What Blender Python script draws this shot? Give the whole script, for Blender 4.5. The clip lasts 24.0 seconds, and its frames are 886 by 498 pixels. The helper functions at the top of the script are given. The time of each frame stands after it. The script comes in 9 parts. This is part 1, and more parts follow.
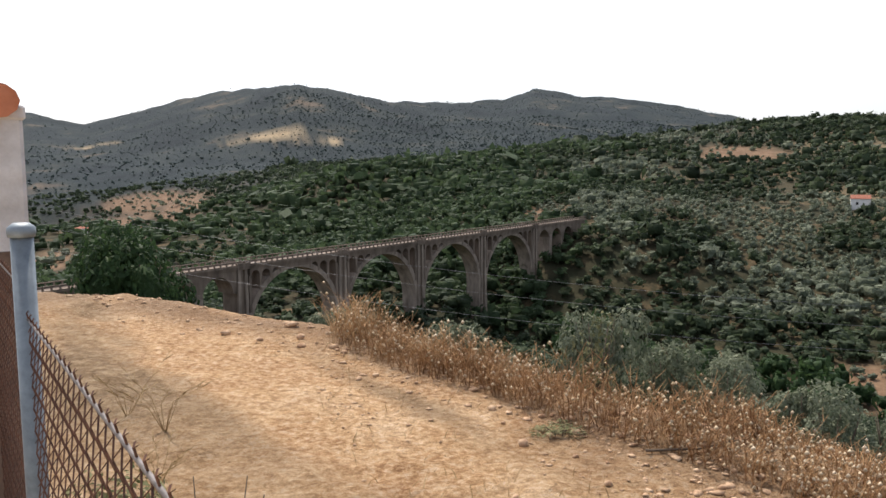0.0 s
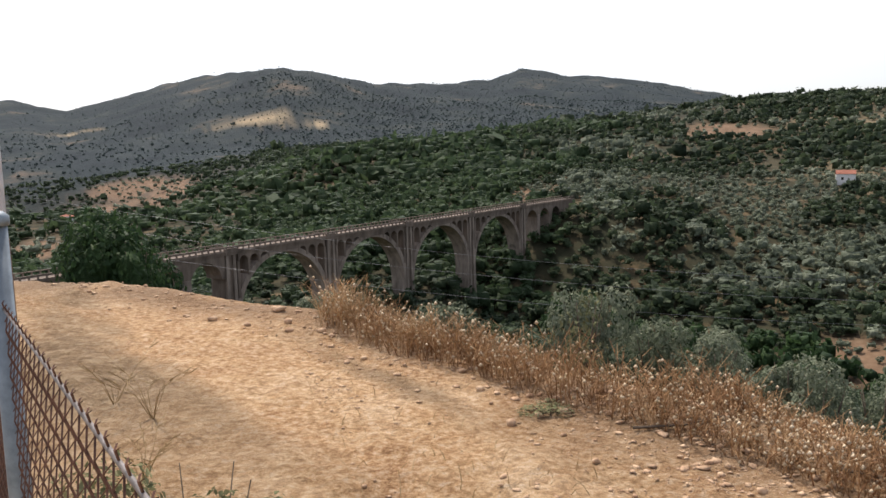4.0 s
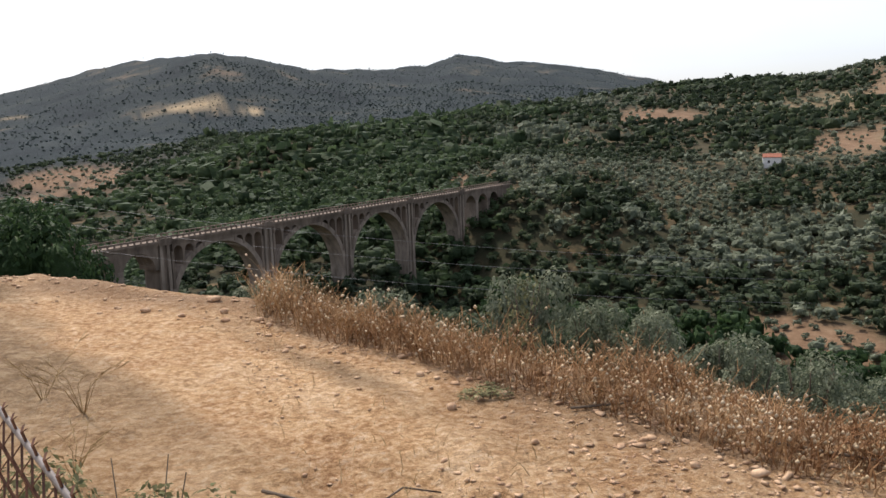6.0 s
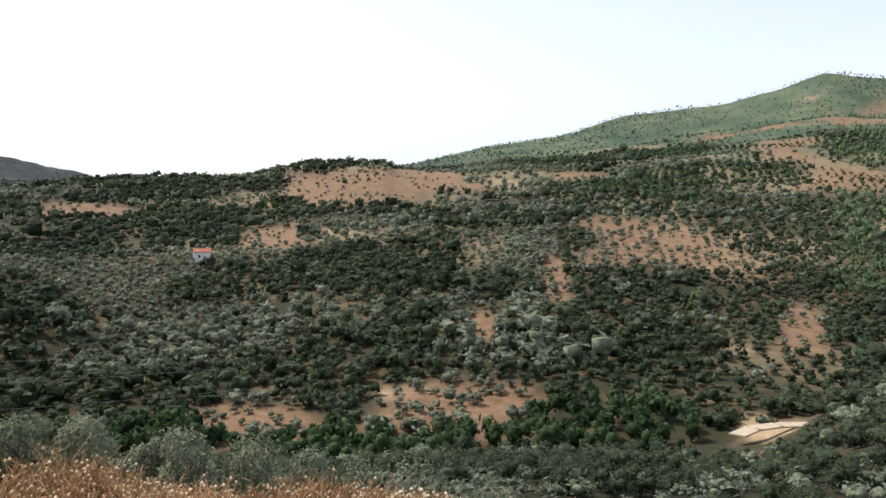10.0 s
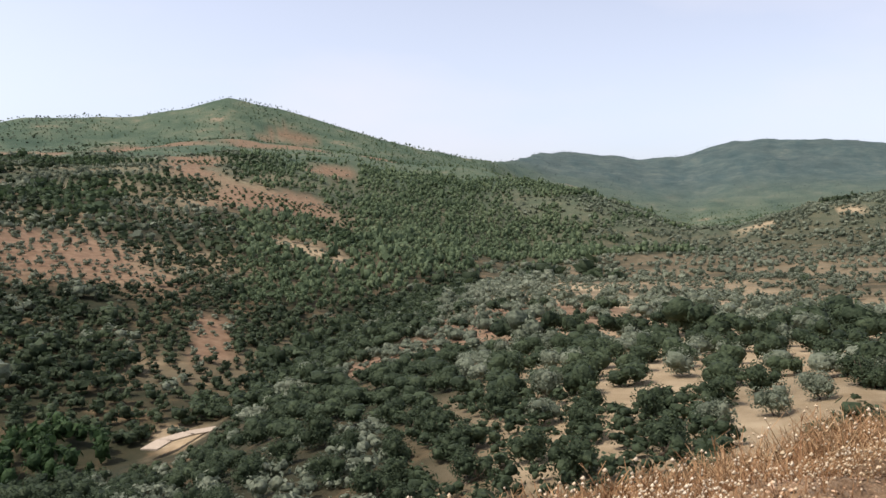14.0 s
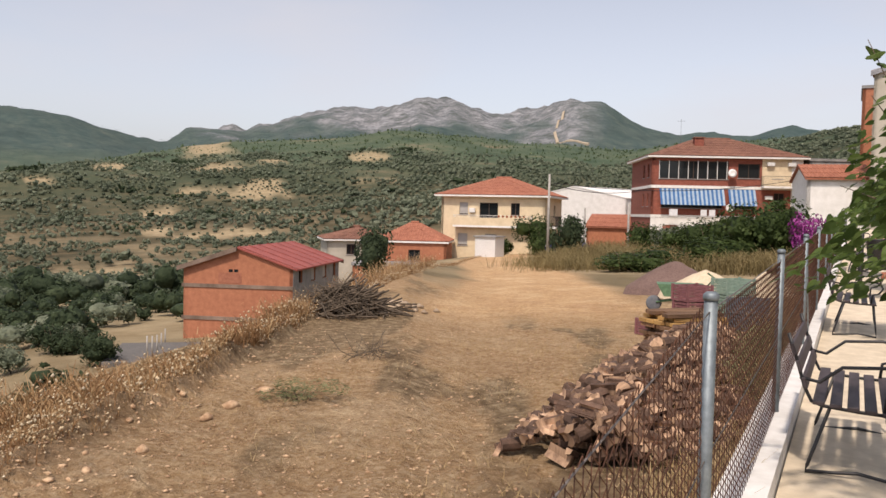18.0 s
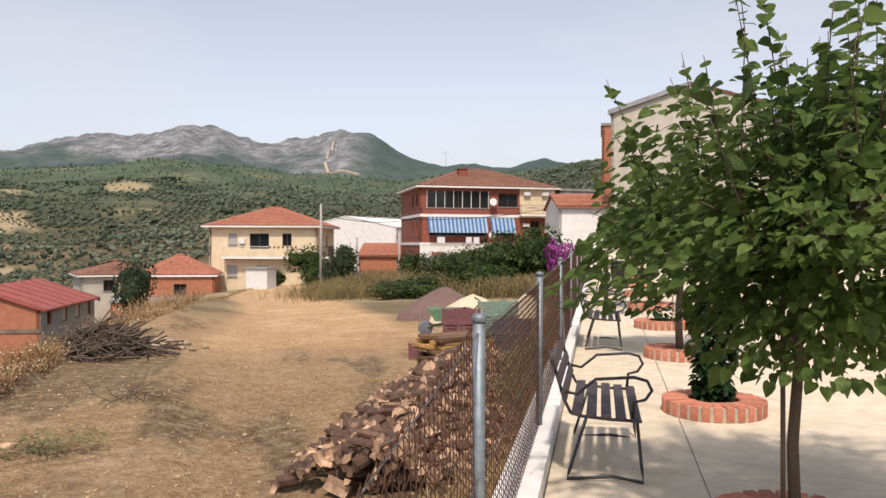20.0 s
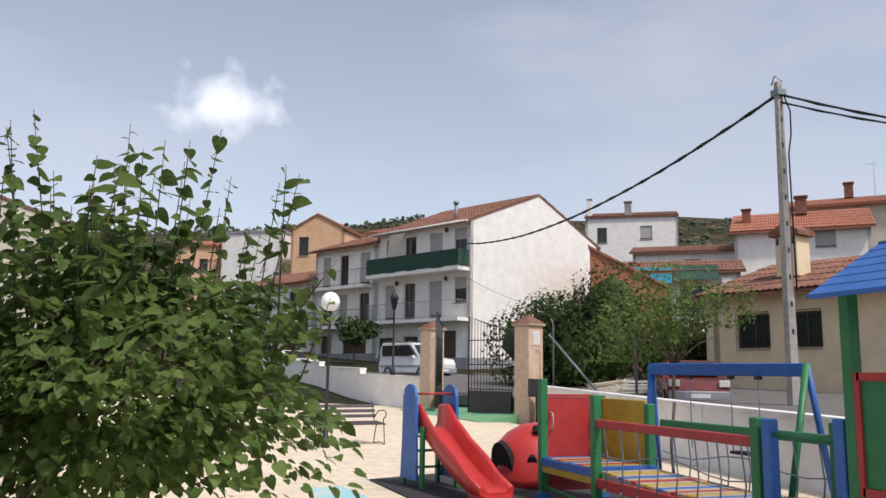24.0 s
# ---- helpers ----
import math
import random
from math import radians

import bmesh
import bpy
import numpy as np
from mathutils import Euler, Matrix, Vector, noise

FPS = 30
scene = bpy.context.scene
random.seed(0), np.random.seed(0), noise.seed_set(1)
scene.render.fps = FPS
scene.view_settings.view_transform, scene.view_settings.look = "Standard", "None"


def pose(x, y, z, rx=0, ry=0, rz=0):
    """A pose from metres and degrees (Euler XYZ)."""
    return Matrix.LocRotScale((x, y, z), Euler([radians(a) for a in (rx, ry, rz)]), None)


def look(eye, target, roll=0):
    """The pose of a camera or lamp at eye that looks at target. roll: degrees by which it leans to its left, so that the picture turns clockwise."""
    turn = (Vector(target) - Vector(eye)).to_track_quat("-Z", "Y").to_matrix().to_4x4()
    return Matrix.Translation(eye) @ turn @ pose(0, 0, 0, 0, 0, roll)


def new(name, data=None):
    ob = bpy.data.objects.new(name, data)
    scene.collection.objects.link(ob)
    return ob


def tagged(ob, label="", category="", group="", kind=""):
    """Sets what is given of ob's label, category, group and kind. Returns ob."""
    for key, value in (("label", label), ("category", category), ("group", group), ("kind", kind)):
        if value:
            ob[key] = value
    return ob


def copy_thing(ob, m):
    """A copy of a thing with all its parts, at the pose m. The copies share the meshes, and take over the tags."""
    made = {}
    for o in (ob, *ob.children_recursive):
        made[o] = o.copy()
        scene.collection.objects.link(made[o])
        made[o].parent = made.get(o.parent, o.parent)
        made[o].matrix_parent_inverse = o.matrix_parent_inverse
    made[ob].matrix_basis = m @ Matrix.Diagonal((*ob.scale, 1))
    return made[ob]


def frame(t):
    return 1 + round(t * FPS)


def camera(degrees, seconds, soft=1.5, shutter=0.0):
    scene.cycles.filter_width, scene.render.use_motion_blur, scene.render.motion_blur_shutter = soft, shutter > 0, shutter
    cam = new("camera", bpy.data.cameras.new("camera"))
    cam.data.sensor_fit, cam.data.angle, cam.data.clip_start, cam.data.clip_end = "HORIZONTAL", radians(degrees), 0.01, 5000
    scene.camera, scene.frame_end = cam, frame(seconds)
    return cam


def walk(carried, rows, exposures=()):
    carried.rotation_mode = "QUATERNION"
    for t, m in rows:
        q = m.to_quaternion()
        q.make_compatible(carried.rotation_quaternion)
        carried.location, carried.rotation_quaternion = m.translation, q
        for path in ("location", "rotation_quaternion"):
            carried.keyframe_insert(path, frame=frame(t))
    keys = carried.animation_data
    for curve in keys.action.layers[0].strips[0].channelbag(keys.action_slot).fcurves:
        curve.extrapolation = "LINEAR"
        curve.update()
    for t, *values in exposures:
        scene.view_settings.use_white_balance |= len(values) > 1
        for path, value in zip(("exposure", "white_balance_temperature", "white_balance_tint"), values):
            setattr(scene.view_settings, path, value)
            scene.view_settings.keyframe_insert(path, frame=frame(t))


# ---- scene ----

# ---- camera and walk: a phone turned round at arm's length over a fence ----
EYE = (0.0, 0.0, 1.65)
cam = camera(57.5, 24.0)
# seconds, yaw, pitch, roll, and the shift of the eye
ROWS = [
    (0.0, 0.0, -6.11, 0.45, -0.01, 0.03, -0.01), (0.5, 0.04, -6.44, 0.66, -0.0, 0.03, -0.01), (1.0, 0.04, -6.62, 0.71, -0.0, 0.03, -0.01),
    (1.5, -0.21, -7.03, 0.63, 0.0, 0.03, -0.01), (2.0, -0.36, -7.53, 0.65, 0.01, 0.04, -0.02), (2.5, -0.23, -7.4, 0.74, 0.01, 0.04, -0.02),
    (4.5, -1.16, -7.43, 1.51, 0.01, 0.04, -0.01), (5.0, -1.58, -7.97, 1.41, 0.01, 0.04, -0.01), (5.5, -2.86, -8.43, 1.38, 0.01, 0.04, -0.02),
    (6.0, -5.31, -8.49, 1.63, 0.02, 0.05, -0.02), (6.5, -8.84, -8.2, 1.93, 0.03, 0.04, -0.02), (7.0, -13.27, -7.81, 2.1, 0.05, 0.05, -0.02),
    (7.5, -18.1, -7.35, 1.92, 0.06, 0.04, -0.02), (8.0, -23.89, -6.68, 1.32, 0.07, 0.03, -0.02), (8.5, -29.83, -6.03, 0.98, 0.08, 0.05, -0.03),
    (9.0, -34.76, -4.89, 0.88, 0.09, 0.04, -0.03), (9.5, -39.33, -3.53, 0.78, 0.07, -0.01, -0.02), (10.0, -43.95, -2.52, 0.51, 0.08, -0.02, -0.02),
    (10.5, -48.49, -1.98, 0.34, 0.08, -0.02, -0.02), (12.5, -66.94, -1.96, 0.58, 0.1, -0.02, -0.02), (13.0, -71.92, -1.97, 0.63, 0.11, -0.02, -0.03),
    (13.5, -77.76, -1.98, -0.27, 0.12, -0.02, -0.03), (14.0, -84.02, -1.51, -0.63, 0.13, -0.02, -0.03), (14.5, -91.62, -1.53, -1.28, 0.14, -0.02, -0.03),
    (15.0, -99.66, -2.29, -1.42, 0.12, -0.04, -0.03), (15.5, -106.42, -2.72, -1.28, 0.1, -0.03, -0.02), (16.0, -111.78, -2.55, -0.99, 0.07, -0.03, -0.01),
    (16.5, -118.83, -2.2, -0.5, 0.05, -0.04, -0.02), (17.0, -127.06, -2.17, -0.43, 0.0, -0.04, -0.01), (17.5, -133.47, -2.52, -1.08, -0.04, -0.03, -0.01),
    (19.5, -146.79, -1.36, -0.07, 0.04, -0.05, -0.02), (20.0, -153.4, -0.35, -0.19, -0.01, -0.06, -0.02), (20.5, -160.82, 0.68, -0.13, -0.07, -0.05, -0.01),
    (21.0, -168.83, 1.65, 0.3, -0.11, -0.06, -0.01), (21.5, -176.25, 3.21, 0.1, -0.16, -0.06, 0.01), (22.0, -182.9, 5.08, -0.45, -0.19, -0.04, 0.02),
    (22.5, -188.53, 6.77, -0.57, -0.2, -0.03, 0.04), (23.0, -193.15, 7.87, -0.77, -0.22, 0.01, 0.05), (23.5, -196.68, 8.44, -0.65, -0.22, 0.01, 0.06),
    (24.0, -200.18, 8.85, -0.87, -0.22, 0.04, 0.07),
]
EXPOSURE = [(0.0, 0.88, 6350, 13), (5.0, 0.8, 6350, 14), (7.0, 0.73, 6350, 14), (9.0, 0.95, 6300, 12), (10.0, 0.95, 6300, 12), (13.0, 0.92, 6300, 16), (14.0, 0.76, 6300, 16), (15.0, 0.28, 6700, 18), (15.5, 0.5, 6700, 17), (16.0, 0.66, 6700, 16), (17.0, 0.4, 6750, 16),
    (20.0, 0.53, 6600, 14), (21.0, 0.48, 6500, 14), (22.0, 0.52, 6350, 12), (23.0, 0.12, 6200, 11), (24.0, 0.42, 6200, 12)]
walk(cam, [(t, pose(EYE[0] + dx, EYE[1] + dy, EYE[2] + dz, 90 + p, r, y)) for t, y, p, r, dx, dy, dz in ROWS], EXPOSURE)

# ---- sky and sun ----
SUN_AZ, SUN_EL = 338.0, 57.0
world = bpy.data.worlds.new("world")
scene.world = world
world.use_nodes = True
wn, wl = world.node_tree.nodes, world.node_tree.links
sky = wn.new("ShaderNodeTexSky")
sky.sky_type, sky.sun_disc = "NISHITA", False
sky.sun_elevation, sky.sun_rotation = radians(SUN_EL), radians(SUN_AZ)
sky.dust_density, sky.air_density, sky.ozone_density = 2.0, 1.0, 3.0
bg = wn["Background"]
bg.inputs["Strength"].default_value = 0.125
# thin high haze: the blue is washed out, with faint streaks and one small white cloud
soft_sky = wn.new("ShaderNodeHueSaturation")
soft_sky.inputs["Saturation"].default_value = 0.45
wl.new(sky.outputs["Color"], soft_sky.inputs["Color"])
w_tc = wn.new("ShaderNodeTexCoord")
w_map = wn.new("ShaderNodeMapping")
w_map.inputs["Scale"].default_value = (1.0, 1.0, 3.0)
wl.new(w_tc.outputs["Generated"], w_map.inputs["Vector"])
w_noise = wn.new("ShaderNodeTexNoise")
w_noise.inputs["Scale"].default_value, w_noise.inputs["Detail"].default_value = 2.2, 8.0
wl.new(w_map.outputs["Vector"], w_noise.inputs["Vector"])
w_ramp = wn.new("ShaderNodeMapRange")
w_ramp.inputs["From Min"].default_value, w_ramp.inputs["From Max"].default_value = 0.48, 0.75
w_ramp.inputs["To Max"].default_value = 0.6
wl.new(w_noise.outputs["Fac"], w_ramp.inputs["Value"])
veil = wn.new("ShaderNodeMix")
veil.data_type = "RGBA"
veil.inputs["B"].default_value = (4.2, 4.25, 4.5, 1)
wl.new(w_ramp.outputs["Result"], veil.inputs["Factor"])
wl.new(soft_sky.outputs["Color"], veil.inputs["A"])
# the cumulus
CLOUD_AZ, CLOUD_EL = 184.0, 18.4
_ca, _ce = radians(CLOUD_AZ), radians(CLOUD_EL)
w_sub = wn.new("ShaderNodeVectorMath")
w_sub.operation = "DISTANCE"
w_puff = wn.new("ShaderNodeTexNoise")
w_puff.inputs["Scale"].default_value, w_puff.inputs["Detail"].default_value = 19.0, 9.0
wl.new(w_tc.outputs["Generated"], w_puff.inputs["Vector"])
w_squash = wn.new("ShaderNodeMapping")
w_squash.inputs["Scale"].default_value = (1.0, 1.0, 1.5)
wl.new(w_tc.outputs["Generated"], w_squash.inputs["Vector"])
wl.new(w_squash.outputs["Vector"], w_sub.inputs[0])
w_sub.inputs[1].default_value = (math.sin(_ca) * math.cos(_ce), math.cos(_ca) * math.cos(_ce), 1.5 * math.sin(_ce))
w_add = wn.new("ShaderNodeMath")
w_add.operation = "MULTIPLY_ADD"
wl.new(w_puff.outputs["Fac"], w_add.inputs[0])
w_add.inputs[1].default_value = 0.14
wl.new(w_sub.outputs["Value"], w_add.inputs[2])
w_edge = wn.new("ShaderNodeMapRange")
w_edge.inputs["From Min"].default_value, w_edge.inputs["From Max"].default_value = 0.135, 0.075
w_edge.inputs["To Max"].default_value = 1.0
wl.new(w_add.outputs[0], w_edge.inputs["Value"])
cumulus = wn.new("ShaderNodeMix")
cumulus.data_type = "RGBA"
cumulus.inputs["B"].default_value = (7.0, 7.0, 7.1, 1)
wl.new(w_edge.outputs["Result"], cumulus.inputs["Factor"])
wl.new(veil.outputs["Result"], cumulus.inputs["A"])
wl.new(cumulus.outputs["Result"], bg.inputs["Color"])
sun = new("sun", bpy.data.lights.new("sun", "SUN"))
sun.data.energy, sun.data.angle, sun.data.color = 2.6, radians(3.0), (1.0, 0.9, 0.77)
_az, _el = radians(SUN_AZ), radians(SUN_EL)
sun.matrix_world = look((100 * math.sin(_az) * math.cos(_el), 100 * math.cos(_az) * math.cos(_el), 100 * math.sin(_el)), (0, 0, 0))

# ---- materials ----
def material(name, dark, light, scale=4.0, detail=6.0, rough=0.85, bump=0.2, metal=0.0, speck=None, stretch=(1, 1, 1), rand=0.0, coarse=0.3, loose=False):
    """A surface that varies at two scales between two colours, with fine relief."""
    m = bpy.data.materials.new(name)
    m.use_nodes = True
    n, l = m.node_tree.nodes, m.node_tree.links
    b = n["Principled BSDF"]
    b.inputs["Roughness"].default_value, b.inputs["Metallic"].default_value = rough, metal
    tc, mp = n.new("ShaderNodeTexCoord"), n.new("ShaderNodeMapping")
    mp.inputs["Scale"].default_value = stretch
    l.new(tc.outputs["Object"], mp.inputs["Vector"])
    fine, big = n.new("ShaderNodeTexNoise"), n.new("ShaderNodeTexNoise")
    fine.inputs["Scale"].default_value, fine.inputs["Detail"].default_value = scale, detail
    fine.inputs["Roughness"].default_value = 0.65
    big.inputs["Scale"].default_value, big.inputs["Detail"].default_value = scale * 0.08, 3.0
    for t in (fine, big):
        l.new(mp.outputs["Vector"], t.inputs["Vector"])
    mix = n.new("ShaderNodeMath")
    mix.operation, mix.use_clamp = "MULTIPLY_ADD", True
    l.new(big.outputs["Fac"], mix.inputs[0])
    mix.inputs[1].default_value = coarse
    l.new(fine.outputs["Fac"], mix.inputs[2])
    ramp = n.new("ShaderNodeValToRGB")
    e = ramp.color_ramp.elements
    e[0].position, e[1].position = 0.35 + coarse * 0.4, 0.65 + coarse * 0.6
    e[0].color, e[1].color = (*dark, 1), (*light, 1)
    l.new(mix.outputs[0], ramp.inputs["Fac"])
    col = ramp.outputs["Color"]
    if rand:
        oi, hsv = n.new("ShaderNodeObjectInfo"), n.new("ShaderNodeHueSaturation")
        mr = n.new("ShaderNodeMapRange")
        mr.inputs["To Min"].default_value, mr.inputs["To Max"].default_value = 1 - rand, 1 + rand
        shade = oi.outputs["Random"]
        if loose:
            geo, both = n.new("ShaderNodeNewGeometry"), n.new("ShaderNodeMath")
            both.operation = "PINGPONG"
            add = n.new("ShaderNodeMath")
            l.new(oi.outputs["Random"], add.inputs[0])
            l.new(geo.outputs["Random Per Island"], add.inputs[1])
            l.new(add.outputs[0], both.inputs[0])
            both.inputs[1].default_value = 1.0
            shade = both.outputs[0]
        l.new(shade, mr.inputs["Value"])
        l.new(mr.outputs["Result"], hsv.inputs["Value"])
        l.new(col, hsv.inputs["Color"])
        col = hsv.outputs["Color"]
    l.new(col, b.inputs["Base Color"])
    if bump:
        bp = n.new("ShaderNodeBump")
        bp.inputs["Strength"].default_value, bp.inputs["Distance"].default_value = bump, 0.4 / scale
        l.new(fine.outputs["Fac"], bp.inputs["Height"])
        l.new(bp.outputs["Normal"], b.inputs["Normal"])
    return m


def leafy(name, colours, rough=0.6, trans=0.25, big=0.02, spec=0.12):
    """Foliage: each leaf or clump takes its own shade, and lets some light through."""
    m = bpy.data.materials.new(name)
    m.use_nodes = True
    n, l = m.node_tree.nodes, m.node_tree.links
    b = n["Principled BSDF"]
    b.inputs["Roughness"].default_value = rough
    b.inputs["Specular IOR Level"].default_value = spec
    geo, ramp = n.new("ShaderNodeNewGeometry"), n.new("ShaderNodeValToRGB")
    ramp.color_ramp.interpolation = "LINEAR"
    e = ramp.color_ramp.elements
    while len(e) < len(colours):
        e.new(0.5)
    for k, c in enumerate(colours):
        e[k].position, e[k].color = k / (len(colours) - 1), (*c, 1)
    tc, ns = n.new("ShaderNodeTexCoord"), n.new("ShaderNodeTexNoise")
    ns.inputs["Scale"].default_value, ns.inputs["Detail"].default_value = big, 4.0
    l.new(tc.outputs["Object"], ns.inputs["Vector"])
    ma = n.new("ShaderNodeMath")
    ma.operation = "MULTIPLY_ADD"
    l.new(geo.outputs["Random Per Island"], ma.inputs[0])
    ma.inputs[1].default_value = 0.6
    mb = n.new("ShaderNodeMath")
    mb.operation = "MULTIPLY_ADD"
    l.new(ns.outputs["Fac"], mb.inputs[0])
    mb.inputs[1].default_value, mb.inputs[2].default_value = 1.4, -0.5
    l.new(mb.outputs[0], ma.inputs[2])
    mottle, mc = n.new("ShaderNodeTexNoise"), n.new("ShaderNodeMath")
    mottle.inputs["Scale"].default_value, mottle.inputs["Detail"].default_value = 1.8, 6.0
    l.new(tc.outputs["Object"], mottle.inputs["Vector"])
    mc.operation = "MULTIPLY_ADD"
    l.new(mottle.outputs["Fac"], mc.inputs[0])
    mc.inputs[1].default_value = 1.3
    shift = n.new("ShaderNodeMath")
    shift.operation = "SUBTRACT"
    l.new(ma.outputs[0], shift.inputs[0])
    shift.inputs[1].default_value = 0.65
    l.new(shift.outputs[0], mc.inputs[2])
    l.new(mc.outputs[0], ramp.inputs["Fac"])
    l.new(ramp.outputs["Color"], b.inputs["Base Color"])
    lump, bp = n.new("ShaderNodeTexNoise"), n.new("ShaderNodeBump")
    lump.inputs["Scale"].default_value, lump.inputs["Detail"].default_value = 1.8, 5.0
    l.new(tc.outputs["Object"], lump.inputs["Vector"])
    bp.inputs["Strength"].default_value, bp.inputs["Distance"].default_value = 0.8, 0.5
    l.new(lump.outputs["Fac"], bp.inputs["Height"])
    l.new(bp.outputs["Normal"], b.inputs["Normal"])
    if trans:
        tr, mx = n.new("ShaderNodeBsdfTranslucent"), n.new("ShaderNodeMixShader")
        l.new(ramp.outputs["Color"], tr.inputs["Color"])
        mx.inputs[0].default_value = trans
        l.new(b.outputs[0], mx.inputs[1])
        l.new(tr.outputs[0], mx.inputs[2])
        l.new(mx.outputs[0], n["Material Output"].inputs["Surface"])
    return m


M_CONCRETE = material("weathered_concrete", (0.1, 0.068, 0.05), (0.3, 0.215, 0.165), 0.6, 8, 0.9, 0.3, stretch=(1, 1, 0.25))
M_PLAZA = material("pale_concrete_paving", (0.52, 0.435, 0.32), (0.7, 0.6, 0.46), 5, 8, 0.9, 0.05)
M_WHITE = material("white_render", (0.7, 0.68, 0.64), (0.84, 0.82, 0.79), 1.5, 6, 0.85, 0.05)
M_CREAM = material("cream_render", (0.62, 0.5, 0.33), (0.75, 0.62, 0.43), 1.5, 6, 0.85, 0.05)
M_BRICKFAR = material("orange_brick", (0.33, 0.125, 0.068), (0.46, 0.185, 0.1), 3.0, 6, 0.9, 0.1)
M_ROOFTILE = material("terracotta_tiles", (0.25, 0.085, 0.05), (0.4, 0.16, 0.095), 3.0, 6, 0.85, 0.2)
M_STEEL = material("galvanised_steel", (0.16, 0.19, 0.21), (0.26, 0.3, 0.32), 20, 4, 0.55, 0.05, 0.5)
# lighter than the leaves themselves, partly to put distance haze into the colour
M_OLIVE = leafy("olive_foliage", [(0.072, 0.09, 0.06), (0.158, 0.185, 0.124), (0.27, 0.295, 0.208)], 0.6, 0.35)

# ---- the ground: one sheet from the lot by the fence to the horizon ----
def table(text):
    """Pairs 'azimuth value' written as text, as two arrays."""
    v = np.array([float(w) for w in text.split()])
    return v[0::2], v[1::2]


def fbm(x, y, octaves=4, seed=0.0):
    """Smooth value noise on arrays, about -1 to 1."""
    out, amp, tot = np.zeros_like(x), 1.0, 0.0
    for k in range(octaves):
        xi, yi = np.floor(x), np.floor(y)
        fx, fy = x - xi, y - yi
        fx, fy = fx * fx * (3 - 2 * fx), fy * fy * (3 - 2 * fy)
        def h(a, b):
            s = np.sin(a * 127.1 + b * 311.7 + seed * 17.3 + k * 5.1) * 43758.5453
            return s - np.floor(s)
        v = (h(xi, yi) * (1 - fx) + h(xi + 1, yi) * fx) * (1 - fy) + (h(xi, yi + 1) * (1 - fx) + h(xi + 1, yi + 1) * fx) * fy
        out, tot = out + amp * (2 * v - 1), tot + amp
        x, y, amp = x * 2.03, y * 2.03, amp * 0.5
    return out / tot


# azimuth (degrees, clockwise from the first view) and a value: the lot's rim
RIM_R = table("-90 16 -40 12 -26 10.5 -14 8.9 -3 7.2 9 6.0 21 5.3 30 4.9 43 4.8 60 4.8 80 4.9 94 5.2 103 5.7 111 6.7 118 8.3 121 9.5 125 11.8 129 15.5 132 20 135 27 138.5 45 140.5 75 150 80 158 70 163 40 168 32 200 27 206 24 232 22 270 30")
RIM_Z = table("-90 0.3 -30 0.2 -22 0.1 -14 0.03 -5 -0.06 10 -0.1 60 -0.12 111 -0.15 129 -0.35 135 -0.5 138.5 -1.3 140.5 -2.4 150 -1.9 158 -0.9 163 -0.3 168 0.3 200 0.2 206 0.15 232 0.1 270 -0.3")
# the shelf below the rim
SHELF_R = table("-90 60 0 30 90 30 107 36 111 42 120 56 129 60 137 85 140 100 150 110 160 90 168 60 185 52 190 43 215 38 232 40 270 80")
SHELF_Z = table("-90 -14 -30 -12 80 -12 93 -10 107 -8.5 111 -7.6 120 -7.6 129 -7.0 131 -5.6 133 -3.8 137 -3.4 140 -3.6 150 -2 160 -0.5 168 1.6 185 2.0 190 1.85 215 1.5 232 1.2 270 1")
# the river's line
LOW_R = table("-90 500 -30 420 -20 300 -14 220 -8 150 0 160 3 230 18 190 37 172 50 174 60 172 66 180 70 208 75 262 80 350 84 450 89 560 99 420 109 300 119 260 134 300 149 330 164 260 180 160 270 200")
LOW_Z = table("-90 -50 -30 -52 -20 -46 -14 -40 -8 -39 0 -43 3 -51 18 -52 37 -51 50 -50 60 -48 66 -46 70 -44 75 -41 80 -38 84 -36 89 -31 99 -25 109 -22 119 -20 134 -17 149 -9 164 8 180 14 230 14 270 5")
# half way up the far side
MID_R = table("-90 800 -30 700 -15 520 -0 400 9.9 330 24.9 420 40.1 460 55.1 480 70.2 560 80.2 700 90.3 800 100.3 700 120.3 620 150.5 700 180.1 300 270 400")
MID_E = table("-90 -3 -30 -4.2 -15 -4.2 0 -3.2 8 -3.9 18 -2.8 30 -2.2 40 -1.2 50 -0.3 60 0 70 -0.4 79 -0.8 89 -1.2 99 -1.5 119 -0.9 134 0.4 149 1.4 164 3.6 178 7 230 7 270 3")
# the crest of the nearer hills
NEAR_R = table("-90 1100 -30 900 -15 560 -7 520 -0 600 9.9 680 24.9 780 40.1 850 50.1 1000 60.2 1150 70.2 1250 80.2 1250 90.3 1100 95.3 1000 102.3 900 110.3 1000 120.3 1300 150.5 1500 180.1 520 270 700")
NEAR_E = table("-90 -1 -30 -4.5 -20 -5.0 -15 -3.6 -7.3 -1.2 -3.4 -0.4 0.6 0.1 10.5 1 17.9 1.9 23.1 2.4 30.5 2.5 34.7 3.3 39.8 3.4 40.6 3.1 50 3.4 60 4.4 69 5.4 77 5 82 4.5 88.6 3.8 94.5 2.2 101 -0.1 103.8 0.1 109.5 2 119.7 4 126.1 4.7 130.9 5 133.6 5.5 139.4 5.2 143.2 4.8 149.8 4.5 165 5.5 178 9 192.6 10.3 198.2 11 216.5 10.7 219.5 10.4 230 9 270 4")
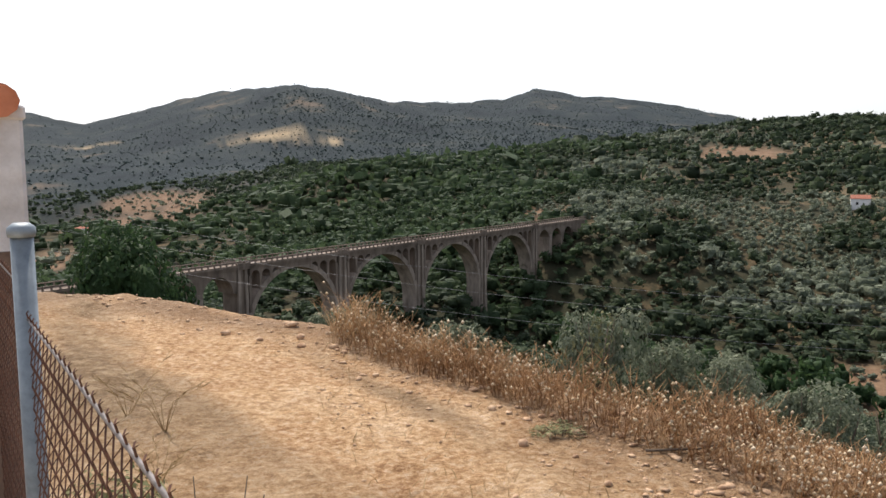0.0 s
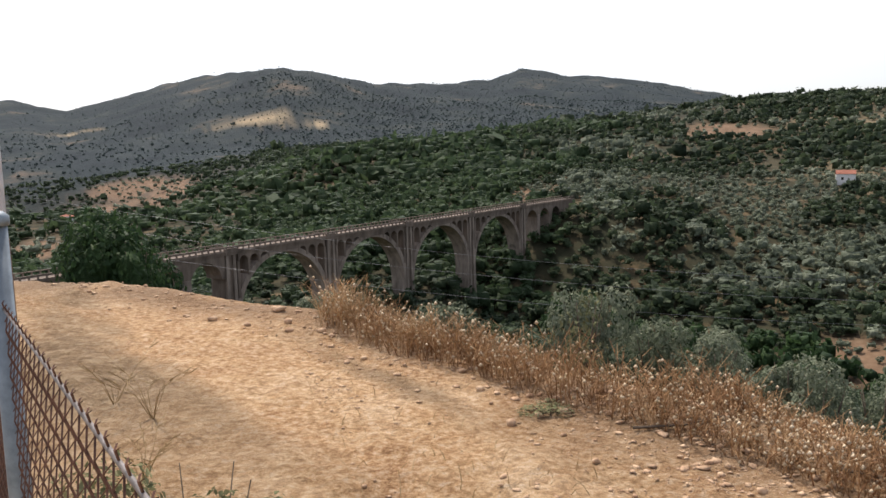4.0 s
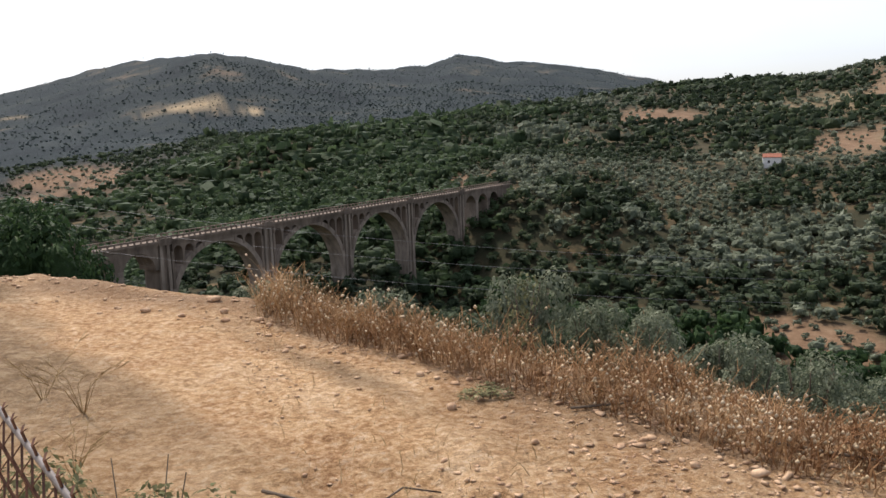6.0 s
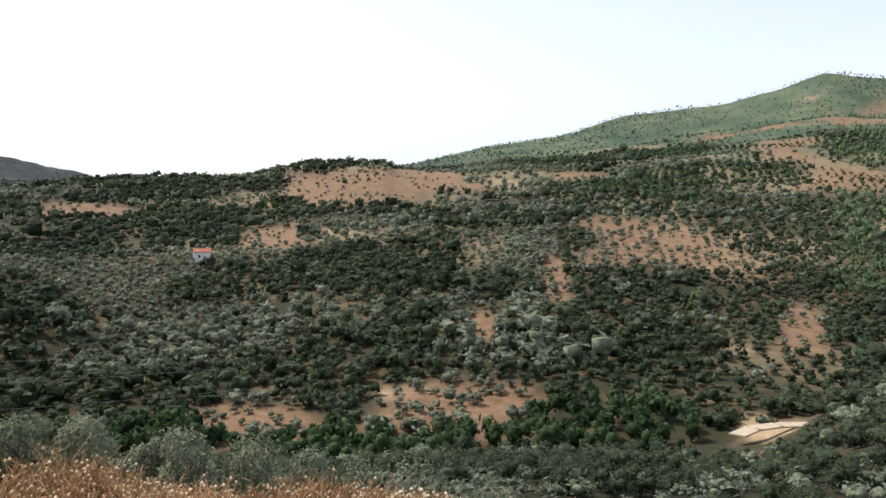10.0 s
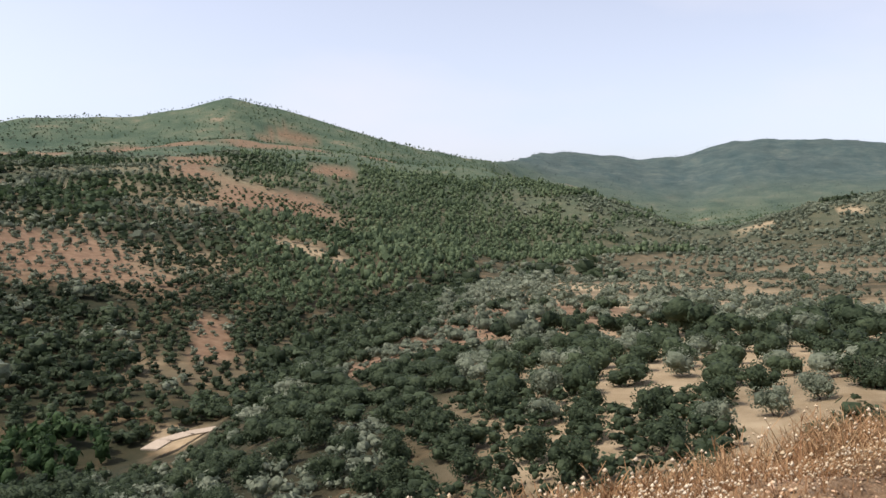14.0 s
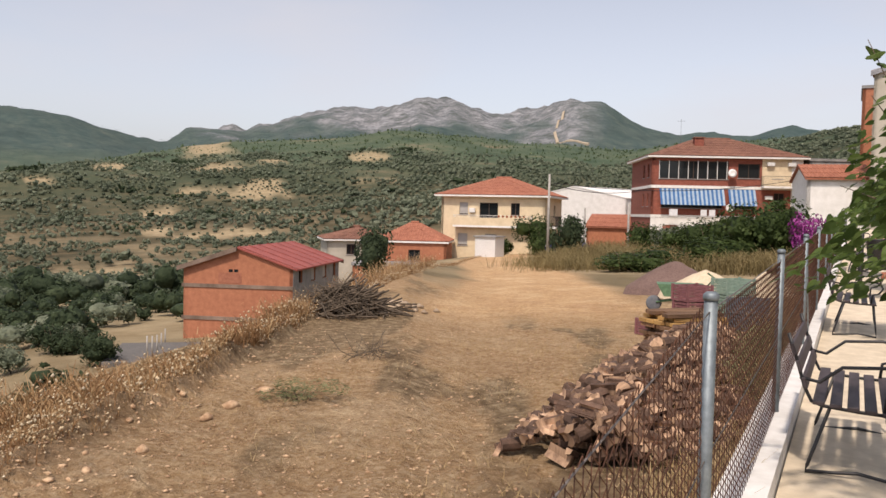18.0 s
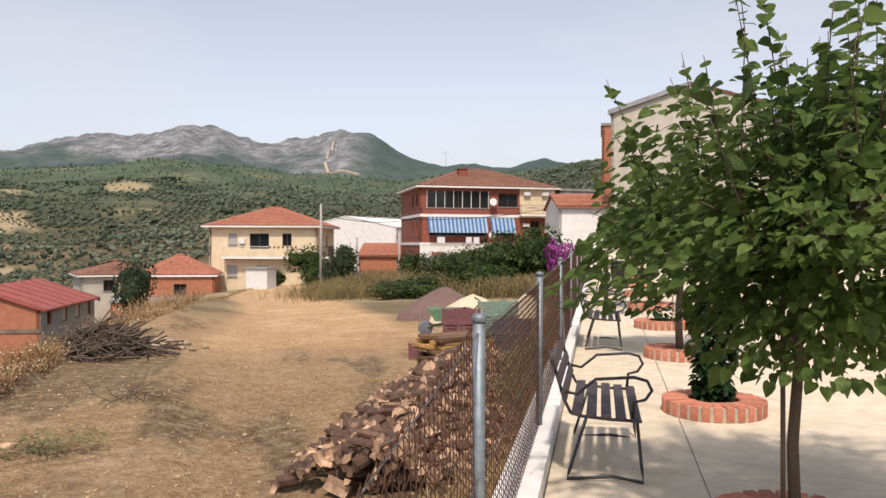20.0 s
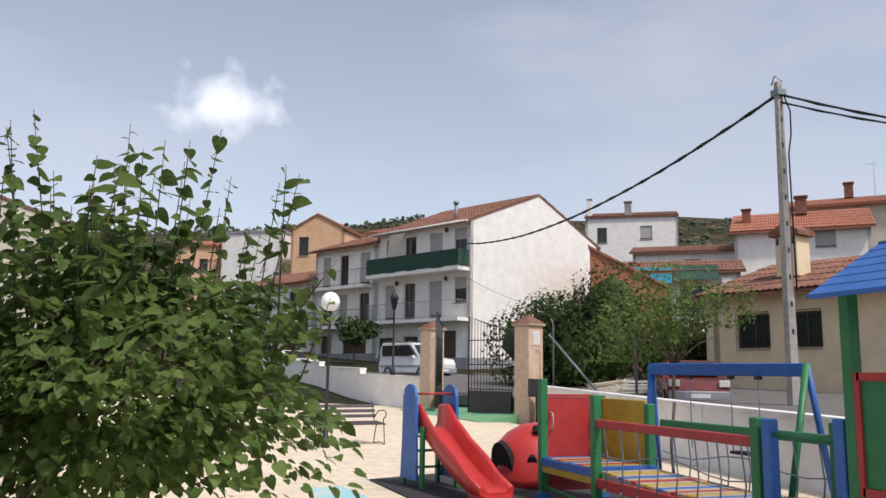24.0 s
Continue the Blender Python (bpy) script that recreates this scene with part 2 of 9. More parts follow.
DIP_R = table("-90 1600 -0 1300 24.9 1400 42.1 1300 60.2 1600 80.2 1550 100.3 1800 150.5 2300 180.1 900 270 1200")
DIP_E = table("-90 0 -30 -0.6 -10 0 0 0.2 15 0.9 23 1.2 30 1.6 42 2.8 50 3.7 60 4.9 70 6.0 79 4.8 87 2.8 94 1.6 101 0.2 109 1.4 119 2.5 134 3.7 149 3.4 164 3.7 178 5.5 270 3")
# the skyline
FAR_R = table("-90 3500 -28 3400 -24 3000 -10 2100 -3 2300 4.9 2900 19.9 3000 24.9 4300 29 4300 31 2600 42.1 1900 60.2 1900 70.2 1900 80.2 1850 87.3 2000 92.3 3200 114.3 3000 119.3 3400 124.3 3900 142.4 3900 147.5 3400 165.4 3600 180.1 1500 270 2000")
FAR_E = table("-90 3 -26.9 3.2 -23.7 2.6 -17.4 4.4 -13.3 5.2 -10.1 5.5 -7.2 5 -3.7 4.2 4.2 4.2 6.4 5.1 12.3 4.2 16.1 3.6 20.7 2.5 25 2.3 27.5 2.7 29.5 2.3 41.8 3.5 46.6 4.6 52.9 5.5 56.6 6.7 63.5 7.2 66.4 7.9 69.1 8.9 72.7 8.2 77.4 6.8 80.6 5.9 84.6 5.1 87.4 4.7 92.5 5.5 97.5 5 100.2 5.1 103.8 6 105.5 6.1 109.5 5.9 112.6 5.5")
FAR_E2 = table("115.8 4.6 118.5 4.2 119.7 5 123.7 5.4 127.7 6.4 130.8 7 132.4 6.8 135.6 7.8 137.9 7.7 140.9 6.8 143.2 7.2 146.2 8 148.5 7.6 151.4 5.8 153.4 5.5 155.7 5.8 156.9 5.4 158.5 5.4 160.4 5.9 163 5.5 180 6 270 4")
FAR_E = (np.append(FAR_E[0], FAR_E2[0]), np.append(FAR_E[1], FAR_E2[1]))


def ground_z(x, y):
    """The height of the ground, for arrays of places."""
    x, y = np.asarray(x, float), np.asarray(y, float)
    r = np.hypot(x, y)
    a = np.degrees(np.arctan2(x, y))
    a = np.where(a < -90, a + 360, a)
    at = lambda t: np.interp(a, t[0], t[1])
    up = lambda rr, ee: EYE[2] + rr * np.tan(np.radians(ee))
    rim_r, low_r, mid_r, near_r, dip_r, far_r = at(RIM_R), at(LOW_R), at(MID_R), at(NEAR_R), at(DIP_R), at(FAR_R)
    shelf_r = at(SHELF_R)
    knots_r = [np.zeros_like(r), rim_r, shelf_r, low_r, mid_r, near_r, dip_r, far_r, np.full_like(r, 6000.0)]
    far_z = up(far_r, at(FAR_E))
    knots_z = [np.full_like(r, -0.12), at(RIM_Z), at(SHELF_Z), at(LOW_Z), up(mid_r, at(MID_E)), up(near_r, at(NEAR_E)), up(dip_r, at(DIP_E)), far_z, far_z - 200]
    z = np.zeros_like(r)
    for k in range(len(knots_r) - 1):
        r0, r1, z0, z1 = knots_r[k], knots_r[k + 1], knots_z[k], knots_z[k + 1]
        u = np.clip((r - r0) / np.maximum(r1 - r0, 1e-3), 0, 1)
        s = u * u * (3 - 2 * u)
        w = 0.35 if k > 1 else 0.0
        z = np.where((r >= r0) & (r <= r1), z0 + (z1 - z0) * (u * (1 - w) + s * w), z)
    rough = np.clip((r - rim_r) / 150.0, 0, 1)
    z = z + rough * fbm(x / 90, y / 90, 4) * np.clip(r * 0.008, 0.3, 9) * np.clip(np.abs(r - far_r) / (0.25 * far_r), 0.12, 1)
    z = z + np.clip((r - 1500) / 1500, 0, 1) * (fbm(x / 160, y / 160, 4, 3.0) * 14 + fbm(x / 70, y / 70, 3, 6.0) * 9)
    along, across = (x + 51.5) * 0.588 + (y - 154.4) * 0.8086, (x + 51.5) * 0.8086 - (y - 154.4) * 0.588
    spur = np.interp(along, (118, 135, 146, 158, 170, 200), (-49, -36.5, -30.5, -25, -21.5, -21)) - (np.abs(across) / 9) ** 1.4
    z = np.where((along > 118) & (along < 200), np.maximum(z, spur), z)
    berm = np.exp(-((r - rim_r + 0.3) / 0.45) ** 2) * np.interp(a, (-40, -20, 20, 40, 90, 100, 127, 131), (0.06, 0.05, 0.05, 0, 0, 0.16, 0.2, 0))
    z = z + berm * np.clip(0.7 + 1.4 * fbm(x * 1.1, y * 1.1, 3, 14.0), 0, 2)
    crag = np.clip((a - 117) / 5, 0, 1) * np.clip((150 - a) / 5, 0, 1) * np.clip((r - 2300) / 900, 0, 1)
    z = z + crag * (0.5 - np.abs(fbm(x / 210, y / 210, 4, 15.0))) * 75 - crag * 16
    z = z + np.where(r < 60, fbm(x * 0.9, y * 0.9, 5, 2.0) * 0.06, 0)
    z = z + np.clip((13 - r) / 4, 0, 1) * np.clip((r - 1.5) / 1, 0, 1) * (fbm(x * 6, y * 6, 3, 16.0) * 0.04 * np.clip(0.6 + fbm(x * 0.8, y * 0.8, 2, 18.0) * 1.2, 0.1, 1.5))
    return z


def smooth_mesh(name, verts, faces, mat, smooth=True):
    """A mesh from arrays of vertices and equal-sided faces."""
    me = bpy.data.meshes.new(name)
    verts, faces = np.asarray(verts, np.float32), np.asarray(faces, np.int32)
    k = faces.shape[1]
    me.vertices.add(len(verts))
    me.vertices.foreach_set("co", verts.ravel())
    me.loops.add(faces.size)
    me.loops.foreach_set("vertex_index", faces.ravel())
    me.polygons.add(len(faces))
    me.polygons.foreach_set("loop_start", np.arange(0, faces.size, k, dtype=np.int32))
    if smooth:
        me.polygons.foreach_set("use_smooth", np.ones(len(faces), bool))
    me.update(calc_edges=True)
    if mat:
        me.materials.append(mat)
    return me


_az = np.concatenate([np.arange(-45, 232, 0.3), np.arange(232, 315, 4.0)])
_rr = np.concatenate([[0.0], np.arange(0.6, 2.4, 0.3), np.arange(2.4, 9.5, 0.07), np.arange(9.5, 16, 0.2), 16 * (4800 / 16) ** (np.arange(0, 151) / 150)])
_A, _R = np.meshgrid(np.radians(_az), _rr)
GX, GY = _R * np.sin(_A), _R * np.cos(_A)
GZ = ground_z(GX, GY)
_n, _k = len(_az), len(_rr)
_i = np.arange(_n * (_k - 1)).reshape(_k - 1, _n)
_j = np.roll(_i, -1, axis=1)
_faces = np.stack([_i, _j, _j + _n, _i + _n], -1).reshape(-1, 4)
_verts = np.stack([GX, GY, GZ], -1).reshape(-1, 3)


def blobs(x, y, rows, soft=0.6):
    """How far places lie in rough-edged patches (x, y, half width, half depth, both across and along the line of sight)."""
    out = np.zeros_like(x)
    for px, py, w, d in rows:
        r = math.hypot(px, py)
        ux, uy = px / r, py / r
        along, across = (x - px) * ux + (y - py) * uy, (x - px) * uy - (y - py) * ux
        q = np.maximum(np.abs(across / w), np.abs(along / d)) * 0.6 + np.hypot(across / w, along / d) * 0.4
        q = q + fbm(x / (w + 4), y / (w + 4), 5, px) * 0.75 + fbm(x / 9, y / 9, 2, px) * 0.25
        out = np.maximum(out, np.clip((1.0 + soft / 2 - q) / soft, 0, 1))
    return out


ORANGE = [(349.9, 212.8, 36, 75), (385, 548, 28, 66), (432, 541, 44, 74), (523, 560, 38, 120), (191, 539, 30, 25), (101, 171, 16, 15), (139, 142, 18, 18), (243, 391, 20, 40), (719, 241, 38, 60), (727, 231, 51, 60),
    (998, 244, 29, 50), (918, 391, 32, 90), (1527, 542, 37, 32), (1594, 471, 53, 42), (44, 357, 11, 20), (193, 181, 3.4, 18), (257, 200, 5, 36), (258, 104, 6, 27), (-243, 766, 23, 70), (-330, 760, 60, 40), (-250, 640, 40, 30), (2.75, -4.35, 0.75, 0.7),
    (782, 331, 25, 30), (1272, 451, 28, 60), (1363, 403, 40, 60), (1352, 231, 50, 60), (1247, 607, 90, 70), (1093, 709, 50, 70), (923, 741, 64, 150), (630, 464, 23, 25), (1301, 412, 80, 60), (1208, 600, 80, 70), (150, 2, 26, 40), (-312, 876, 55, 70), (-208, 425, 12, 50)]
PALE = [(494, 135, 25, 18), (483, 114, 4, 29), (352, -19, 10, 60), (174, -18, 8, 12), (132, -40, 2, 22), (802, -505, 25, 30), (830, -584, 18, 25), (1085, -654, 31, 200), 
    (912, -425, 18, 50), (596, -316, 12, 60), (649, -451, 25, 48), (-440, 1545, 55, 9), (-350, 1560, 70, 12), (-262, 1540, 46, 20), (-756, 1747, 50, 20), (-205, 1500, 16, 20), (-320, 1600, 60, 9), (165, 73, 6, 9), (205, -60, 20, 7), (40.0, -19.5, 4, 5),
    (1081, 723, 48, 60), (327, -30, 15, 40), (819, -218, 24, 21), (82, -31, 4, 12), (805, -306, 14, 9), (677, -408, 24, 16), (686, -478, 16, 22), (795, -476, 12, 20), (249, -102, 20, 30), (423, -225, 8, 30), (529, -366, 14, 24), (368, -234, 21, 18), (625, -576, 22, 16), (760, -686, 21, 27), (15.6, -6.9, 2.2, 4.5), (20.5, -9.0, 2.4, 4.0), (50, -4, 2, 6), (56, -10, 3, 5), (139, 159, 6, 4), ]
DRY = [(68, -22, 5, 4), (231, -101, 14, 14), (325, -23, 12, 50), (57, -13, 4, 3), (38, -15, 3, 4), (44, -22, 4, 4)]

M_GROUND = bpy.data.materials.new("soil_grass_scrub_and_haze")
M_GROUND.use_nodes = True
_nt = M_GROUND.node_tree
_N, _L = _nt.nodes, _nt.links


def noise_node(scale, detail=6.0, rough=0.6):
    t = _N.new("ShaderNodeTexNoise")
    t.inputs["Scale"].default_value, t.inputs["Detail"].default_value, t.inputs["Roughness"].default_value = scale, detail, rough
    _L.new(_geo.outputs["Position"], t.inputs["Vector"])
    return t.outputs["Fac"]


def ramp_node(fac, stops):
    r = _N.new("ShaderNodeValToRGB")
    e = r.color_ramp.elements
    while len(e) < len(stops):
        e.new(0.5)
    for k, (p, c) in enumerate(stops):
        e[k].position, e[k].color = p, (*c, 1)
    _L.new(fac, r.inputs["Fac"])
    return r.outputs["Color"]


def mix_node(fac, a, b):
    m = _N.new("ShaderNodeMix")
    m.data_type = "RGBA"
    _L.new(fac, m.inputs["Factor"])
    _L.new(a, m.inputs["A"])
    _L.new(b, m.inputs["B"])
    return m.outputs["Result"]


_geo = _N.new("ShaderNodeNewGeometry")
_att = _N.new("ShaderNodeVertexColor")
_att.layer_name = "cover"
_sep = _N.new("ShaderNodeSeparateColor")
_L.new(_att.outputs["Color"], _sep.inputs["Color"])
_att2 = _N.new("ShaderNodeVertexColor")
_att2.layer_name = "cover2"
_sep2 = _N.new("ShaderNodeSeparateColor")
_L.new(_att2.outputs["Color"], _sep2.inputs["Color"])
# bluish scrub for the farthest hills: distance haze put into the ground colour
_haze2 = ramp_node(noise_node(0.014, 14, 0.8), [(0.36, (0.03, 0.054, 0.054)), (0.5, (0.05, 0.08, 0.076)), (0.6, (0.075, 0.104, 0.092)), (0.74, (0.16, 0.15, 0.11))])
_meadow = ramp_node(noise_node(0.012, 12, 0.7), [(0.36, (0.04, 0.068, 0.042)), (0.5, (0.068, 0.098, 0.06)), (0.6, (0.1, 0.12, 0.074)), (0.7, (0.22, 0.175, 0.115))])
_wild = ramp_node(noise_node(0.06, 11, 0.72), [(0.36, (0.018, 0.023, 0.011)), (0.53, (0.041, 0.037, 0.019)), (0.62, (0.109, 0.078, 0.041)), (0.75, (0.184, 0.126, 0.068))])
# dark far scrub on the left, its blue tint also haze in the colour
_haze = ramp_node(noise_node(0.008, 12, 0.66), [(0.36, (0.01, 0.017, 0.021)), (0.5, (0.018, 0.028, 0.031)), (0.6, (0.03, 0.039, 0.038)), (0.7, (0.12, 0.095, 0.07))])
_orange = ramp_node(noise_node(0.25, 8, 0.65), [(0.3, (0.122, 0.072, 0.042)), (0.5, (0.191, 0.119, 0.071)), (0.7, (0.266, 0.18, 0.113))])
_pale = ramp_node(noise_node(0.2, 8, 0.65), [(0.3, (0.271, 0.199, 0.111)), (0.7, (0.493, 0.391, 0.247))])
_rock = ramp_node(noise_node(0.016, 14, 0.8), [(0.38, (0.06, 0.075, 0.07)), (0.5, (0.15, 0.16, 0.17)), (0.6, (0.3, 0.3, 0.315))])
_lotf = ramp_node(noise_node(2.6, 14, 0.8), [(0.37, (0.222, 0.106, 0.044)), (0.46, (0.479, 0.273, 0.124)), (0.54, (0.645, 0.417, 0.217)), (0.63, (0.811, 0.605, 0.384))])
_lotg = ramp_node(noise_node(0.7, 9, 0.68), [(0.38, (0.351, 0.175, 0.072)), (0.5, (0.589, 0.358, 0.161)), (0.62, (0.847, 0.648, 0.417))])
_half = _N.new("ShaderNodeValue")
_half.outputs[0].default_value = 0.5
_less = _N.new("ShaderNodeValue")
_less.outputs[0].default_value = 0.5
_lotp = ramp_node(noise_node(18.0, 12, 0.78), [(0.42, (0.184, 0.094, 0.044)), (0.48, (0.516, 0.315, 0.161)), (0.535, (0.682, 0.477, 0.273)), (0.59, (0.847, 0.682, 0.498))])
_lot = mix_node(_less.outputs[0], mix_node(_half.outputs[0], _lotf, _lotg), _lotp)
_weed = ramp_node(noise_node(6.0, 10, 0.7), [(0.37, (0.088, 0.06, 0.034)), (0.5, (0.19, 0.135, 0.078)), (0.62, (0.338, 0.263, 0.165))])
_c = mix_node(_sep.outputs["Red"], _wild, mix_node(_att.outputs["Alpha"], _haze, mix_node(_att2.outputs["Alpha"], _meadow, _haze2)))
_c = mix_node(_sep2.outputs["Green"], _c, _rock)
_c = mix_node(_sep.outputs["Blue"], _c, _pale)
_c = mix_node(_sep2.outputs["Red"], _c, _lot)
_c = mix_node(_sep.outputs["Green"], _c, _orange)
_c = mix_node(_sep2.outputs["Blue"], _c, _weed)
_b = _N["Principled BSDF"]
_b.inputs["Roughness"].default_value = 0.95
_b.inputs["Specular IOR Level"].default_value = 0.15
_L.new(_c, _b.inputs["Base Color"])
_bp = _N.new("ShaderNodeBump")
_bp.inputs["Strength"].default_value, _bp.inputs["Distance"].default_value = 1.0, 1.0


def times_node(a, b):
    m = _N.new("ShaderNodeMath")
    m.operation = "MULTIPLY"
    _L.new(a, m.inputs[0])
    if isinstance(b, float):
        m.inputs[1].default_value = b
    else:
        _L.new(b, m.inputs[1])
    return m.outputs[0]


_sum = _N.new("ShaderNodeMath")
_L.new(times_node(noise_node(7.0, 13, 0.72), 0.11), _sum.inputs[0])
_L.new(times_node(times_node(noise_node(0.03, 12, 0.78), _sep.outputs["Red"]), 3.2), _sum.inputs[1])
_L.new(_sum.outputs[0], _bp.inputs["Height"])
_L.new(_bp.outputs["Normal"], _b.inputs["Normal"])

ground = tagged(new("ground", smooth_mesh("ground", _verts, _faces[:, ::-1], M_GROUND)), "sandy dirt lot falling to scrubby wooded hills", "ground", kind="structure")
_x, _y = _verts[:, 0], _verts[:, 1]
_r = np.hypot(_x, _y)
_a = np.degrees(np.arctan2(_x, _y))
_a = np.where(_a < -90, _a + 360, _a)
_rim = np.interp(_a, *RIM_R)
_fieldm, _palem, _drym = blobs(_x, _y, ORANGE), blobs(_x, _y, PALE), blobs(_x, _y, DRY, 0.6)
_c1, _c2 = np.ones((len(_x), 4), np.float32), np.zeros((len(_x), 4), np.float32)
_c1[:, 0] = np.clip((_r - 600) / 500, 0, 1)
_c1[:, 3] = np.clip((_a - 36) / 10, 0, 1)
_rimsoil = np.exp(-((_r - _rim + 0.4) / 0.7) ** 2) * np.clip(np.maximum((_a - 92) / 6, (34 - _a) / 10), 0, 1) * np.clip((131 - _a) / 4, 0, 1) * np.clip(0.8 + fbm(_x, _y, 3, 8.0), 0, 1)
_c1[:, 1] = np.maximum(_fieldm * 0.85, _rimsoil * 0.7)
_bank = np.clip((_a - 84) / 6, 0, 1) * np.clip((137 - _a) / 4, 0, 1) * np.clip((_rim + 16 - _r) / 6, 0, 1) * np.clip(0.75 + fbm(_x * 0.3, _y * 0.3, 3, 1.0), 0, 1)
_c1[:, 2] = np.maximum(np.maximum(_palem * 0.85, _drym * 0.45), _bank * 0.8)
_slope = np.clip((_a - 80) / 8, 0, 1) * np.clip((134 - _a) / 4, 0, 1) * np.clip((_r - 12) / 6, 0, 1) * np.clip((130 - _r) / 40, 0, 1) * np.clip(0.45 + 1.3 * fbm(_x / 13, _y / 13, 4, 3.0), 0, 1)
_c1[:, 2] = np.maximum(_c1[:, 2], _slope * 0.6)
_till = np.clip((_a - 20 - np.clip((330 - _r) / 12, 0, 12)) / 8, 0, 1) * np.clip((84 - _a) / 8, 0, 1) * np.clip((_r - 190) / 60, 0, 1) * np.clip((1100 - _r) / 300, 0, 1) * np.clip(0.25 + 1.5 * fbm(_x / 55, _y / 55, 4, 17.0), 0, 1)
_c1[:, 2] = np.maximum(_c1[:, 2], _till * 0.5)
_c1[:, 2] = np.maximum(_c1[:, 2], np.clip((_a - 129) / 3, 0, 1) * np.clip((120 - _r) / 15, 0, 1) * np.clip((175 - _a) / 4, 0, 1) * np.clip(0.65 + fbm(_x / 5, _y / 5, 4, 2.0), 0, 1) * 0.9)
# dry ground past azimuth 84, extra pale to put missing brightness into its colour
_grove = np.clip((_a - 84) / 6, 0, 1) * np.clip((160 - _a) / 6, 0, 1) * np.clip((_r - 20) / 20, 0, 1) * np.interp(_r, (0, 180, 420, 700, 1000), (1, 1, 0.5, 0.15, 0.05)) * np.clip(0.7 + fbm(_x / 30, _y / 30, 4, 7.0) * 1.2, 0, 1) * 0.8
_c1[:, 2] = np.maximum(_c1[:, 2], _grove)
_edge = np.clip((_rim + 0.6 + fbm(_x * 0.7, _y * 0.7, 3, 9.0) * 0.8 - _r) / 0.8, 0, 1)
_lotside = np.clip((27 + fbm(_x * 0.2, _y * 0.2, 3, 9.0) * 6 - _r) / 5, 0, 1)
_track = np.clip((82 - _r) / 6, 0, 1) * np.clip((2.8 + fbm(_x * 0.2, _y * 0.2, 3, 2.0) * 0.8 - np.abs((_x - 12) * 0.793 + (_y + 15) * 0.609 + 1.2 * np.sin(_r / 14))) / 0.8, 0, 1) * np.clip((_r - 15) / 4, 0, 1)
_far_lot = np.maximum(_lotside, _track)
_c2[:, 0] = np.where(_a < -60, 1, np.where((_a < 136), _edge, _far_lot * np.clip((_a - 130) / 4, 0, 1)))
_slopez = _verts[:, 2]
_c2[:, 1] = np.clip((_a - 118) / 4, 0, 1) * np.clip((149 - _a) / 3, 0, 1) * np.clip((_slopez - 255 - fbm(_x / 260, _y / 260, 4, 4.0) * 170) / 60, 0, 1)
_c2[:, 2] = np.clip(fbm((_x * 0.609 - _y * 0.793) * 0.16, (_x * 0.793 + _y * 0.609) * 0.75, 5, 6.0) * 4.0 - 0.2 + np.clip((_a - 70) / 40, 0, 1) * 0.85, 0, 1) * _c2[:, 0] * np.clip((_r - 3) / 3, 0, 1) * np.where(_a > 100, 0.9, 0.75) * (1 - 0.8 * _track)
_c2[:, 2] = np.maximum(_c2[:, 2], _c2[:, 0] * np.clip((_a - 104) / 10, 0, 1) * 0.5 * (1 - 0.8 * _track))
# past 1900 m the meadow gives way to the haze-blue ground
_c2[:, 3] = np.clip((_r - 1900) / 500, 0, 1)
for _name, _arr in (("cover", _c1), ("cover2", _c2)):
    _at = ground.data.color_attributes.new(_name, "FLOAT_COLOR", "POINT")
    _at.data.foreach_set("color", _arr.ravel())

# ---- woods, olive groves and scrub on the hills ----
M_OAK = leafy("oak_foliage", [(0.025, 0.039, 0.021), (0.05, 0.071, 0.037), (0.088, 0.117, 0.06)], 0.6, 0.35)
M_RIVER = leafy("riverside_foliage", [(0.02, 0.039, 0.016), (0.039, 0.073, 0.027), (0.07, 0.115, 0.043)], 0.6, 0.35)
M_RIDGE = leafy("ridge_foliage", [(0.03, 0.05, 0.024), (0.056, 0.086, 0.04), (0.09, 0.13, 0.06)], 0.6, 0.35)
# the blue of distance haze is put into these leaf colours
M_HAZEWOOD = leafy("hazed_far_foliage", [(0.04, 0.06, 0.06), (0.066, 0.09, 0.085), (0.1, 0.125, 0.11)], 0.7, 0.3)
# pines lightened further: haze over the mountain is mixed into this green
M_HAZEPINE = leafy("hazed_pine_foliage", [(0.066, 0.098, 0.05), (0.115, 0.16, 0.083), (0.175, 0.22, 0.115)], 0.6, 0.35)
M_BARK = material("bark", (0.06, 0.045, 0.03), (0.16, 0.12, 0.085), 9, 8, 0.95, 0.5, stretch=(1, 1, 0.2))


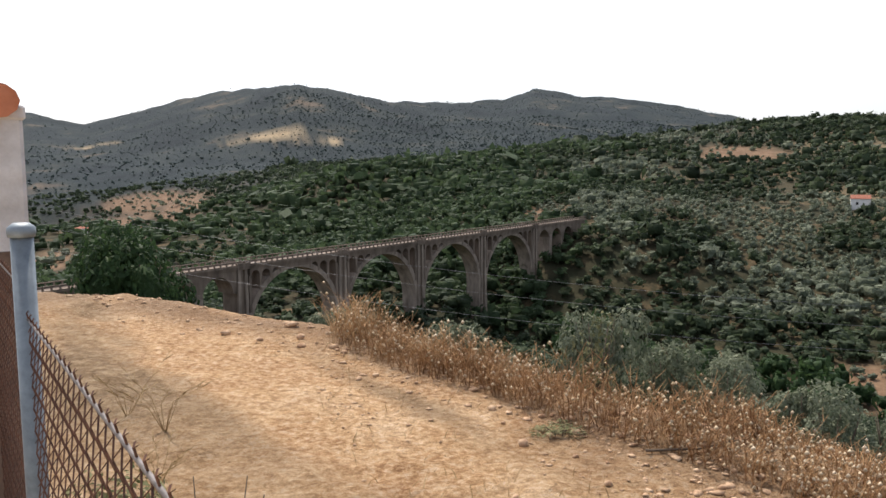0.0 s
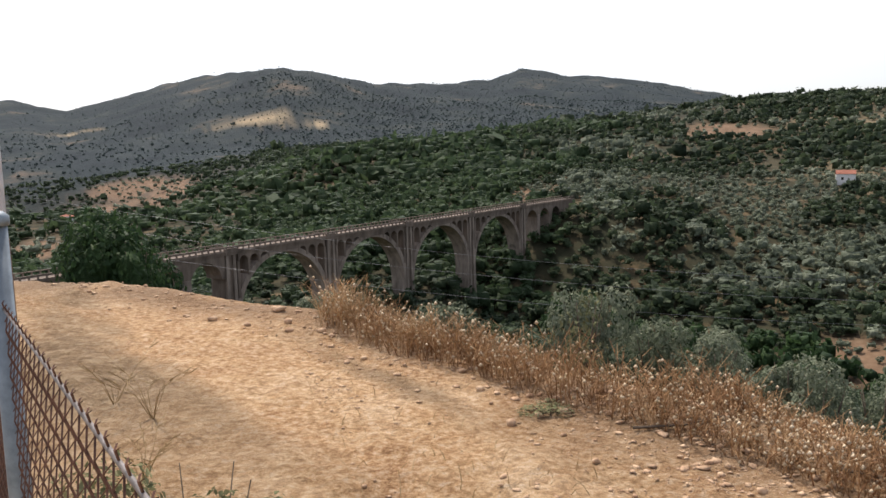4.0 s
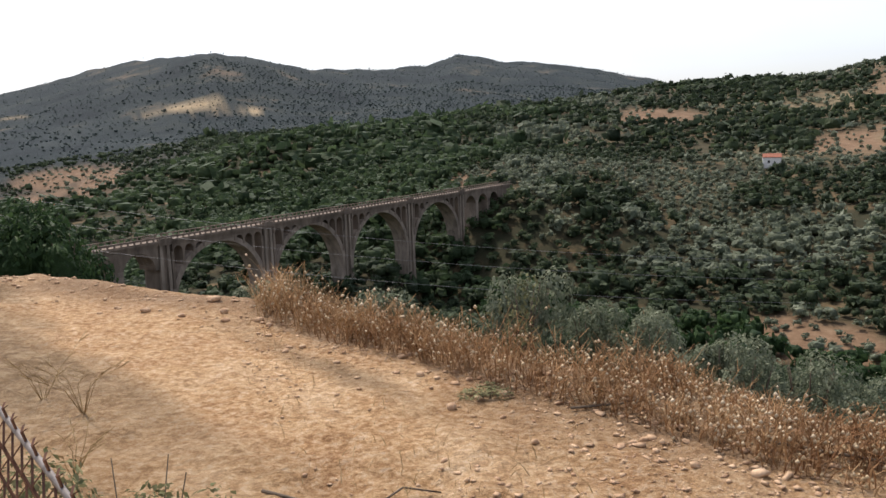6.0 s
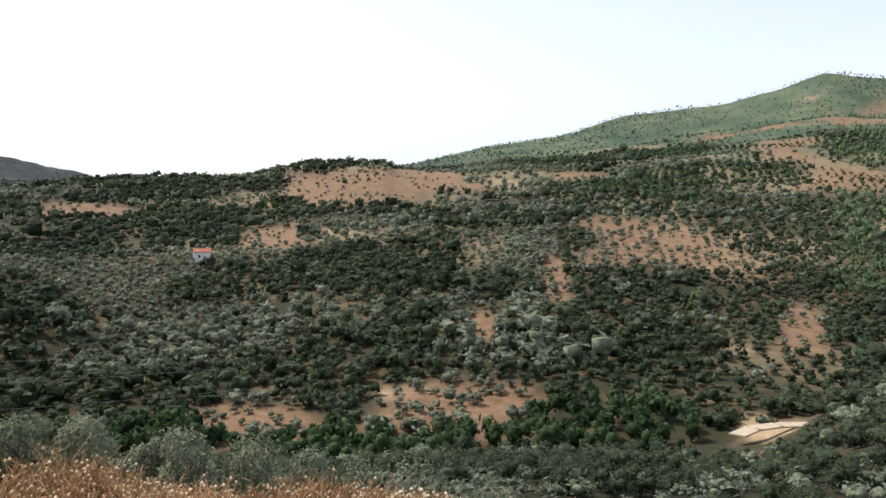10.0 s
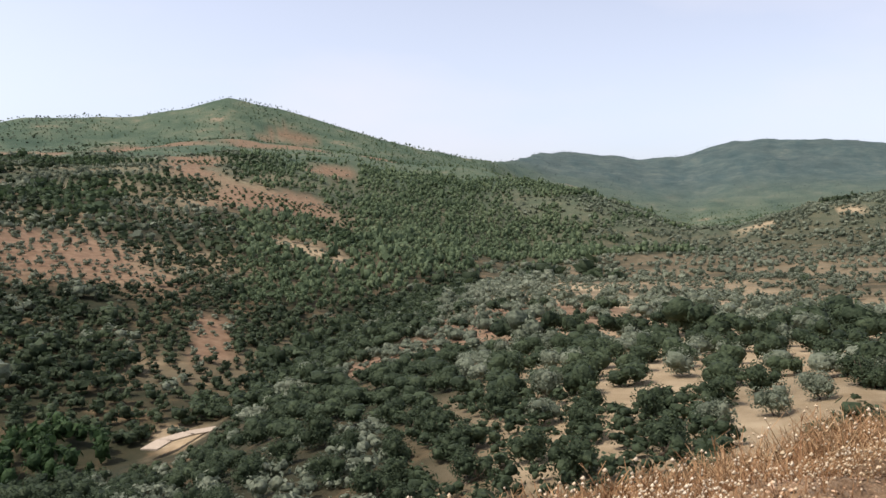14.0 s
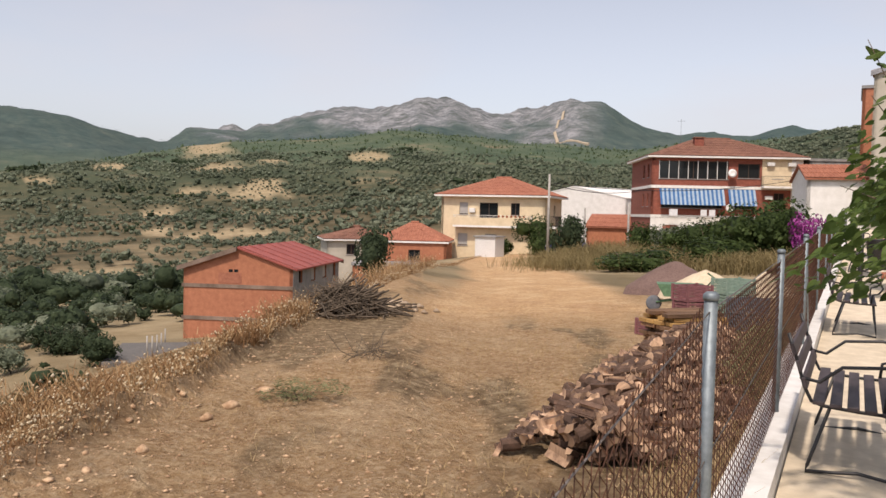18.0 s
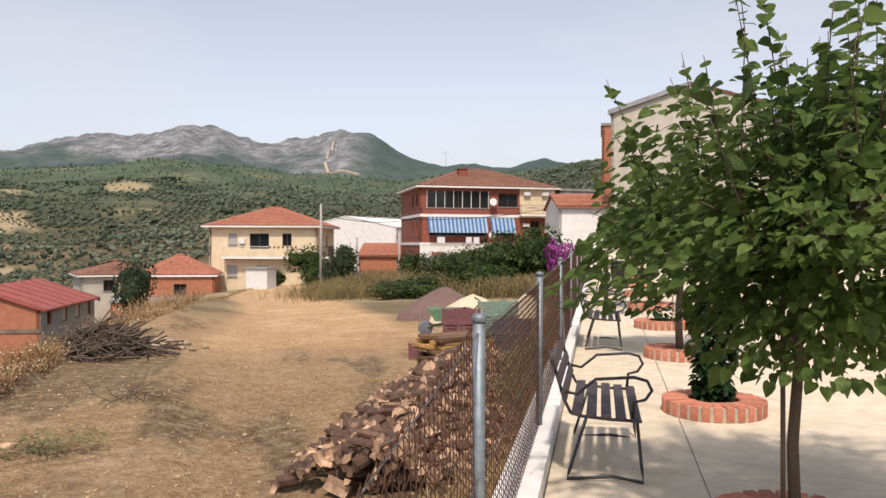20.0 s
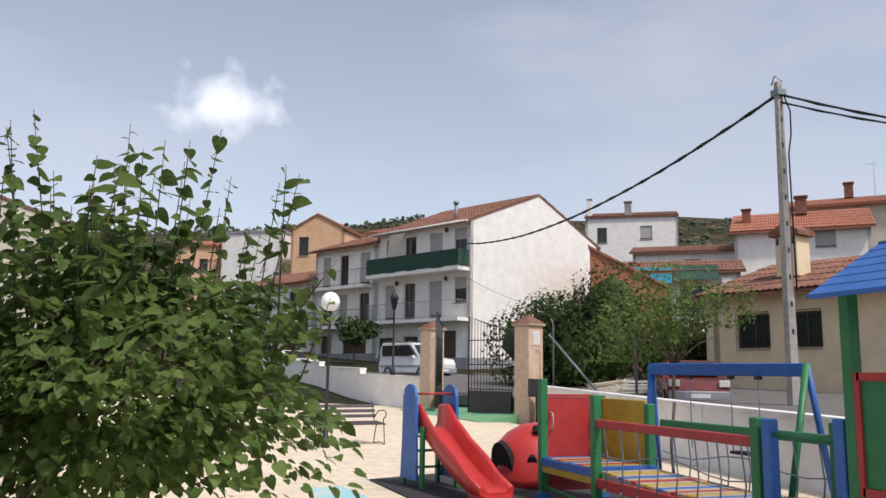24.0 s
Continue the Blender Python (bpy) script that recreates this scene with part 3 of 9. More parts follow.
def crown_shape(rg, cards, size, tall=0.85, lobes=5, droop=0.0):
    """A crown of radius about 1: small bent leaf sprays spread over a few lobes. Gives vertices and four-sided faces."""
    cen = rg.normal(0, 1, (lobes, 3)) * (0.42, 0.42, 0.26)
    rad = rg.uniform(0.42, 0.66, lobes)
    k = rg.integers(0, lobes, cards)
    d = rg.normal(0, 1, (cards, 3))
    d /= np.linalg.norm(d, axis=1)[:, None]
    p = cen[k] + d * (rad[k] * rg.uniform(0.72, 1.05, cards))[:, None]
    p[:, 2] = np.maximum(p[:, 2], -0.75) * tall
    nrm = d * 1.1 + rg.normal(0, 0.55, (cards, 3)) + (0, 0, 0.25)
    nrm /= np.linalg.norm(nrm, axis=1)[:, None]
    t = np.cross(nrm, rg.normal(0, 1, (cards, 3)))
    t /= np.linalg.norm(t, axis=1)[:, None] + 1e-6
    b = np.cross(nrm, t)
    s = size * rg.uniform(0.6, 1.35, cards)[:, None]
    q = rg.uniform(0.35, 0.75, cards)[:, None]
    v = np.stack([p - t * s, p + b * s * q + nrm * s * 0.2, p + t * s, p - b * s * q + nrm * s * 0.12], 1)
    v[:, :, 2] -= droop * s * 0.4
    f = np.arange(cards * 4).reshape(-1, 4)
    return v.reshape(-1, 3), f


_q = np.array([-1.0, 0.0, 1.0])
_cube = np.array([p for s in (-1, 1) for a in _q for b in _q for p in ((a, b, s), (a, s, b), (s, a, b))])
_cube, _inv = np.unique(_cube.round(3), axis=0, return_inverse=True)
LOBE_V = _cube / np.linalg.norm(_cube, axis=1)[:, None]


def lobe_faces():
    """The 24 four-sided faces of a ball made from a cube."""
    at = {tuple(p): k for k, p in enumerate(_cube)}
    out = []
    for axis in range(3):
        for s in (-1.0, 1.0):
            for a in (-1.0, 0.0):
                for b in (-1.0, 0.0):
                    quad = []
                    for da, db in ((0, 0), (1, 0), (1, 1), (0, 1)):
                        p = [0.0, 0.0, 0.0]
                        p[axis], p[(axis + 1) % 3], p[(axis + 2) % 3] = s, a + da, b + db
                        quad.append(at[tuple(p)])
                    out.append(quad if s > 0 else quad[::-1])
    return np.array(out)


LOBE_F = lobe_faces()
BOX_V = np.array([(x, y, z) for z in (-1, 1) for y in (-1, 1) for x in (-1, 1)]) * 0.62
BOX_F = np.array([(0, 2, 3, 1), (4, 5, 7, 6), (0, 1, 5, 4), (2, 6, 7, 3), (0, 4, 6, 2), (1, 3, 7, 5)])


def clump_shape(rg, lobes, cards, size, tall=0.85, core=1.0, ball_v=LOBE_V, ball_f=LOBE_F):
    """A crown of radius about 1: a few uneven leafy masses, with sprays standing out of them."""
    vs, fs, off = [], [], 0
    cen = rg.normal(0, 1, (lobes, 3)) * (0.42, 0.42, 0.24) * (0.0 if lobes == 1 else 1.0)
    cen = np.clip(cen, (-0.58, -0.58, -0.3), (0.58, 0.58, 0.34))
    rad = rg.uniform(0.42, 0.66, lobes) if lobes > 1 else np.array([0.85])
    for c, q in zip(cen, rad):
        v = ball_v * q * core * rg.uniform(0.72, 1.22, (len(ball_v), 1)) + c
        vs.append(v)
        fs.append(ball_f + off)
        off += len(v)
    if cards:
        k = rg.integers(0, lobes, cards)
        d = rg.normal(0, 1, (cards, 3))
        d /= np.linalg.norm(d, axis=1)[:, None]
        p = cen[k] + d * (rad[k] * rg.uniform(0.78, 1.1, cards))[:, None]
        nrm = d + rg.normal(0, 0.5, (cards, 3)) + (0, 0, 0.2)
        nrm /= np.linalg.norm(nrm, axis=1)[:, None]
        t = np.cross(nrm, rg.normal(0, 1, (cards, 3)))
        t /= np.linalg.norm(t, axis=1)[:, None] + 1e-6
        b = np.cross(nrm, t)
        s = size * rg.uniform(0.6, 1.3, cards)[:, None]
        w = rg.uniform(0.35, 0.7, cards)[:, None]
        vs.append(np.stack([p - t * s, p + b * s * w, p + t * s, p - b * s * w], 1).reshape(-1, 3))
        fs.append(np.arange(cards * 4).reshape(-1, 4) + off)
    v = np.concatenate(vs)
    v[:, 2] = np.maximum(v[:, 2], -0.75) * tall
    return v, np.concatenate(fs)


def scatter(name, x, y, size, shapes, mat, label, cat, lift=0.62, tall=1.0, rg=None):
    """One object of many crowns: a shape of the list for each place, turned and scaled."""
    n = len(x)
    z = ground_z(x, y)
    vs, fs, off = [], [], 0
    pick = rg.integers(0, len(shapes), n)
    for k, (v, f) in enumerate(shapes):
        m = np.where(pick == k)[0]
        if not len(m):
            continue
        a = rg.uniform(0, 2 * np.pi, len(m))
        c, s = np.cos(a), np.sin(a)
        sc = size[m]
        hx = sc * rg.uniform(0.85, 1.15, len(m))
        hz = sc * tall * rg.uniform(0.8, 1.2, len(m))
        X = (v[None, :, 0] * c[:, None] - v[None, :, 1] * s[:, None]) * hx[:, None] + x[m][:, None]
        Y = (v[None, :, 0] * s[:, None] + v[None, :, 1] * c[:, None]) * hx[:, None] + y[m][:, None]
        Z = v[None, :, 2] * hz[:, None] + (z[m] + lift * hz)[:, None]
        vs.append(np.stack([X, Y, Z], -1).reshape(-1, 3))
        fs.append((f[None] + (np.arange(len(m)) * len(v))[:, None, None]).reshape(-1, 4) + off)
        off += len(m) * len(v)
    me = smooth_mesh(name, np.concatenate(vs), np.concatenate(fs), mat, smooth=True)
    return tagged(new(name, me), label, cat, kind="stuff")


rg = np.random.default_rng(7)


def places(a0, a1, r0, r1, step):
    """A jittered grid of places between two azimuths and two distances."""
    g = np.arange(-1.42 * r1, 1.42 * r1, step)
    x, y = np.meshgrid(g, g)
    x, y = x.ravel(), y.ravel()
    free = fbm(x / 60, y / 60, 4, 5.0) > 0.1
    jit = np.where(free | (step > 10), 0.5, 0.16) * step
    x, y = 0.84 * x - 0.54 * y, 0.54 * x + 0.84 * y
    x, y = x + fbm(x / 70, y / 70, 2, 12.0) * 9, y + fbm(x / 70, y / 70, 2, 13.0) * 9
    x = x + rg.uniform(-1, 1, len(x)) * jit
    y = y + rg.uniform(-1, 1, len(y)) * jit
    r, a = np.hypot(x, y), np.degrees(np.arctan2(x, y))
    a = np.where(a < -90, a + 360, a)
    k = (r > r0) & (r < r1) & (a > a0) & (a < a1)
    return x[k], y[k], r[k], a[k]


def cover(x, y, r, a):
    """The kind of wood at each place: 0 none, 1 olive, 2 oak, 3 riverside, 4 pine; and its size in metres."""
    kind = np.ones(len(x), int)
    size = rg.uniform(1.7, 2.6, len(x))
    n = fbm(x / 60, y / 60, 4, 5.0)
    low = np.interp(a, *LOW_R)
    n = np.where(a > 86, n - 0.42, n)
    oak = (n > np.where(a < 45, -0.08, 0.16)) | ((a < 9) & (r > 240)) | (n + fbm(x / 14, y / 14, 2, 8.0) * 0.7 > 0.3)
    kind[oak] = 2
    size[oak] = rg.uniform(1.5, 3.0, oak.sum())
    ridge = (a < 8 + n * 9) & (r > 235) & (r < 720) & (n > -0.5)
    kind[ridge], size[ridge] = 5, rg.uniform(2.2, 3.6, ridge.sum())
    pine = (a > 70) & (a < 101 + n * 12) & (r > low + 60) & (r > 330) & (n > -0.75)
    kind[pine], size[pine] = 4, rg.uniform(1.7, 3.0, pine.sum())
    wet = (np.abs(r - low - 4) < 13 + 5 * n) & (a > 8) & (a < 97)
    kind[wet], size[wet] = 3, rg.uniform(2.0, 3.6, wet.sum())
    dark = wet & (a > 61)
    kind[dark], size[dark] = 2, rg.uniform(3.0, 4.6, dark.sum())
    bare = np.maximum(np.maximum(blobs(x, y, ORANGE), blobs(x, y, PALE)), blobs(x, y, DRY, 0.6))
    u = rg.uniform(0, 1, len(x))
    kind[(bare > 0.4) & (u > 0.74)] = 0
    k = (bare > 0.4) & (kind > 0)
    kind[k] = 1
    size[k] *= 0.62
    size = size * np.exp(rg.normal(0, 0.22, len(x)))
    size = np.where((a < 62) & (r > 170), size * np.where(r < 330, 1.42, 1.24), size)
    gap = fbm(x / 25, y / 25, 3, 11.0) + 0.5 * n
    kind[(gap < np.where((a > 86) & (r > 150), -0.25, -0.62)) & (u > 0.25) & (kind < 3)] = 0
    rail = np.abs((x + 51.5) * 0.8086 - (y - 154.4) * 0.588)
    kind[(rail < 4.5) & (a < 11) & (r > 120) & (r < 330) & (ground_z(x, y) > -26)] = 0
    shed = np.hypot(x - 51, y + 36) < 13
    front = (a < 5) & (r < 195)
    size = np.where(front, np.minimum(size, 1.25), size)
    kind[front & (u > 0.6)] = 0
    patch = fbm(x / 120, y / 120, 3, 21.0)
    hill = (a > 40) & (a < 78) & (r > 560)
    kind[hill & (patch < -0.02) & (u < 0.6)] = 0
    belt = hill & (patch > 0.22) & (kind > 0) & (a < 78)
    kind[belt] = 5
    thin = (a > 14) & (a < 48) & (r > 290) & (r < 800) & (kind == 1)
    kind[thin & (u < 0.3)] = 0
    size = np.where(thin, size * 0.86, size)
    dense = (a < 32) & (r > 195) & (r < 380) & (kind == 0) & (bare < 0.4) & (u < 0.85) & (rail > 5)
    kind[dense], size[dense] = np.where(n[dense] > -0.2, 2, 1), rg.uniform(1.8, 2.9, dense.sum())
    scrub = (a > 52) & (a < 84) & (r < 600) & (kind == 1) & (u < 0.78) & (bare < 0.4)
    kind[scrub] = 2
    size = np.where(scrub, size * 0.95, size)
    plain = (a > 92) & (a < 130) & (r > 150) & (r < 750) & (kind == 1)
    size = np.where(plain, size * 0.82, size)
    lane = (a > 61) & (a < 70) & (r < 184)
    size = np.where(lane, np.minimum(size, 1.2), size)
    kind[lane & (r > 150)] = 0
    near = (a > 20) & (a < 135) & (r < 100)
    size = np.where(near, np.minimum(size, 1.75), size)
    size = np.where(r < 220, np.minimum(size, 3.3), size)
    kind[(a < 135) & (r < np.where((a > 60) & (a < 104), 36, 50))] = 0
    size = np.where((a > 20) & (r < 60), np.minimum(size, 1.3), size)
    kind[(a < -17) & (r < 80)] = 0
    fill = (a > 60) & (a < 131) & (r > 36) & (r < 170) & (kind == 0) & (u < 0.86) & ~((a > 61) & (a < 68)) & (r > np.where(a < 104, 36, 52))
    kind[fill] = np.where(n[fill] > -0.1, 2, 1)
    kind[(a < -12) & (r > 330) & (u > 0.42)] = 0
    below = (a > 88) & (a < 131) & (r < 130) & (u < 0.7) & (kind > 0)
    kind[below] = 2
    size = np.where(below, size * 1.15, size)
    village = (a > 131) & (r < 125)
    shelf = (a > 109) & (a < 131) & (r < np.where(a > 121, 62, 34))
    kind[shed | village | shelf] = 0
    return kind, size


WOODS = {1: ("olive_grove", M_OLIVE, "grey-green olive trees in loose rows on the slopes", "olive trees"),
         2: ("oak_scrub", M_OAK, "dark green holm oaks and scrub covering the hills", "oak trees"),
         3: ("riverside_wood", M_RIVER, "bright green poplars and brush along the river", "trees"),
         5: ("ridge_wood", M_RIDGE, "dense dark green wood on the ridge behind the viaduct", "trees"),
         6: ("far_wood", M_HAZEWOOD, "woods on the far mountains, with the blue of haze in their colour", "trees"),
         4: ("pine_wood", M_HAZEPINE, "dense green pine wood on the mountain side", "pine trees")}
# distances, spacing, azimuths, masses and sprays of a crown, size of a spray
BANDS = [(62, 95, 4.3, -32, 133, 5, 400, 0.09), (95, 170, 4.9, -32, 133, 4, 140, 0.13), (170, 430, 5.1, -32, 134, 2, 28, 0.3), (430, 1100, 7.2, -32, 166, 1, 5, 0.6), (1100, 2000, 12.5, -31, 160, 1, 3, 0.75), (130, 560, 7.4, 164, 232, 2, 20, 0.3), (2000, 2900, 17, -31, 34, 1, 3, 0.8), (2000, 3300, 17, 85, 150, 1, 3, 0.8)]
for r0, r1, step, a0, a1, lobes, cards, leaf in BANDS:
    x, y, r, a = places(a0, a1, r0, r1, step)
    kind, size = cover(x, y, r, a)
    if r0 >= 430:
        size = size * (1.2 if r0 < 1000 else 1.05 if r0 < 1250 else 0.8)
    if r0 >= 1100:
        kind[(kind == 1) & (a > 60)] = 4
    if r0 >= 1300:
        kind[(kind > 0) & (rg.uniform(0, 1, len(kind)) < 0.2)] = 0
        kind[kind == 1] = 2
        kind[(kind > 0) & (a > 60)] = 4
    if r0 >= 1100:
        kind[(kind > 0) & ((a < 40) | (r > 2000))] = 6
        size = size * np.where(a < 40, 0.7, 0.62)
    core, ball = (0.74, (LOBE_V, LOBE_F)) if r0 < 170 and r0 != 130 else (0.82, (BOX_V, BOX_F))
    shapes = [clump_shape(rg, lobes, cards, leaf, 0.85, core, *ball) for k in range(8)]
    tall_shapes = [clump_shape(rg, lobes, cards, leaf, 1.0, core, *ball) for k in range(5)]
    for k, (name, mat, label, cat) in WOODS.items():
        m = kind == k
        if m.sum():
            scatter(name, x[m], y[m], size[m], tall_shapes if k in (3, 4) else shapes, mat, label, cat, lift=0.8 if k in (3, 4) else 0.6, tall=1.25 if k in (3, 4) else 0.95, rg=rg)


# ---- helpers for things and parts ----
def thing(name, m, label, cat, group="", kind=""):
    """An Empty at the base of a thing, to which its parts belong."""
    ob = new(name)
    ob.empty_display_size = 0.1
    ob.matrix_world = m
    return tagged(ob, label, cat, group, kind)


def part(name, bm, mat, parent, label="", smooth=False):
    """Links a bmesh (or a mesh) as one object under a thing or a part."""
    if isinstance(bm, bmesh.types.BMesh):
        me = bpy.data.meshes.new(name)
        bm.to_mesh(me)
        bm.free()
        if smooth:
            me.polygons.foreach_set("use_smooth", np.ones(len(me.polygons), bool))
    else:
        me = bm
    if mat and not me.materials:
        me.materials.append(mat)
    ob = new(name, me)
    ob.parent = parent
    if label:
        ob["label"] = label
    return ob


def single(name, bm, mat, m, label, cat, group="", kind=""):
    """A thing that is one mesh."""
    ob = part(name, bm, mat, None)
    ob.matrix_world = m
    return tagged(ob, label, cat, group, kind)


def block(x0, x1, y0, y1, z0, z1, bevel=0.0, bm=None):
    """A box by its bounds, with chamfered edges if bevel is given."""
    b = bmesh.new()
    bmesh.ops.create_cube(b, size=1.0)
    for v in b.verts:
        v.co = ((x0 + x1) / 2 + v.co.x * (x1 - x0), (y0 + y1) / 2 + v.co.y * (y1 - y0), (z0 + z1) / 2 + v.co.z * (z1 - z0))
    if bevel:
        bmesh.ops.bevel(b, geom=b.edges[:], offset=bevel, segments=1, affect="EDGES")
    if bm is None:
        return b
    me = bpy.data.meshes.new("tmp")
    b.to_mesh(me)
    b.free()
    bm.from_mesh(me)
    bpy.data.meshes.remove(me)
    return bm


def prism(points, y0, y1, bm=None):
    """A polygon in the x-z plane pushed from y0 to y1."""
    bm = bm or bmesh.new()
    a = [bm.verts.new((x, y0, z)) for x, z in points]
    b = [bm.verts.new((x, y1, z)) for x, z in points]
    n = len(points)
    area = sum(points[i][0] * points[(i + 1) % n][1] - points[(i + 1) % n][0] * points[i][1] for i in range(n))
    if area < 0:
        a, b = a[::-1], b[::-1]
    bm.faces.new(a)
    bm.faces.new(b[::-1])
    for i in range(n):
        bm.faces.new((a[i], b[i], b[(i + 1) % n], a[(i + 1) % n]))
    bmesh.ops.recalc_face_normals(bm, faces=bm.faces[:])
    return bm


def tube(points, radius, sides=6, bm=None, closed=False, taper=None):
    """A round bar along points; radius may shrink to taper at the end."""
    bm = bm or bmesh.new()
    pts = [Vector(p) for p in points]
    n = len(pts)
    rings = []
    ref = None
    for i, p in enumerate(pts):
        if closed:
            d = (pts[(i + 1) % n] - pts[i - 1]).normalized()
        else:
            d = (pts[min(i + 1, n - 1)] - pts[max(i - 1, 0)]).normalized()
        if ref is None or abs(d.dot(ref)) > 0.95:
            ref = Vector((0, 0, 1)) if abs(d.z) < 0.9 else Vector((1, 0, 0))
        u = d.cross(ref).normalized()
        ref = u.cross(d).normalized()
        r = radius if taper is None else radius + (taper - radius) * i / max(n - 1, 1)
        rings.append([bm.verts.new(p + (u * math.cos(6.2832 * k / sides) + ref * math.sin(6.2832 * k / sides)) * r) for k in range(sides)])
    for i in range(n if closed else n - 1):
        a, b = rings[i], rings[(i + 1) % n]
        for k in range(sides):
            f = bm.faces.new((a[k], a[(k + 1) % sides], b[(k + 1) % sides], b[k]))
            f.smooth = True
    if not closed:
        bm.faces.new(rings[0][::-1])
        bm.faces.new(rings[-1])
    return bm


def lathe(profile, sides=16, bm=None):
    """A turned form from (radius, height) pairs."""
    bm = bm or bmesh.new()
    rings = [[bm.verts.new((max(r, 1e-4) * math.cos(6.2832 * k / sides), max(r, 1e-4) * math.sin(6.2832 * k / sides), z)) for k in range(sides)] for r, z in profile]
    for a, b in zip(rings, rings[1:]):
        for k in range(sides):
            f = bm.faces.new((a[k], a[(k + 1) % sides], b[(k + 1) % sides], b[k]))
            f.smooth = True
    bm.faces.new(rings[0][::-1])
    bm.faces.new(rings[-1])
    return bm


def moved(bm, m):
    bmesh.ops.transform(bm, matrix=m, verts=bm.verts)
    return bm


# ---- the nearer trees, one by one ----
def tree_trunk(height, radius, rg2, limbs=4):
    bm = bmesh.new()
    bend = [(rg2.normal(0, 0.06) * k, rg2.normal(0, 0.06) * k, height * k / 3 - 0.2) for k in range(4)]
    tube(bend, radius, 7, bm, taper=radius * 0.6)
    for k in range(limbs):
        a = 6.28 * k / limbs + rg2.uniform(0, 1)
        top = bend[-1]
        tube([top, (top[0] + math.cos(a) * height * 0.35, top[1] + math.sin(a) * height * 0.35, top[2] + height * 0.35), (top[0] + math.cos(a) * height * 0.6, top[1] + math.sin(a) * height * 0.6, top[2] + height * 0.8)], radius * 0.5, 5, bm, taper=radius * 0.15)
    return bm


NEAR_TREES = {}
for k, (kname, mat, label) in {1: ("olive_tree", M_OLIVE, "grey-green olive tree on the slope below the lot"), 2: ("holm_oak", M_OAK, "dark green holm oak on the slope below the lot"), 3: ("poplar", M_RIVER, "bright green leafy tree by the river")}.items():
    NEAR_TREES[k] = []
    for q in range(3):
        base = thing(kname, pose(0, 0, -500), label, "tree", "trees on the near slope")
        v, f = clump_shape(rg, 7, 1100, 0.075, 1.3 if k == 3 else 0.95, 0.6)
        v = v + (0, 0, 0.8 if k != 3 else 1.2)
        crown = part("crown", smooth_mesh("crown", v, f, mat, smooth=False), None, base)
        part("trunk", tree_trunk(0.55, 0.07, rg), M_BARK, base)
        NEAR_TREES[k].append(base)
x, y, r, a = places(-32, 131, 14, 62, 4.6)
keep = r > np.interp(a, *RIM_R) + 6.5 + np.where((a > 84) & (a < 133), 9, 0)
x, y, r, a = x[keep], y[keep], r[keep], a[keep]
kind, size = cover(x, y, r, a)
z = ground_z(x, y)
_first = set()
for px, py, pz, k, s in zip(x, y, z, kind, size):
    if k in NEAR_TREES:
        q = int(rg.integers(0, 3))
        src = NEAR_TREES[k][q]
        m = pose(px, py, pz - 0.05, 0, 0, rg.uniform(0, 360))
        if (k, q) in _first:
            ob = copy_thing(src, m)
        else:
            _first.add((k, q))
            ob = src
            ob.matrix_world = m
        ob.scale = (s * 0.95,) * 3
for k in NEAR_TREES:
    for q in range(3):
        if (k, q) not in _first:
            for o in (*NEAR_TREES[k][q].children, NEAR_TREES[k][q]):
                bpy.data.objects.remove(o)

# low scrub on the steep bank under the lot
x, y, r, a = places(26, 113, 12, 64, 1.75)
keep = (r > np.interp(a, *RIM_R) + 4.5) & (fbm(x / 7, y / 7, 3, 2.0) > -0.35) & ((a < 104) | (r < 34))
x, y, r = x[keep], y[keep], r[keep]
scrub_size, scrub_shapes = rg.uniform(0.35, 0.85, len(x)) * np.clip(r / 22, 0.8, 1.5), [clump_shape(rg, 3, 52, 0.2, 0.8, 0.6) for k in range(6)]
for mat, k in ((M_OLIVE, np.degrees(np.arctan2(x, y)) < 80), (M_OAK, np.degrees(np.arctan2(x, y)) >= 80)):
    scatter("bank_scrub", x[k], y[k], scrub_size[k], scrub_shapes, mat, "low scrub on the bank below the lot", "scrub", rg=rg)

# ---- the railway viaduct across the valley ----
VX, VY, VZ = -51.5, 154.4, -18.6
M_VIA = material("stained_mass_concrete", (0.085, 0.064, 0.046), (0.26, 0.2, 0.15), 0.45, 9, 0.92, 0.4, stretch=(1, 1, 0.3), coarse=0.5)
M_VIA2 = material("paler_cast_concrete", (0.13, 0.1, 0.074), (0.36, 0.29, 0.225), 0.5, 9, 0.92, 0.3, stretch=(1, 1, 0.3))
viaduct = thing("railway_viaduct", pose(VX, VY, VZ, 0, 0, math.degrees(math.atan2(0.8086, 0.588))), "brown-grey concrete arched railway viaduct across the valley", "viaduct")
HALF, RAD, CROWN = 2.4, 12.6, -2.4
MAIN = [14.0, 43.8, 73.8, 104.2, 135.0]


def via_ground(s):
    return float(ground_z(np.array([VX + 0.588 * s]), np.array([VY + 0.8086 * s]))[0]) - VZ


def arc(cx, cz, r, a0, a1, n):
    return [(cx + r * math.cos(radians(a0 + (a1 - a0) * k / n)), cz + r * math.sin(radians(a0 + (a1 - a0) * k / n))) for k in range(n + 1)]


def arch_panel(x0, x1, top, foot, rise):
    """A wall panel with a round-headed opening cut up into it."""
    c, r = (x0 + x1) / 2, (x1 - x0) / 2 - 0.28
    return [(x0, top), (x0, foot), (c - r, foot)] + arc(c, foot, r, 180, 0, 10) + [(c + r, foot), (x1, foot), (x1, top)]


part("deck", block(-46, 172, -HALF - 0.15, HALF + 0.15, -1.25, -0.55), M_VIA, viaduct)
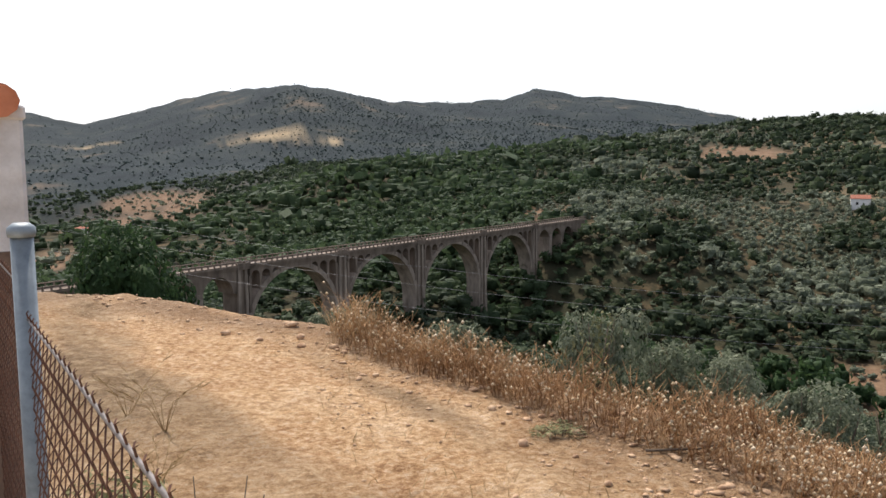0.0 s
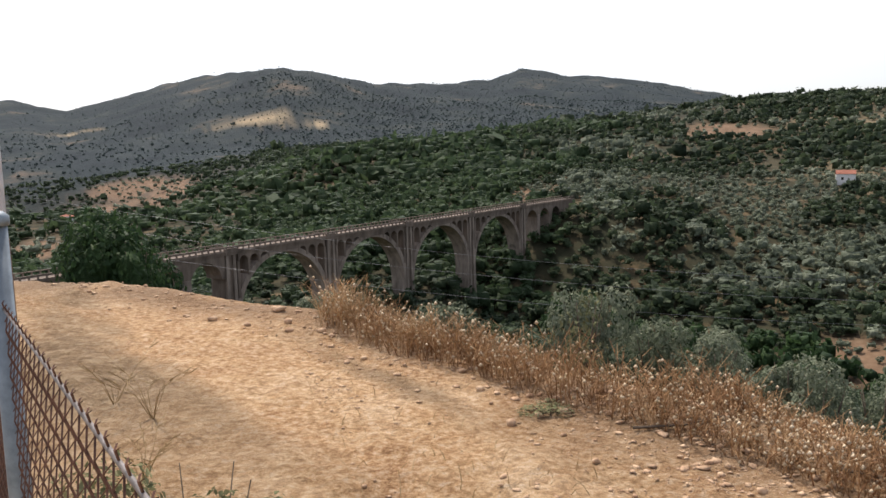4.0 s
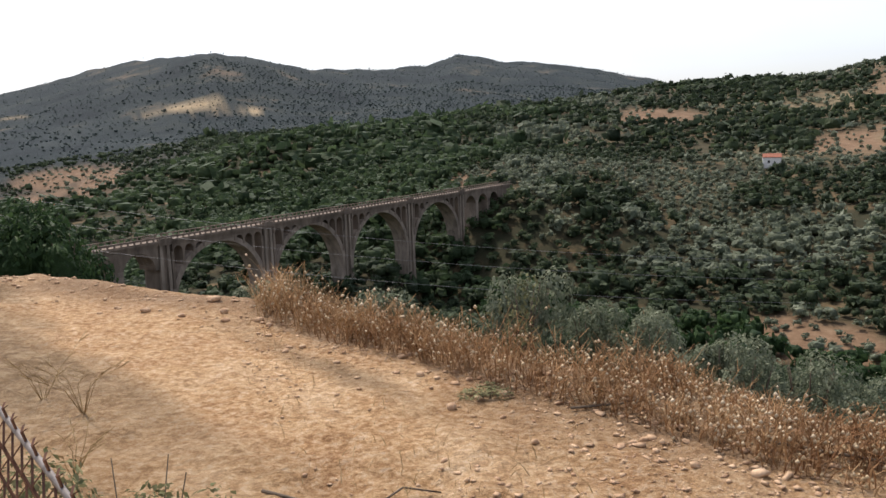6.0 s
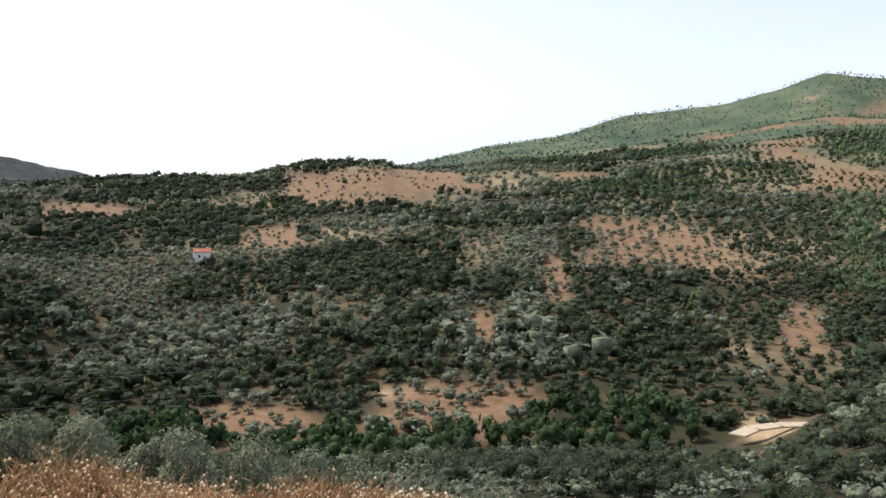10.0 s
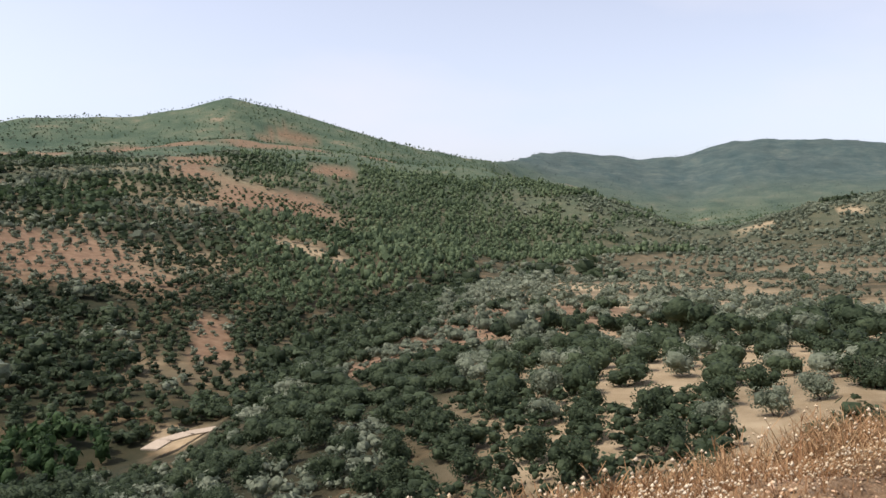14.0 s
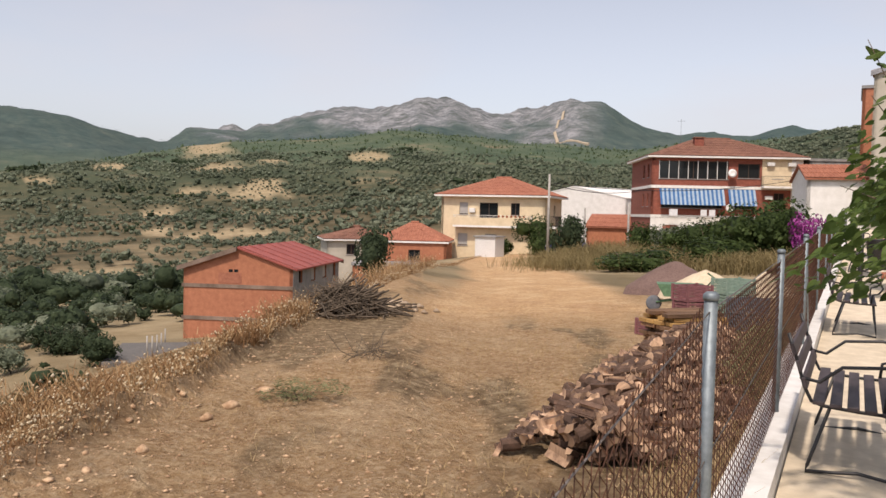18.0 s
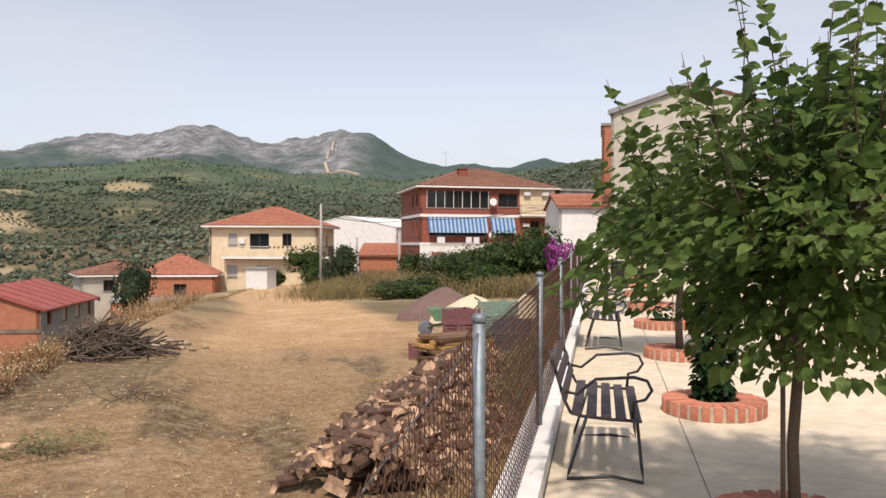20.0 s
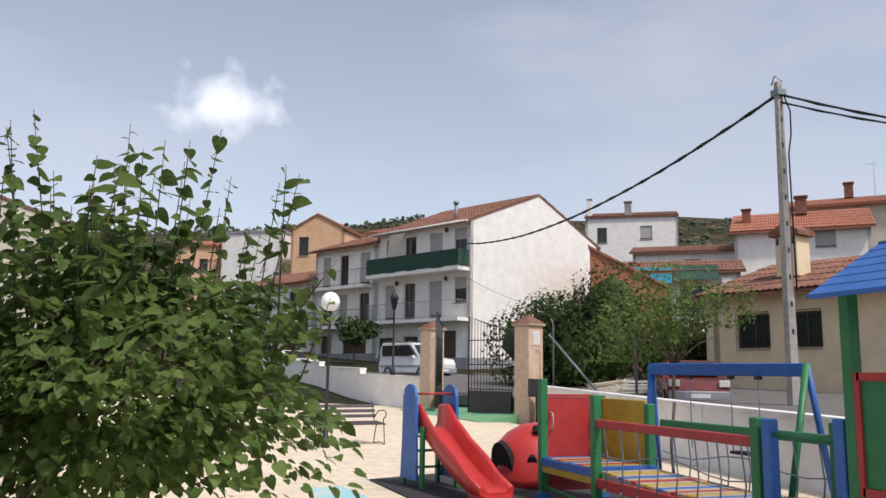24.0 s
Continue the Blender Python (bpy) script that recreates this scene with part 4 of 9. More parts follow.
for sgn in (-1, 1):
    y0 = sgn * (HALF + 0.15)
    part("cornice", block(-46, 172, min(y0, y0 + sgn * 0.25), max(y0, y0 + sgn * 0.25), -0.75, -0.5), M_VIA, viaduct)
    part("parapet_base", block(-46, 172, min(y0, y0 - sgn * 0.25), max(y0, y0 - sgn * 0.25), -0.5, -0.25), M_VIA, viaduct)
    part("top_rail", block(-46, 172, min(y0, y0 - sgn * 0.28), max(y0, y0 - sgn * 0.28), 0.35, 0.52), M_VIA, viaduct)
    post = block(-0.14, 0.14, -0.12, 0.12, -0.26, 0.36)
    me = bpy.data.meshes.new("baluster")
    post.to_mesh(me)
    post.free()
    me.materials.append(M_VIA)
    for k in range(145):
        ob = part("baluster", me, None, viaduct)
        ob.location = (-45.5 + k * 1.5, y0 - sgn * 0.14, 0)
for i in range(4):
    a, b = MAIN[i] + 2.0, MAIN[i + 1] - 2.0
    c, r = (a + b) / 2, (b - a) / 2
    cz = CROWN - r
    outer, inner = arc(c, cz, r + 1.15, 180, 0, 36), arc(c, cz, r, 0, 180, 36)
    part("main_arch", prism(outer + inner, -HALF + 0.1, HALF - 0.1), M_VIA2, viaduct)
    for sgn, s in ((-1, a), (1, b)):
        g = min(via_ground(s + sgn * 0.5) - 1.5, cz - 0.5)
        x0, x1 = (s - 1.15, s) if sgn < 0 else (s, s + 1.15)
        w = 0.35
        part("arch_leg", prism([(x0, cz), (x1, cz), (x1 + (0 if sgn > 0 else w), g), (x0 - (w if sgn > 0 else 0), g)], -HALF + 0.1, HALF - 0.1), M_VIA2, viaduct)
    # spandrel columns and their little arches over the haunches
    n = 9
    xs = [a + (b - a) * k / n for k in range(n + 1)]
    for k in range(n):
        x0, x1 = xs[k], xs[k + 1]
        mid = abs((x0 + x1) / 2 - c)
        if mid < r * 0.3:
            part("crown_wall", prism([(x0, -1.25), (x1, -1.25), (x1, CROWN + 0.3), (x0, CROWN + 0.3)], -HALF, HALF), M_VIA, viaduct)
            continue
        part("spandrel_arch", prism(arch_panel(x0, x1, -1.25, -2.9, 1.0), -HALF, HALF), M_VIA, viaduct)
    for k in range(0, n + 1):
        x = xs[k]
        if abs(x - c) > r * 0.28:
            zc = cz + math.sqrt(max((r + 1.0) ** 2 - (x - c) ** 2, 0))
            if zc < -3.0:
                part("spandrel_column", block(x - 0.32, x + 0.32, -HALF, HALF, zc - 0.4, -2.85), M_VIA, viaduct)
for s in MAIN:
    g = via_ground(s) - 2
    part("pier", prism([(s - 1.2, -1.25), (s + 1.2, -1.25), (s + 1.5, g), (s - 1.5, g)], -HALF + 0.35, HALF - 0.35), M_VIA, viaduct)
    for e in (-1, 1):
        for f in (-0.85, 0.85):
            y0, y1 = sorted((e * (HALF - 0.35), e * (HALF + 0.12)))
            part("pilaster", prism([(s + f - 0.35, -1.2), (s + f + 0.35, -1.2), (s + f * 1.2 + 0.42, g), (s + f * 1.2 - 0.42, g)], y0, y1), M_VIA2, viaduct)
        y0, y1 = sorted((e * (HALF - 0.3), e * (HALF + 0.3)))
        part("pier_refuge", block(s - 1.5, s + 1.5, y0, y1, -1.3, 0.1), M_VIA, viaduct)
for s0, s1 in ((-25.5, -16), (-16, -6.5), (-6.5, 3.0), (3.0, 12.4), (136.6, 145.5), (145.5, 154), (154, 162)):
    n = 14
    c, r = (s0 + s1) / 2, (s1 - s0) / 2 - 0.9
    foot = -2.2 - r
    part("side_arch", prism([(s0, -1.25), (s0, foot), (c - r, foot)] + arc(c, foot, r, 180, 0, n) + [(c + r, foot), (s1, foot), (s1, -1.25)], -HALF, HALF), M_VIA, viaduct)
for s in (-25.5, -16, -6.5, 3.0, 145.5, 154, 162):
    g = via_ground(s) - 2
    if g < -3:
        part("side_pier", block(s - 1.0, s + 1.0, -HALF, HALF, g, -5 if s < 100 else -4), M_VIA2, viaduct)
part("abutment", block(-46, -25.5, -HALF, HALF, -16, -1.25), M_VIA, viaduct)
part("abutment", block(161, 172, -HALF, HALF, -9, -1.25), M_VIA, viaduct)

# ---- the dirt lot: fence, dry weeds, stones and stored things ----
M_RUST = material("rusty_wire", (0.05, 0.022, 0.014), (0.15, 0.065, 0.035), 40, 4, 0.7, 0.1, 0.4)
M_WIRE = material("galvanised_wire", (0.1, 0.085, 0.075), (0.24, 0.21, 0.19), 40, 3, 0.5, 0.05, 0.6)
M_LIME = material("flaking_limewash", (0.4, 0.38, 0.36), (0.74, 0.73, 0.72), 5, 9, 0.9, 0.3, coarse=0.6)
M_BROWNRENDER = material("bare_brown_render", (0.09, 0.06, 0.045), (0.26, 0.18, 0.13), 6, 9, 0.95, 0.5, coarse=0.6)
M_CLOD = material("soil_clods", (0.28, 0.155, 0.08), (0.7, 0.5, 0.32), 9, 8, 0.95, 0.4)
M_CLAY = material("orange_clay_tile", (0.4, 0.13, 0.06), (0.6, 0.24, 0.13), 8, 6, 0.85, 0.2)
M_STRAW = leafy("dry_weeds", [(0.19, 0.095, 0.045), (0.33, 0.195, 0.095), (0.5, 0.36, 0.2)], 0.85, 0.2, 0.35)
M_STRAW2 = leafy("pale_straw", [(0.28, 0.19, 0.09), (0.42, 0.3, 0.15), (0.55, 0.42, 0.24)], 0.85, 0.2, 0.5)
M_HEADS = leafy("seed_heads", [(0.4, 0.3, 0.17), (0.6, 0.48, 0.32), (0.72, 0.62, 0.46)], 0.85, 0.1, 0.5)
M_STONE = material("pale_stone", (0.3, 0.215, 0.14), (0.52, 0.42, 0.31), 6, 8, 0.9, 0.3, rand=0.3)
M_WEED = leafy("grey_green_weed", [(0.12, 0.13, 0.06), (0.2, 0.2, 0.1), (0.28, 0.26, 0.14)], 0.8, 0.2, 1.0)
M_SHRUB = leafy("shrub_leaves", [(0.02, 0.034, 0.01), (0.045, 0.07, 0.02), (0.09, 0.125, 0.042)], 0.5, 0.3, 0.8)

FENCE_U = Vector((0.267, -0.964, 0.0196))
FENCE_BEND = Vector((0.60, -0.53, 0.0))


def link_mesh(length, height, cell=0.036, turns=True, rad=0.0017):
    """Chain link: rows of zigzag wire, hooked at the top."""
    bm = bmesh.new()
    n, rows = int(length / cell), int(height / cell)
    for i in range(n):
        x = (i + 0.5) * cell
        pts = []
        for k in range(rows + 1):
            sx = cell * 0.55 * (1 if (k + i) % 2 else -1)
            pts.append((x + sx, 0.004 * (1 if k % 2 else -1), height - k * cell))
        if turns:
            s0 = 1 if i % 2 else -1
            pts = [(x + s0 * cell * 0.2, 0, height + 0.035), (x + s0 * cell * 0.45, 0.004, height + 0.03)] + pts
        a = [bm.verts.new(p) for p in pts]
        b = [bm.verts.new((p[0] + rad * 1.5, p[1] + rad, p[2])) for p in pts]
        c = [bm.verts.new((p[0] + rad * 0.5, p[1] - rad * 1.2, p[2] + rad)) for p in pts]
        for u, v in ((a, b), (b, c), (c, a)):
            for k in range(len(pts) - 1):
                bm.faces.new((u[k], u[k + 1], v[k + 1], v[k]))
    return bm


def along(start, d, up=0.0):
    """A frame whose x runs along d on the plan."""
    return Matrix.Translation(start) @ Matrix.Rotation(math.atan2(d[1], d[0]), 4, "Z") @ Matrix.Rotation(-math.asin(max(-1, min(1, d[2]))), 4, "Y")


def steel_post(h):
    bm = tube([(0, 0, -0.1), (0, 0, h)], 0.025, 10)
    lathe([(0.029, h), (0.031, h + 0.01), (0.03, h + 0.022), (0.018, h + 0.032)], 10, bm)
    return bm


fence = thing("chain_link_fence", pose(0, 0, 0), "rusty chain link fence with grey steel posts along the plaza kerb", "fence")
panel = link_mesh(3.06, 1.12, turns=False)
me_panel = bpy.data.meshes.new("wire_mesh")
panel.to_mesh(me_panel)
panel.free()
me_panel.materials.append(M_RUST)
me_post = bpy.data.meshes.new("post")
_b = steel_post(1.2)
_b.to_mesh(me_post)
_b.free()
me_post.materials.append(M_STEEL)
FENCE_START = Vector((1.26, -2.91, 0.07))
for k in range(-1, 14):
    base = FENCE_START + FENCE_U * (3.1 * k) + Vector((0, 0, 0.06 if k >= 0 else 0.08))
    run = FENCE_U
    if k == -1:
        base = FENCE_BEND + Vector((0, 0, -0.11))
        run = (FENCE_START + Vector((0, 0, 0.13)) - base).normalized()
    ob = part("post", me_post, None, fence)
    ob.location = base
    if k == -1:
        ob.scale = (1, 1, 0.97)
    length = (FENCE_START - FENCE_BEND).length if k == -1 else 3.1
    ob = part("wire_mesh", me_panel, None, fence, "rusty brown wire mesh")
    ob.matrix_local = along(base + Vector((0, 0, 0.03)), run) @ Matrix.Diagonal((length / 3.08, 1, 1, 1))
    if k in (2, 6, 10):
        part("brace", tube([base + Vector((0, 0, 1.1)), base + FENCE_U * 1.0 + Vector((0.0, 0, 0.05))], 0.02, 8), M_STEEL, fence)
for h in (1.16, 0.6):
    part("line_wire", tube([FENCE_BEND + Vector((0, 0, h - 0.11)), FENCE_START + Vector((0, 0, h + 0.06)), FENCE_START + FENCE_U * 41 + Vector((0, 0, h + 0.06))], 0.003, 5), M_WIRE, fence)
# the return past the eye to the limewashed pillar
post2_at = Vector((-0.965, 1.85, 0.05))
end_at = Vector((-1.62, 2.86, 0.0))
_b = steel_post(1.43)
ob = part("post", _b, M_STEEL, fence)
ob.location = post2_at
for a, b, h in ((FENCE_BEND, post2_at, 1.24), (post2_at, end_at, 1.3)):
    d = (b - a)
    d.z = 0.0
    ob = part("wire_mesh", link_mesh(d.length, h - 0.02, 0.026, rad=0.0013), M_RUST, fence, "rusty brown wire mesh")
    ob.matrix_local = along((a.x, a.y, 0.06), d.normalized())
    part("line_wire", tube([(a.x, a.y, h + 0.055), (b.x, b.y, h + 0.055)], 0.004, 6), M_WIRE, fence, "bright tension wire")

pillar = thing("wall_pillar", pose(-1.81, 2.98, -0.15, 0, 0, 30), "limewashed wall pillar with a clay tile cap", "pillar")
part("shaft", block(-0.24, 0.24, -0.24, 0.24, 0, 1.98, 0.012), M_LIME, pillar)
for px in (-0.15, 0.0, 0.15):
    bm = tube([(px, -0.27, 0), (px, 0.28, 0.02)], 0.085, 12, taper=0.075)
    moved(bm, Matrix.Translation((0, 0, 2.015)) @ Matrix.Diagonal((1, 1, 0.75, 1)))
    part("cap_tile", bm, M_CLAY, pillar, "curved orange roof tile")
part("bare_render", block(-0.243, 0.243, -0.243, 0.243, 0.0, 1.5, 0.012), M_BROWNRENDER, pillar, "bare brown render low on the pillar")
part("mortar_bed", block(-0.25, 0.25, -0.25, 0.25, 1.95, 2.0, 0.008), M_LIME, pillar)


def blades(name, x, y, z, height, width, mat, label, cat, lean=0.35, rg=None, twigs=0):
    """Thin dry stems, each a bent double blade."""
    n = len(x)
    a, l = rg.uniform(0, 6.283, n), rg.uniform(0.05, lean, n) * height
    dx, dy = np.cos(a), np.sin(a)
    b = rg.uniform(0, 6.283, n)
    wx, wy = np.cos(b) * width, np.sin(b) * width
    base = np.stack([x, y, z], 1)
    mid = base + np.stack([dx * l * 0.35, dy * l * 0.35, height * 0.55], 1)
    top = base + np.stack([dx * l, dy * l, height], 1)
    w = np.stack([wx, wy, np.zeros(n)], 1)
    v = np.stack([base - w, base + w, mid + w * 0.8, mid - w * 0.8, top + w * 0.3, top - w * 0.3], 1)
    f = np.array([[0, 1, 2, 3], [3, 2, 4, 5]])
    F = (f[None] + (np.arange(n) * 6)[:, None, None]).reshape(-1, 4)
    v = v.reshape(-1, 3)
    if twigs:
        k = np.repeat(np.arange(n), twigs)
        u = rg.uniform(0.25, 0.95, len(k))[:, None]
        p = np.where(u < 0.55, base[k] + (mid - base)[k] * u / 0.55, mid[k] + (top - mid)[k] * (u - 0.55) / 0.45)
        ang, ln = rg.uniform(0, 6.283, len(k)), rg.uniform(0.12, 0.36, len(k)) * height[k]
        e = p + np.stack([np.cos(ang) * ln, np.sin(ang) * ln, ln * rg.uniform(0.1, 1.1, len(k))], 1)
        ww = np.stack([-np.sin(ang), np.cos(ang), np.zeros(len(k))], 1) * width * 0.7
        tv = np.stack([p - ww, p + ww, e + ww * 0.4, e - ww * 0.4], 1)
        F = np.concatenate([F, np.arange(len(k) * 4).reshape(-1, 4) + len(v)])
        v = np.concatenate([v, tv.reshape(-1, 3)])
        top = np.concatenate([top, e])
    return tagged(new(name, smooth_mesh(name, v, F, mat, False)), label, cat, kind="stuff"), top


def heads(name, p, size, mat, label, cat):
    """Small round seed heads."""
    o = np.array([[1, 0, 0], [0, 1, 0], [-1, 0, 0], [0, -1, 0], [0, 0, 1.1], [0, 0, -0.9]])
    f = np.array([[0, 1, 4], [1, 2, 4], [2, 3, 4], [3, 0, 4], [1, 0, 5], [2, 1, 5], [3, 2, 5], [0, 3, 5]])
    v = p[:, None] + o[None] * size[:, None, None]
    F = (f[None] + (np.arange(len(p)) * 6)[:, None, None]).reshape(-1, 3)
    return tagged(new(name, smooth_mesh(name, v.reshape(-1, 3), F, mat, True)), label, cat, kind="stuff")


rg = np.random.default_rng(21)


def rim_places(n, a0, a1, inner, outer, clump=0.9):
    a = rg.uniform(a0, a1, n * 3)
    r = np.interp(a, *RIM_R) + rg.uniform(inner, outer, n * 3)
    x, y = r * np.sin(np.radians(a)), r * np.cos(np.radians(a))
    d = fbm(x * clump, y * clump, 3, 3.0)
    k = np.where(rg.uniform(-0.6, 0.5, n * 3) < d)[0][:n]
    return x[k], y[k], ground_z(x[k], y[k])


# the tall brown thistles along the rim, sparser and lower on the bank
x, y, z = rim_places(21000, -8, 136, -0.75, 2.0)
h = rg.uniform(0.12, 0.46, len(x)) * np.interp(np.degrees(np.arctan2(x, y)), (-6, 20, 38, 50, 95, 103, 111, 119, 124, 136), (1, 0.85, 0.5, 0.3, 0.3, 0.5, 0.5, 0.4, 0.6, 0.4)) * np.clip(0.75 + 0.7 * fbm(x * 1.3, y * 1.3, 3, 5.0), 0.3, 1.4)
_, tops = blades("dry_thistles", x, y, z - 0.03, h, 0.0042, M_STRAW, "tall reddish brown dried thistles along the rim of the lot", "dry weeds", 0.9, rg, 5)
k = rg.uniform(0, 1, len(tops)) < 0.1
heads("thistle_heads", tops[k], rg.uniform(0.008, 0.017, k.sum()), M_HEADS, "pale round seed heads of the dried thistles", "seed heads")
x, y, z = rim_places(9000, 80, 137, 0.8, 9.0, 0.4)
h = rg.uniform(0.2, 0.7, len(x)) * np.interp(np.degrees(np.arctan2(x, y)), (80, 100, 108, 120, 126), (0.3, 0.5, 0.9, 0.5, 1))
_, tops = blades("bank_weeds", x, y, z - 0.03, h, 0.007, M_STRAW, "brown dried weeds covering the bank", "dry weeds", 0.9, rg, 4)
k = rg.uniform(0, 1, len(tops)) < 0.06
heads("bank_seed_heads", tops[k], rg.uniform(0.012, 0.025, k.sum()), M_HEADS, "pale seed heads on the bank", "seed heads")
# the thicket by the brick shed and the track
a = rg.uniform(118, 141, 14000)
r = np.interp(a, *RIM_R) * rg.uniform(0.97, 1.12, len(a)) + rg.uniform(-0.3, 1.2, len(a))
x, y = r * np.sin(np.radians(a)), r * np.cos(np.radians(a))
h = rg.uniform(0.3, 0.85, len(x)) * np.clip(0.6 + fbm(x * 0.4, y * 0.4, 3, 2.0), 0.15, 1.2) * np.interp(a, (117, 119.5, 122, 126, 128.5, 130, 141), (0.1, 0.3, 0.6, 1.05, 0.7, 0.3, 0.25))
_, tops = blades("dry_thicket", x, y, ground_z(x, y) - 0.03, h, 0.008, M_STRAW, "dense rusty brown dry weeds by the track", "dry weeds", 0.8, rg, 4)
k = rg.uniform(0, 1, len(tops)) < 0.08
heads("thicket_heads", tops[k], rg.uniform(0.012, 0.024, k.sum()), M_HEADS, "pale seed heads in the dry thicket", "seed heads")
# short straw and litter on the lot
a, r = np.concatenate([rg.uniform(-32, 158, 22000), rg.uniform(95, 158, 20000)]), rg.uniform(2.5, 20, 42000)
x, y = r * np.sin(np.radians(a)), r * np.cos(np.radians(a))
d = fbm(x * 0.5, y * 0.5, 4, 6.0)
k = (d > rg.uniform(-0.1, 0.5, len(x))) & (r < np.interp(a, *RIM_R) + 1) & ((x - 1.26) * 0.964 + (y + 2.91) * 0.267 > 0.2)
x, y = x[k], y[k]
blades("short_straw", x, y, ground_z(x, y) - 0.01, rg.uniform(0.02, 0.1, len(x)), 0.003, M_STRAW2, "short dry straw scattered on the dirt", "straw", 1.6, rg)

# stones
ico = bmesh.new()
bmesh.ops.create_icosphere(ico, subdivisions=1, radius=1.0)
_iv = LUMP_V = np.array([v.co[:] for v in ico.verts])
_if = LUMP_F = np.array([[v.index for v in f.verts] for f in ico.faces])
ico.free()


CHIP_V = np.array([[1, 0, 0], [0, 1, 0], [-1, 0, 0], [0, -1, 0], [0, 0, 1], [0, 0, -1.0]])
CHIP_F = np.array([[0, 1, 4], [1, 2, 4], [2, 3, 4], [3, 0, 4], [1, 0, 5], [2, 1, 5], [3, 2, 5], [0, 3, 5]])


def stones(name, x, y, s, mat, label, cat, chip=False):
    n = len(x)
    _iv, _if = (CHIP_V, CHIP_F) if chip else (LUMP_V, LUMP_F)
    j = rg.uniform(0.45, 1.35, (n, len(_iv), 1)) * rg.uniform(0.5, 1.3, (n, 1, 3)) * (1, 1, 0.5)
    a = rg.uniform(0, 6.283, n)
    v = _iv[None] * j * s[:, None, None]
    vx = v[..., 0] * np.cos(a)[:, None] - v[..., 1] * np.sin(a)[:, None]
    vy = v[..., 0] * np.sin(a)[:, None] + v[..., 1] * np.cos(a)[:, None]
    z = ground_z(x, y)
    V = np.stack([vx + x[:, None], vy + y[:, None], v[..., 2] + (z + s * 0.2)[:, None]], -1).reshape(-1, 3)
    F = (_if[None] + (np.arange(n) * len(_iv))[:, None, None]).reshape(-1, 3)
    return tagged(new(name, smooth_mesh(name, V, F, mat, False)), label, cat, kind="stuff")


a, r = rg.uniform(-32, 156, 80000), 2.4 + 14 * rg.uniform(0, 1, 80000) ** 1.4
x, y = r * np.sin(np.radians(a)), r * np.cos(np.radians(a))
k = (r < np.interp(a, *RIM_R) + 0.8) & (fbm(x * 0.6, y * 0.6, 3, 4.0) > rg.uniform(-0.5, 0.4, len(x))) & ((x - 1.26) * 0.964 + (y + 2.91) * 0.267 > 0.2)
x, y = x[k], y[k]
stones("gravel", x, y, 0.007 + 0.022 * rg.uniform(0, 1, len(x)) ** 5, M_CLOD, "small stones and crumbs of soil on the dirt", "gravel", True)
a = np.concatenate([rg.uniform(-26, 32, 1900), rg.uniform(96, 131, 1100)])
r = np.interp(a, *RIM_R) + rg.normal(-0.55, 0.42, len(a)) * np.where(a > 90, 1.3, 1.1)
x, y = r * np.sin(np.radians(a)), r * np.cos(np.radians(a))
stones("rim_clods", x, y, 0.007 + 0.036 * rg.uniform(0, 1, len(x)) ** 8, M_CLOD, "tan clods and broken stones heaped along the rim", "clods")
for px, py, s in ((0.35, 4.05, 0.03), (2.2, 4.3, 0.05), (2.35, 4.15, 0.04), (-2.1, 7.6, 0.06), (-1.7, 7.3, 0.05), (-1.35, 7.4, 0.065), (-1.0, 7.1, 0.05), (-1.5, 7.8, 0.06), (2.9, 3.4, 0.035), (0.05, 6.8, 0.05), (0.5, 6.2, 0.04), (5.6, -2.9, 0.06), (6.6, -4.3, 0.1), (6.2, -3.8, 0.07), (5.2, -1.6, 0.05), (6.9, -4.9, 0.08), (5.4, -2.4, 0.05)):
    v = _iv * rg.uniform(0.7, 1.15, (len(_iv), 1)) * rg.uniform(0.75, 1.2, (len(_iv), 3)) * (1.2, 0.8, 0.6) * s
    ob = new("stone", smooth_mesh("stone", v, _if, M_CLOD, False))
    ob.matrix_world = pose(px, py, float(ground_z(np.array([px]), np.array([py]))[0]) + s * 0.3, 0, 0, rg.uniform(0, 360))
    tagged(ob, "pale rough stone half sunk in the dirt", "stone", "stones on the lot")


def gz(x, y):
    return float(ground_z(np.array([float(x)]), np.array([float(y)]))[0])


def leaf_bush(name, x, y, radius, height, cards, leaf, mat, label, cat="bush", z=None, lobes=7, tall=1.0, group=""):
    base = thing(name, pose(x, y, gz(x, y) if z is None else z), label, cat, group)
    v, f = clump_shape(rg, lobes, cards, leaf / radius, tall, 0.62) if radius > 0.9 else crown_shape(rg, cards, leaf / radius, tall=tall, lobes=lobes)
    v = v * (radius, radius, height / 1.6) + (0, 0, height * 0.48)
    part("foliage", smooth_mesh("foliage", v, f, mat, False), None, base)
    bm = bmesh.new()
    for k in range(6):
        a = 1.05 * k
        tube([(0.03 * math.cos(a), 0.03 * math.sin(a), -0.1), (radius * 0.3 * math.cos(a), radius * 0.3 * math.sin(a), height * 0.4), (radius * 0.5 * math.cos(a), radius * 0.5 * math.sin(a), height * 0.8)], (0.02 + radius * 0.012) if radius > 0.5 else 0.005, 5, bm, taper=0.006 if radius > 0.5 else 0.002)
    part("stem", bm, M_BARK, base)
    return base


M_SAGE = leafy("grey_sage_leaves", [(0.1, 0.12, 0.075), (0.175, 0.2, 0.13), (0.27, 0.29, 0.2)], 0.7, 0.35, 0.8)
leaf_bush("rim_shrub", -5.4, 14.0, 1.0, 2.6, 9000, 0.05, M_RIVER, "green bushy shrub growing behind the berm", z=-1.95, lobes=11)
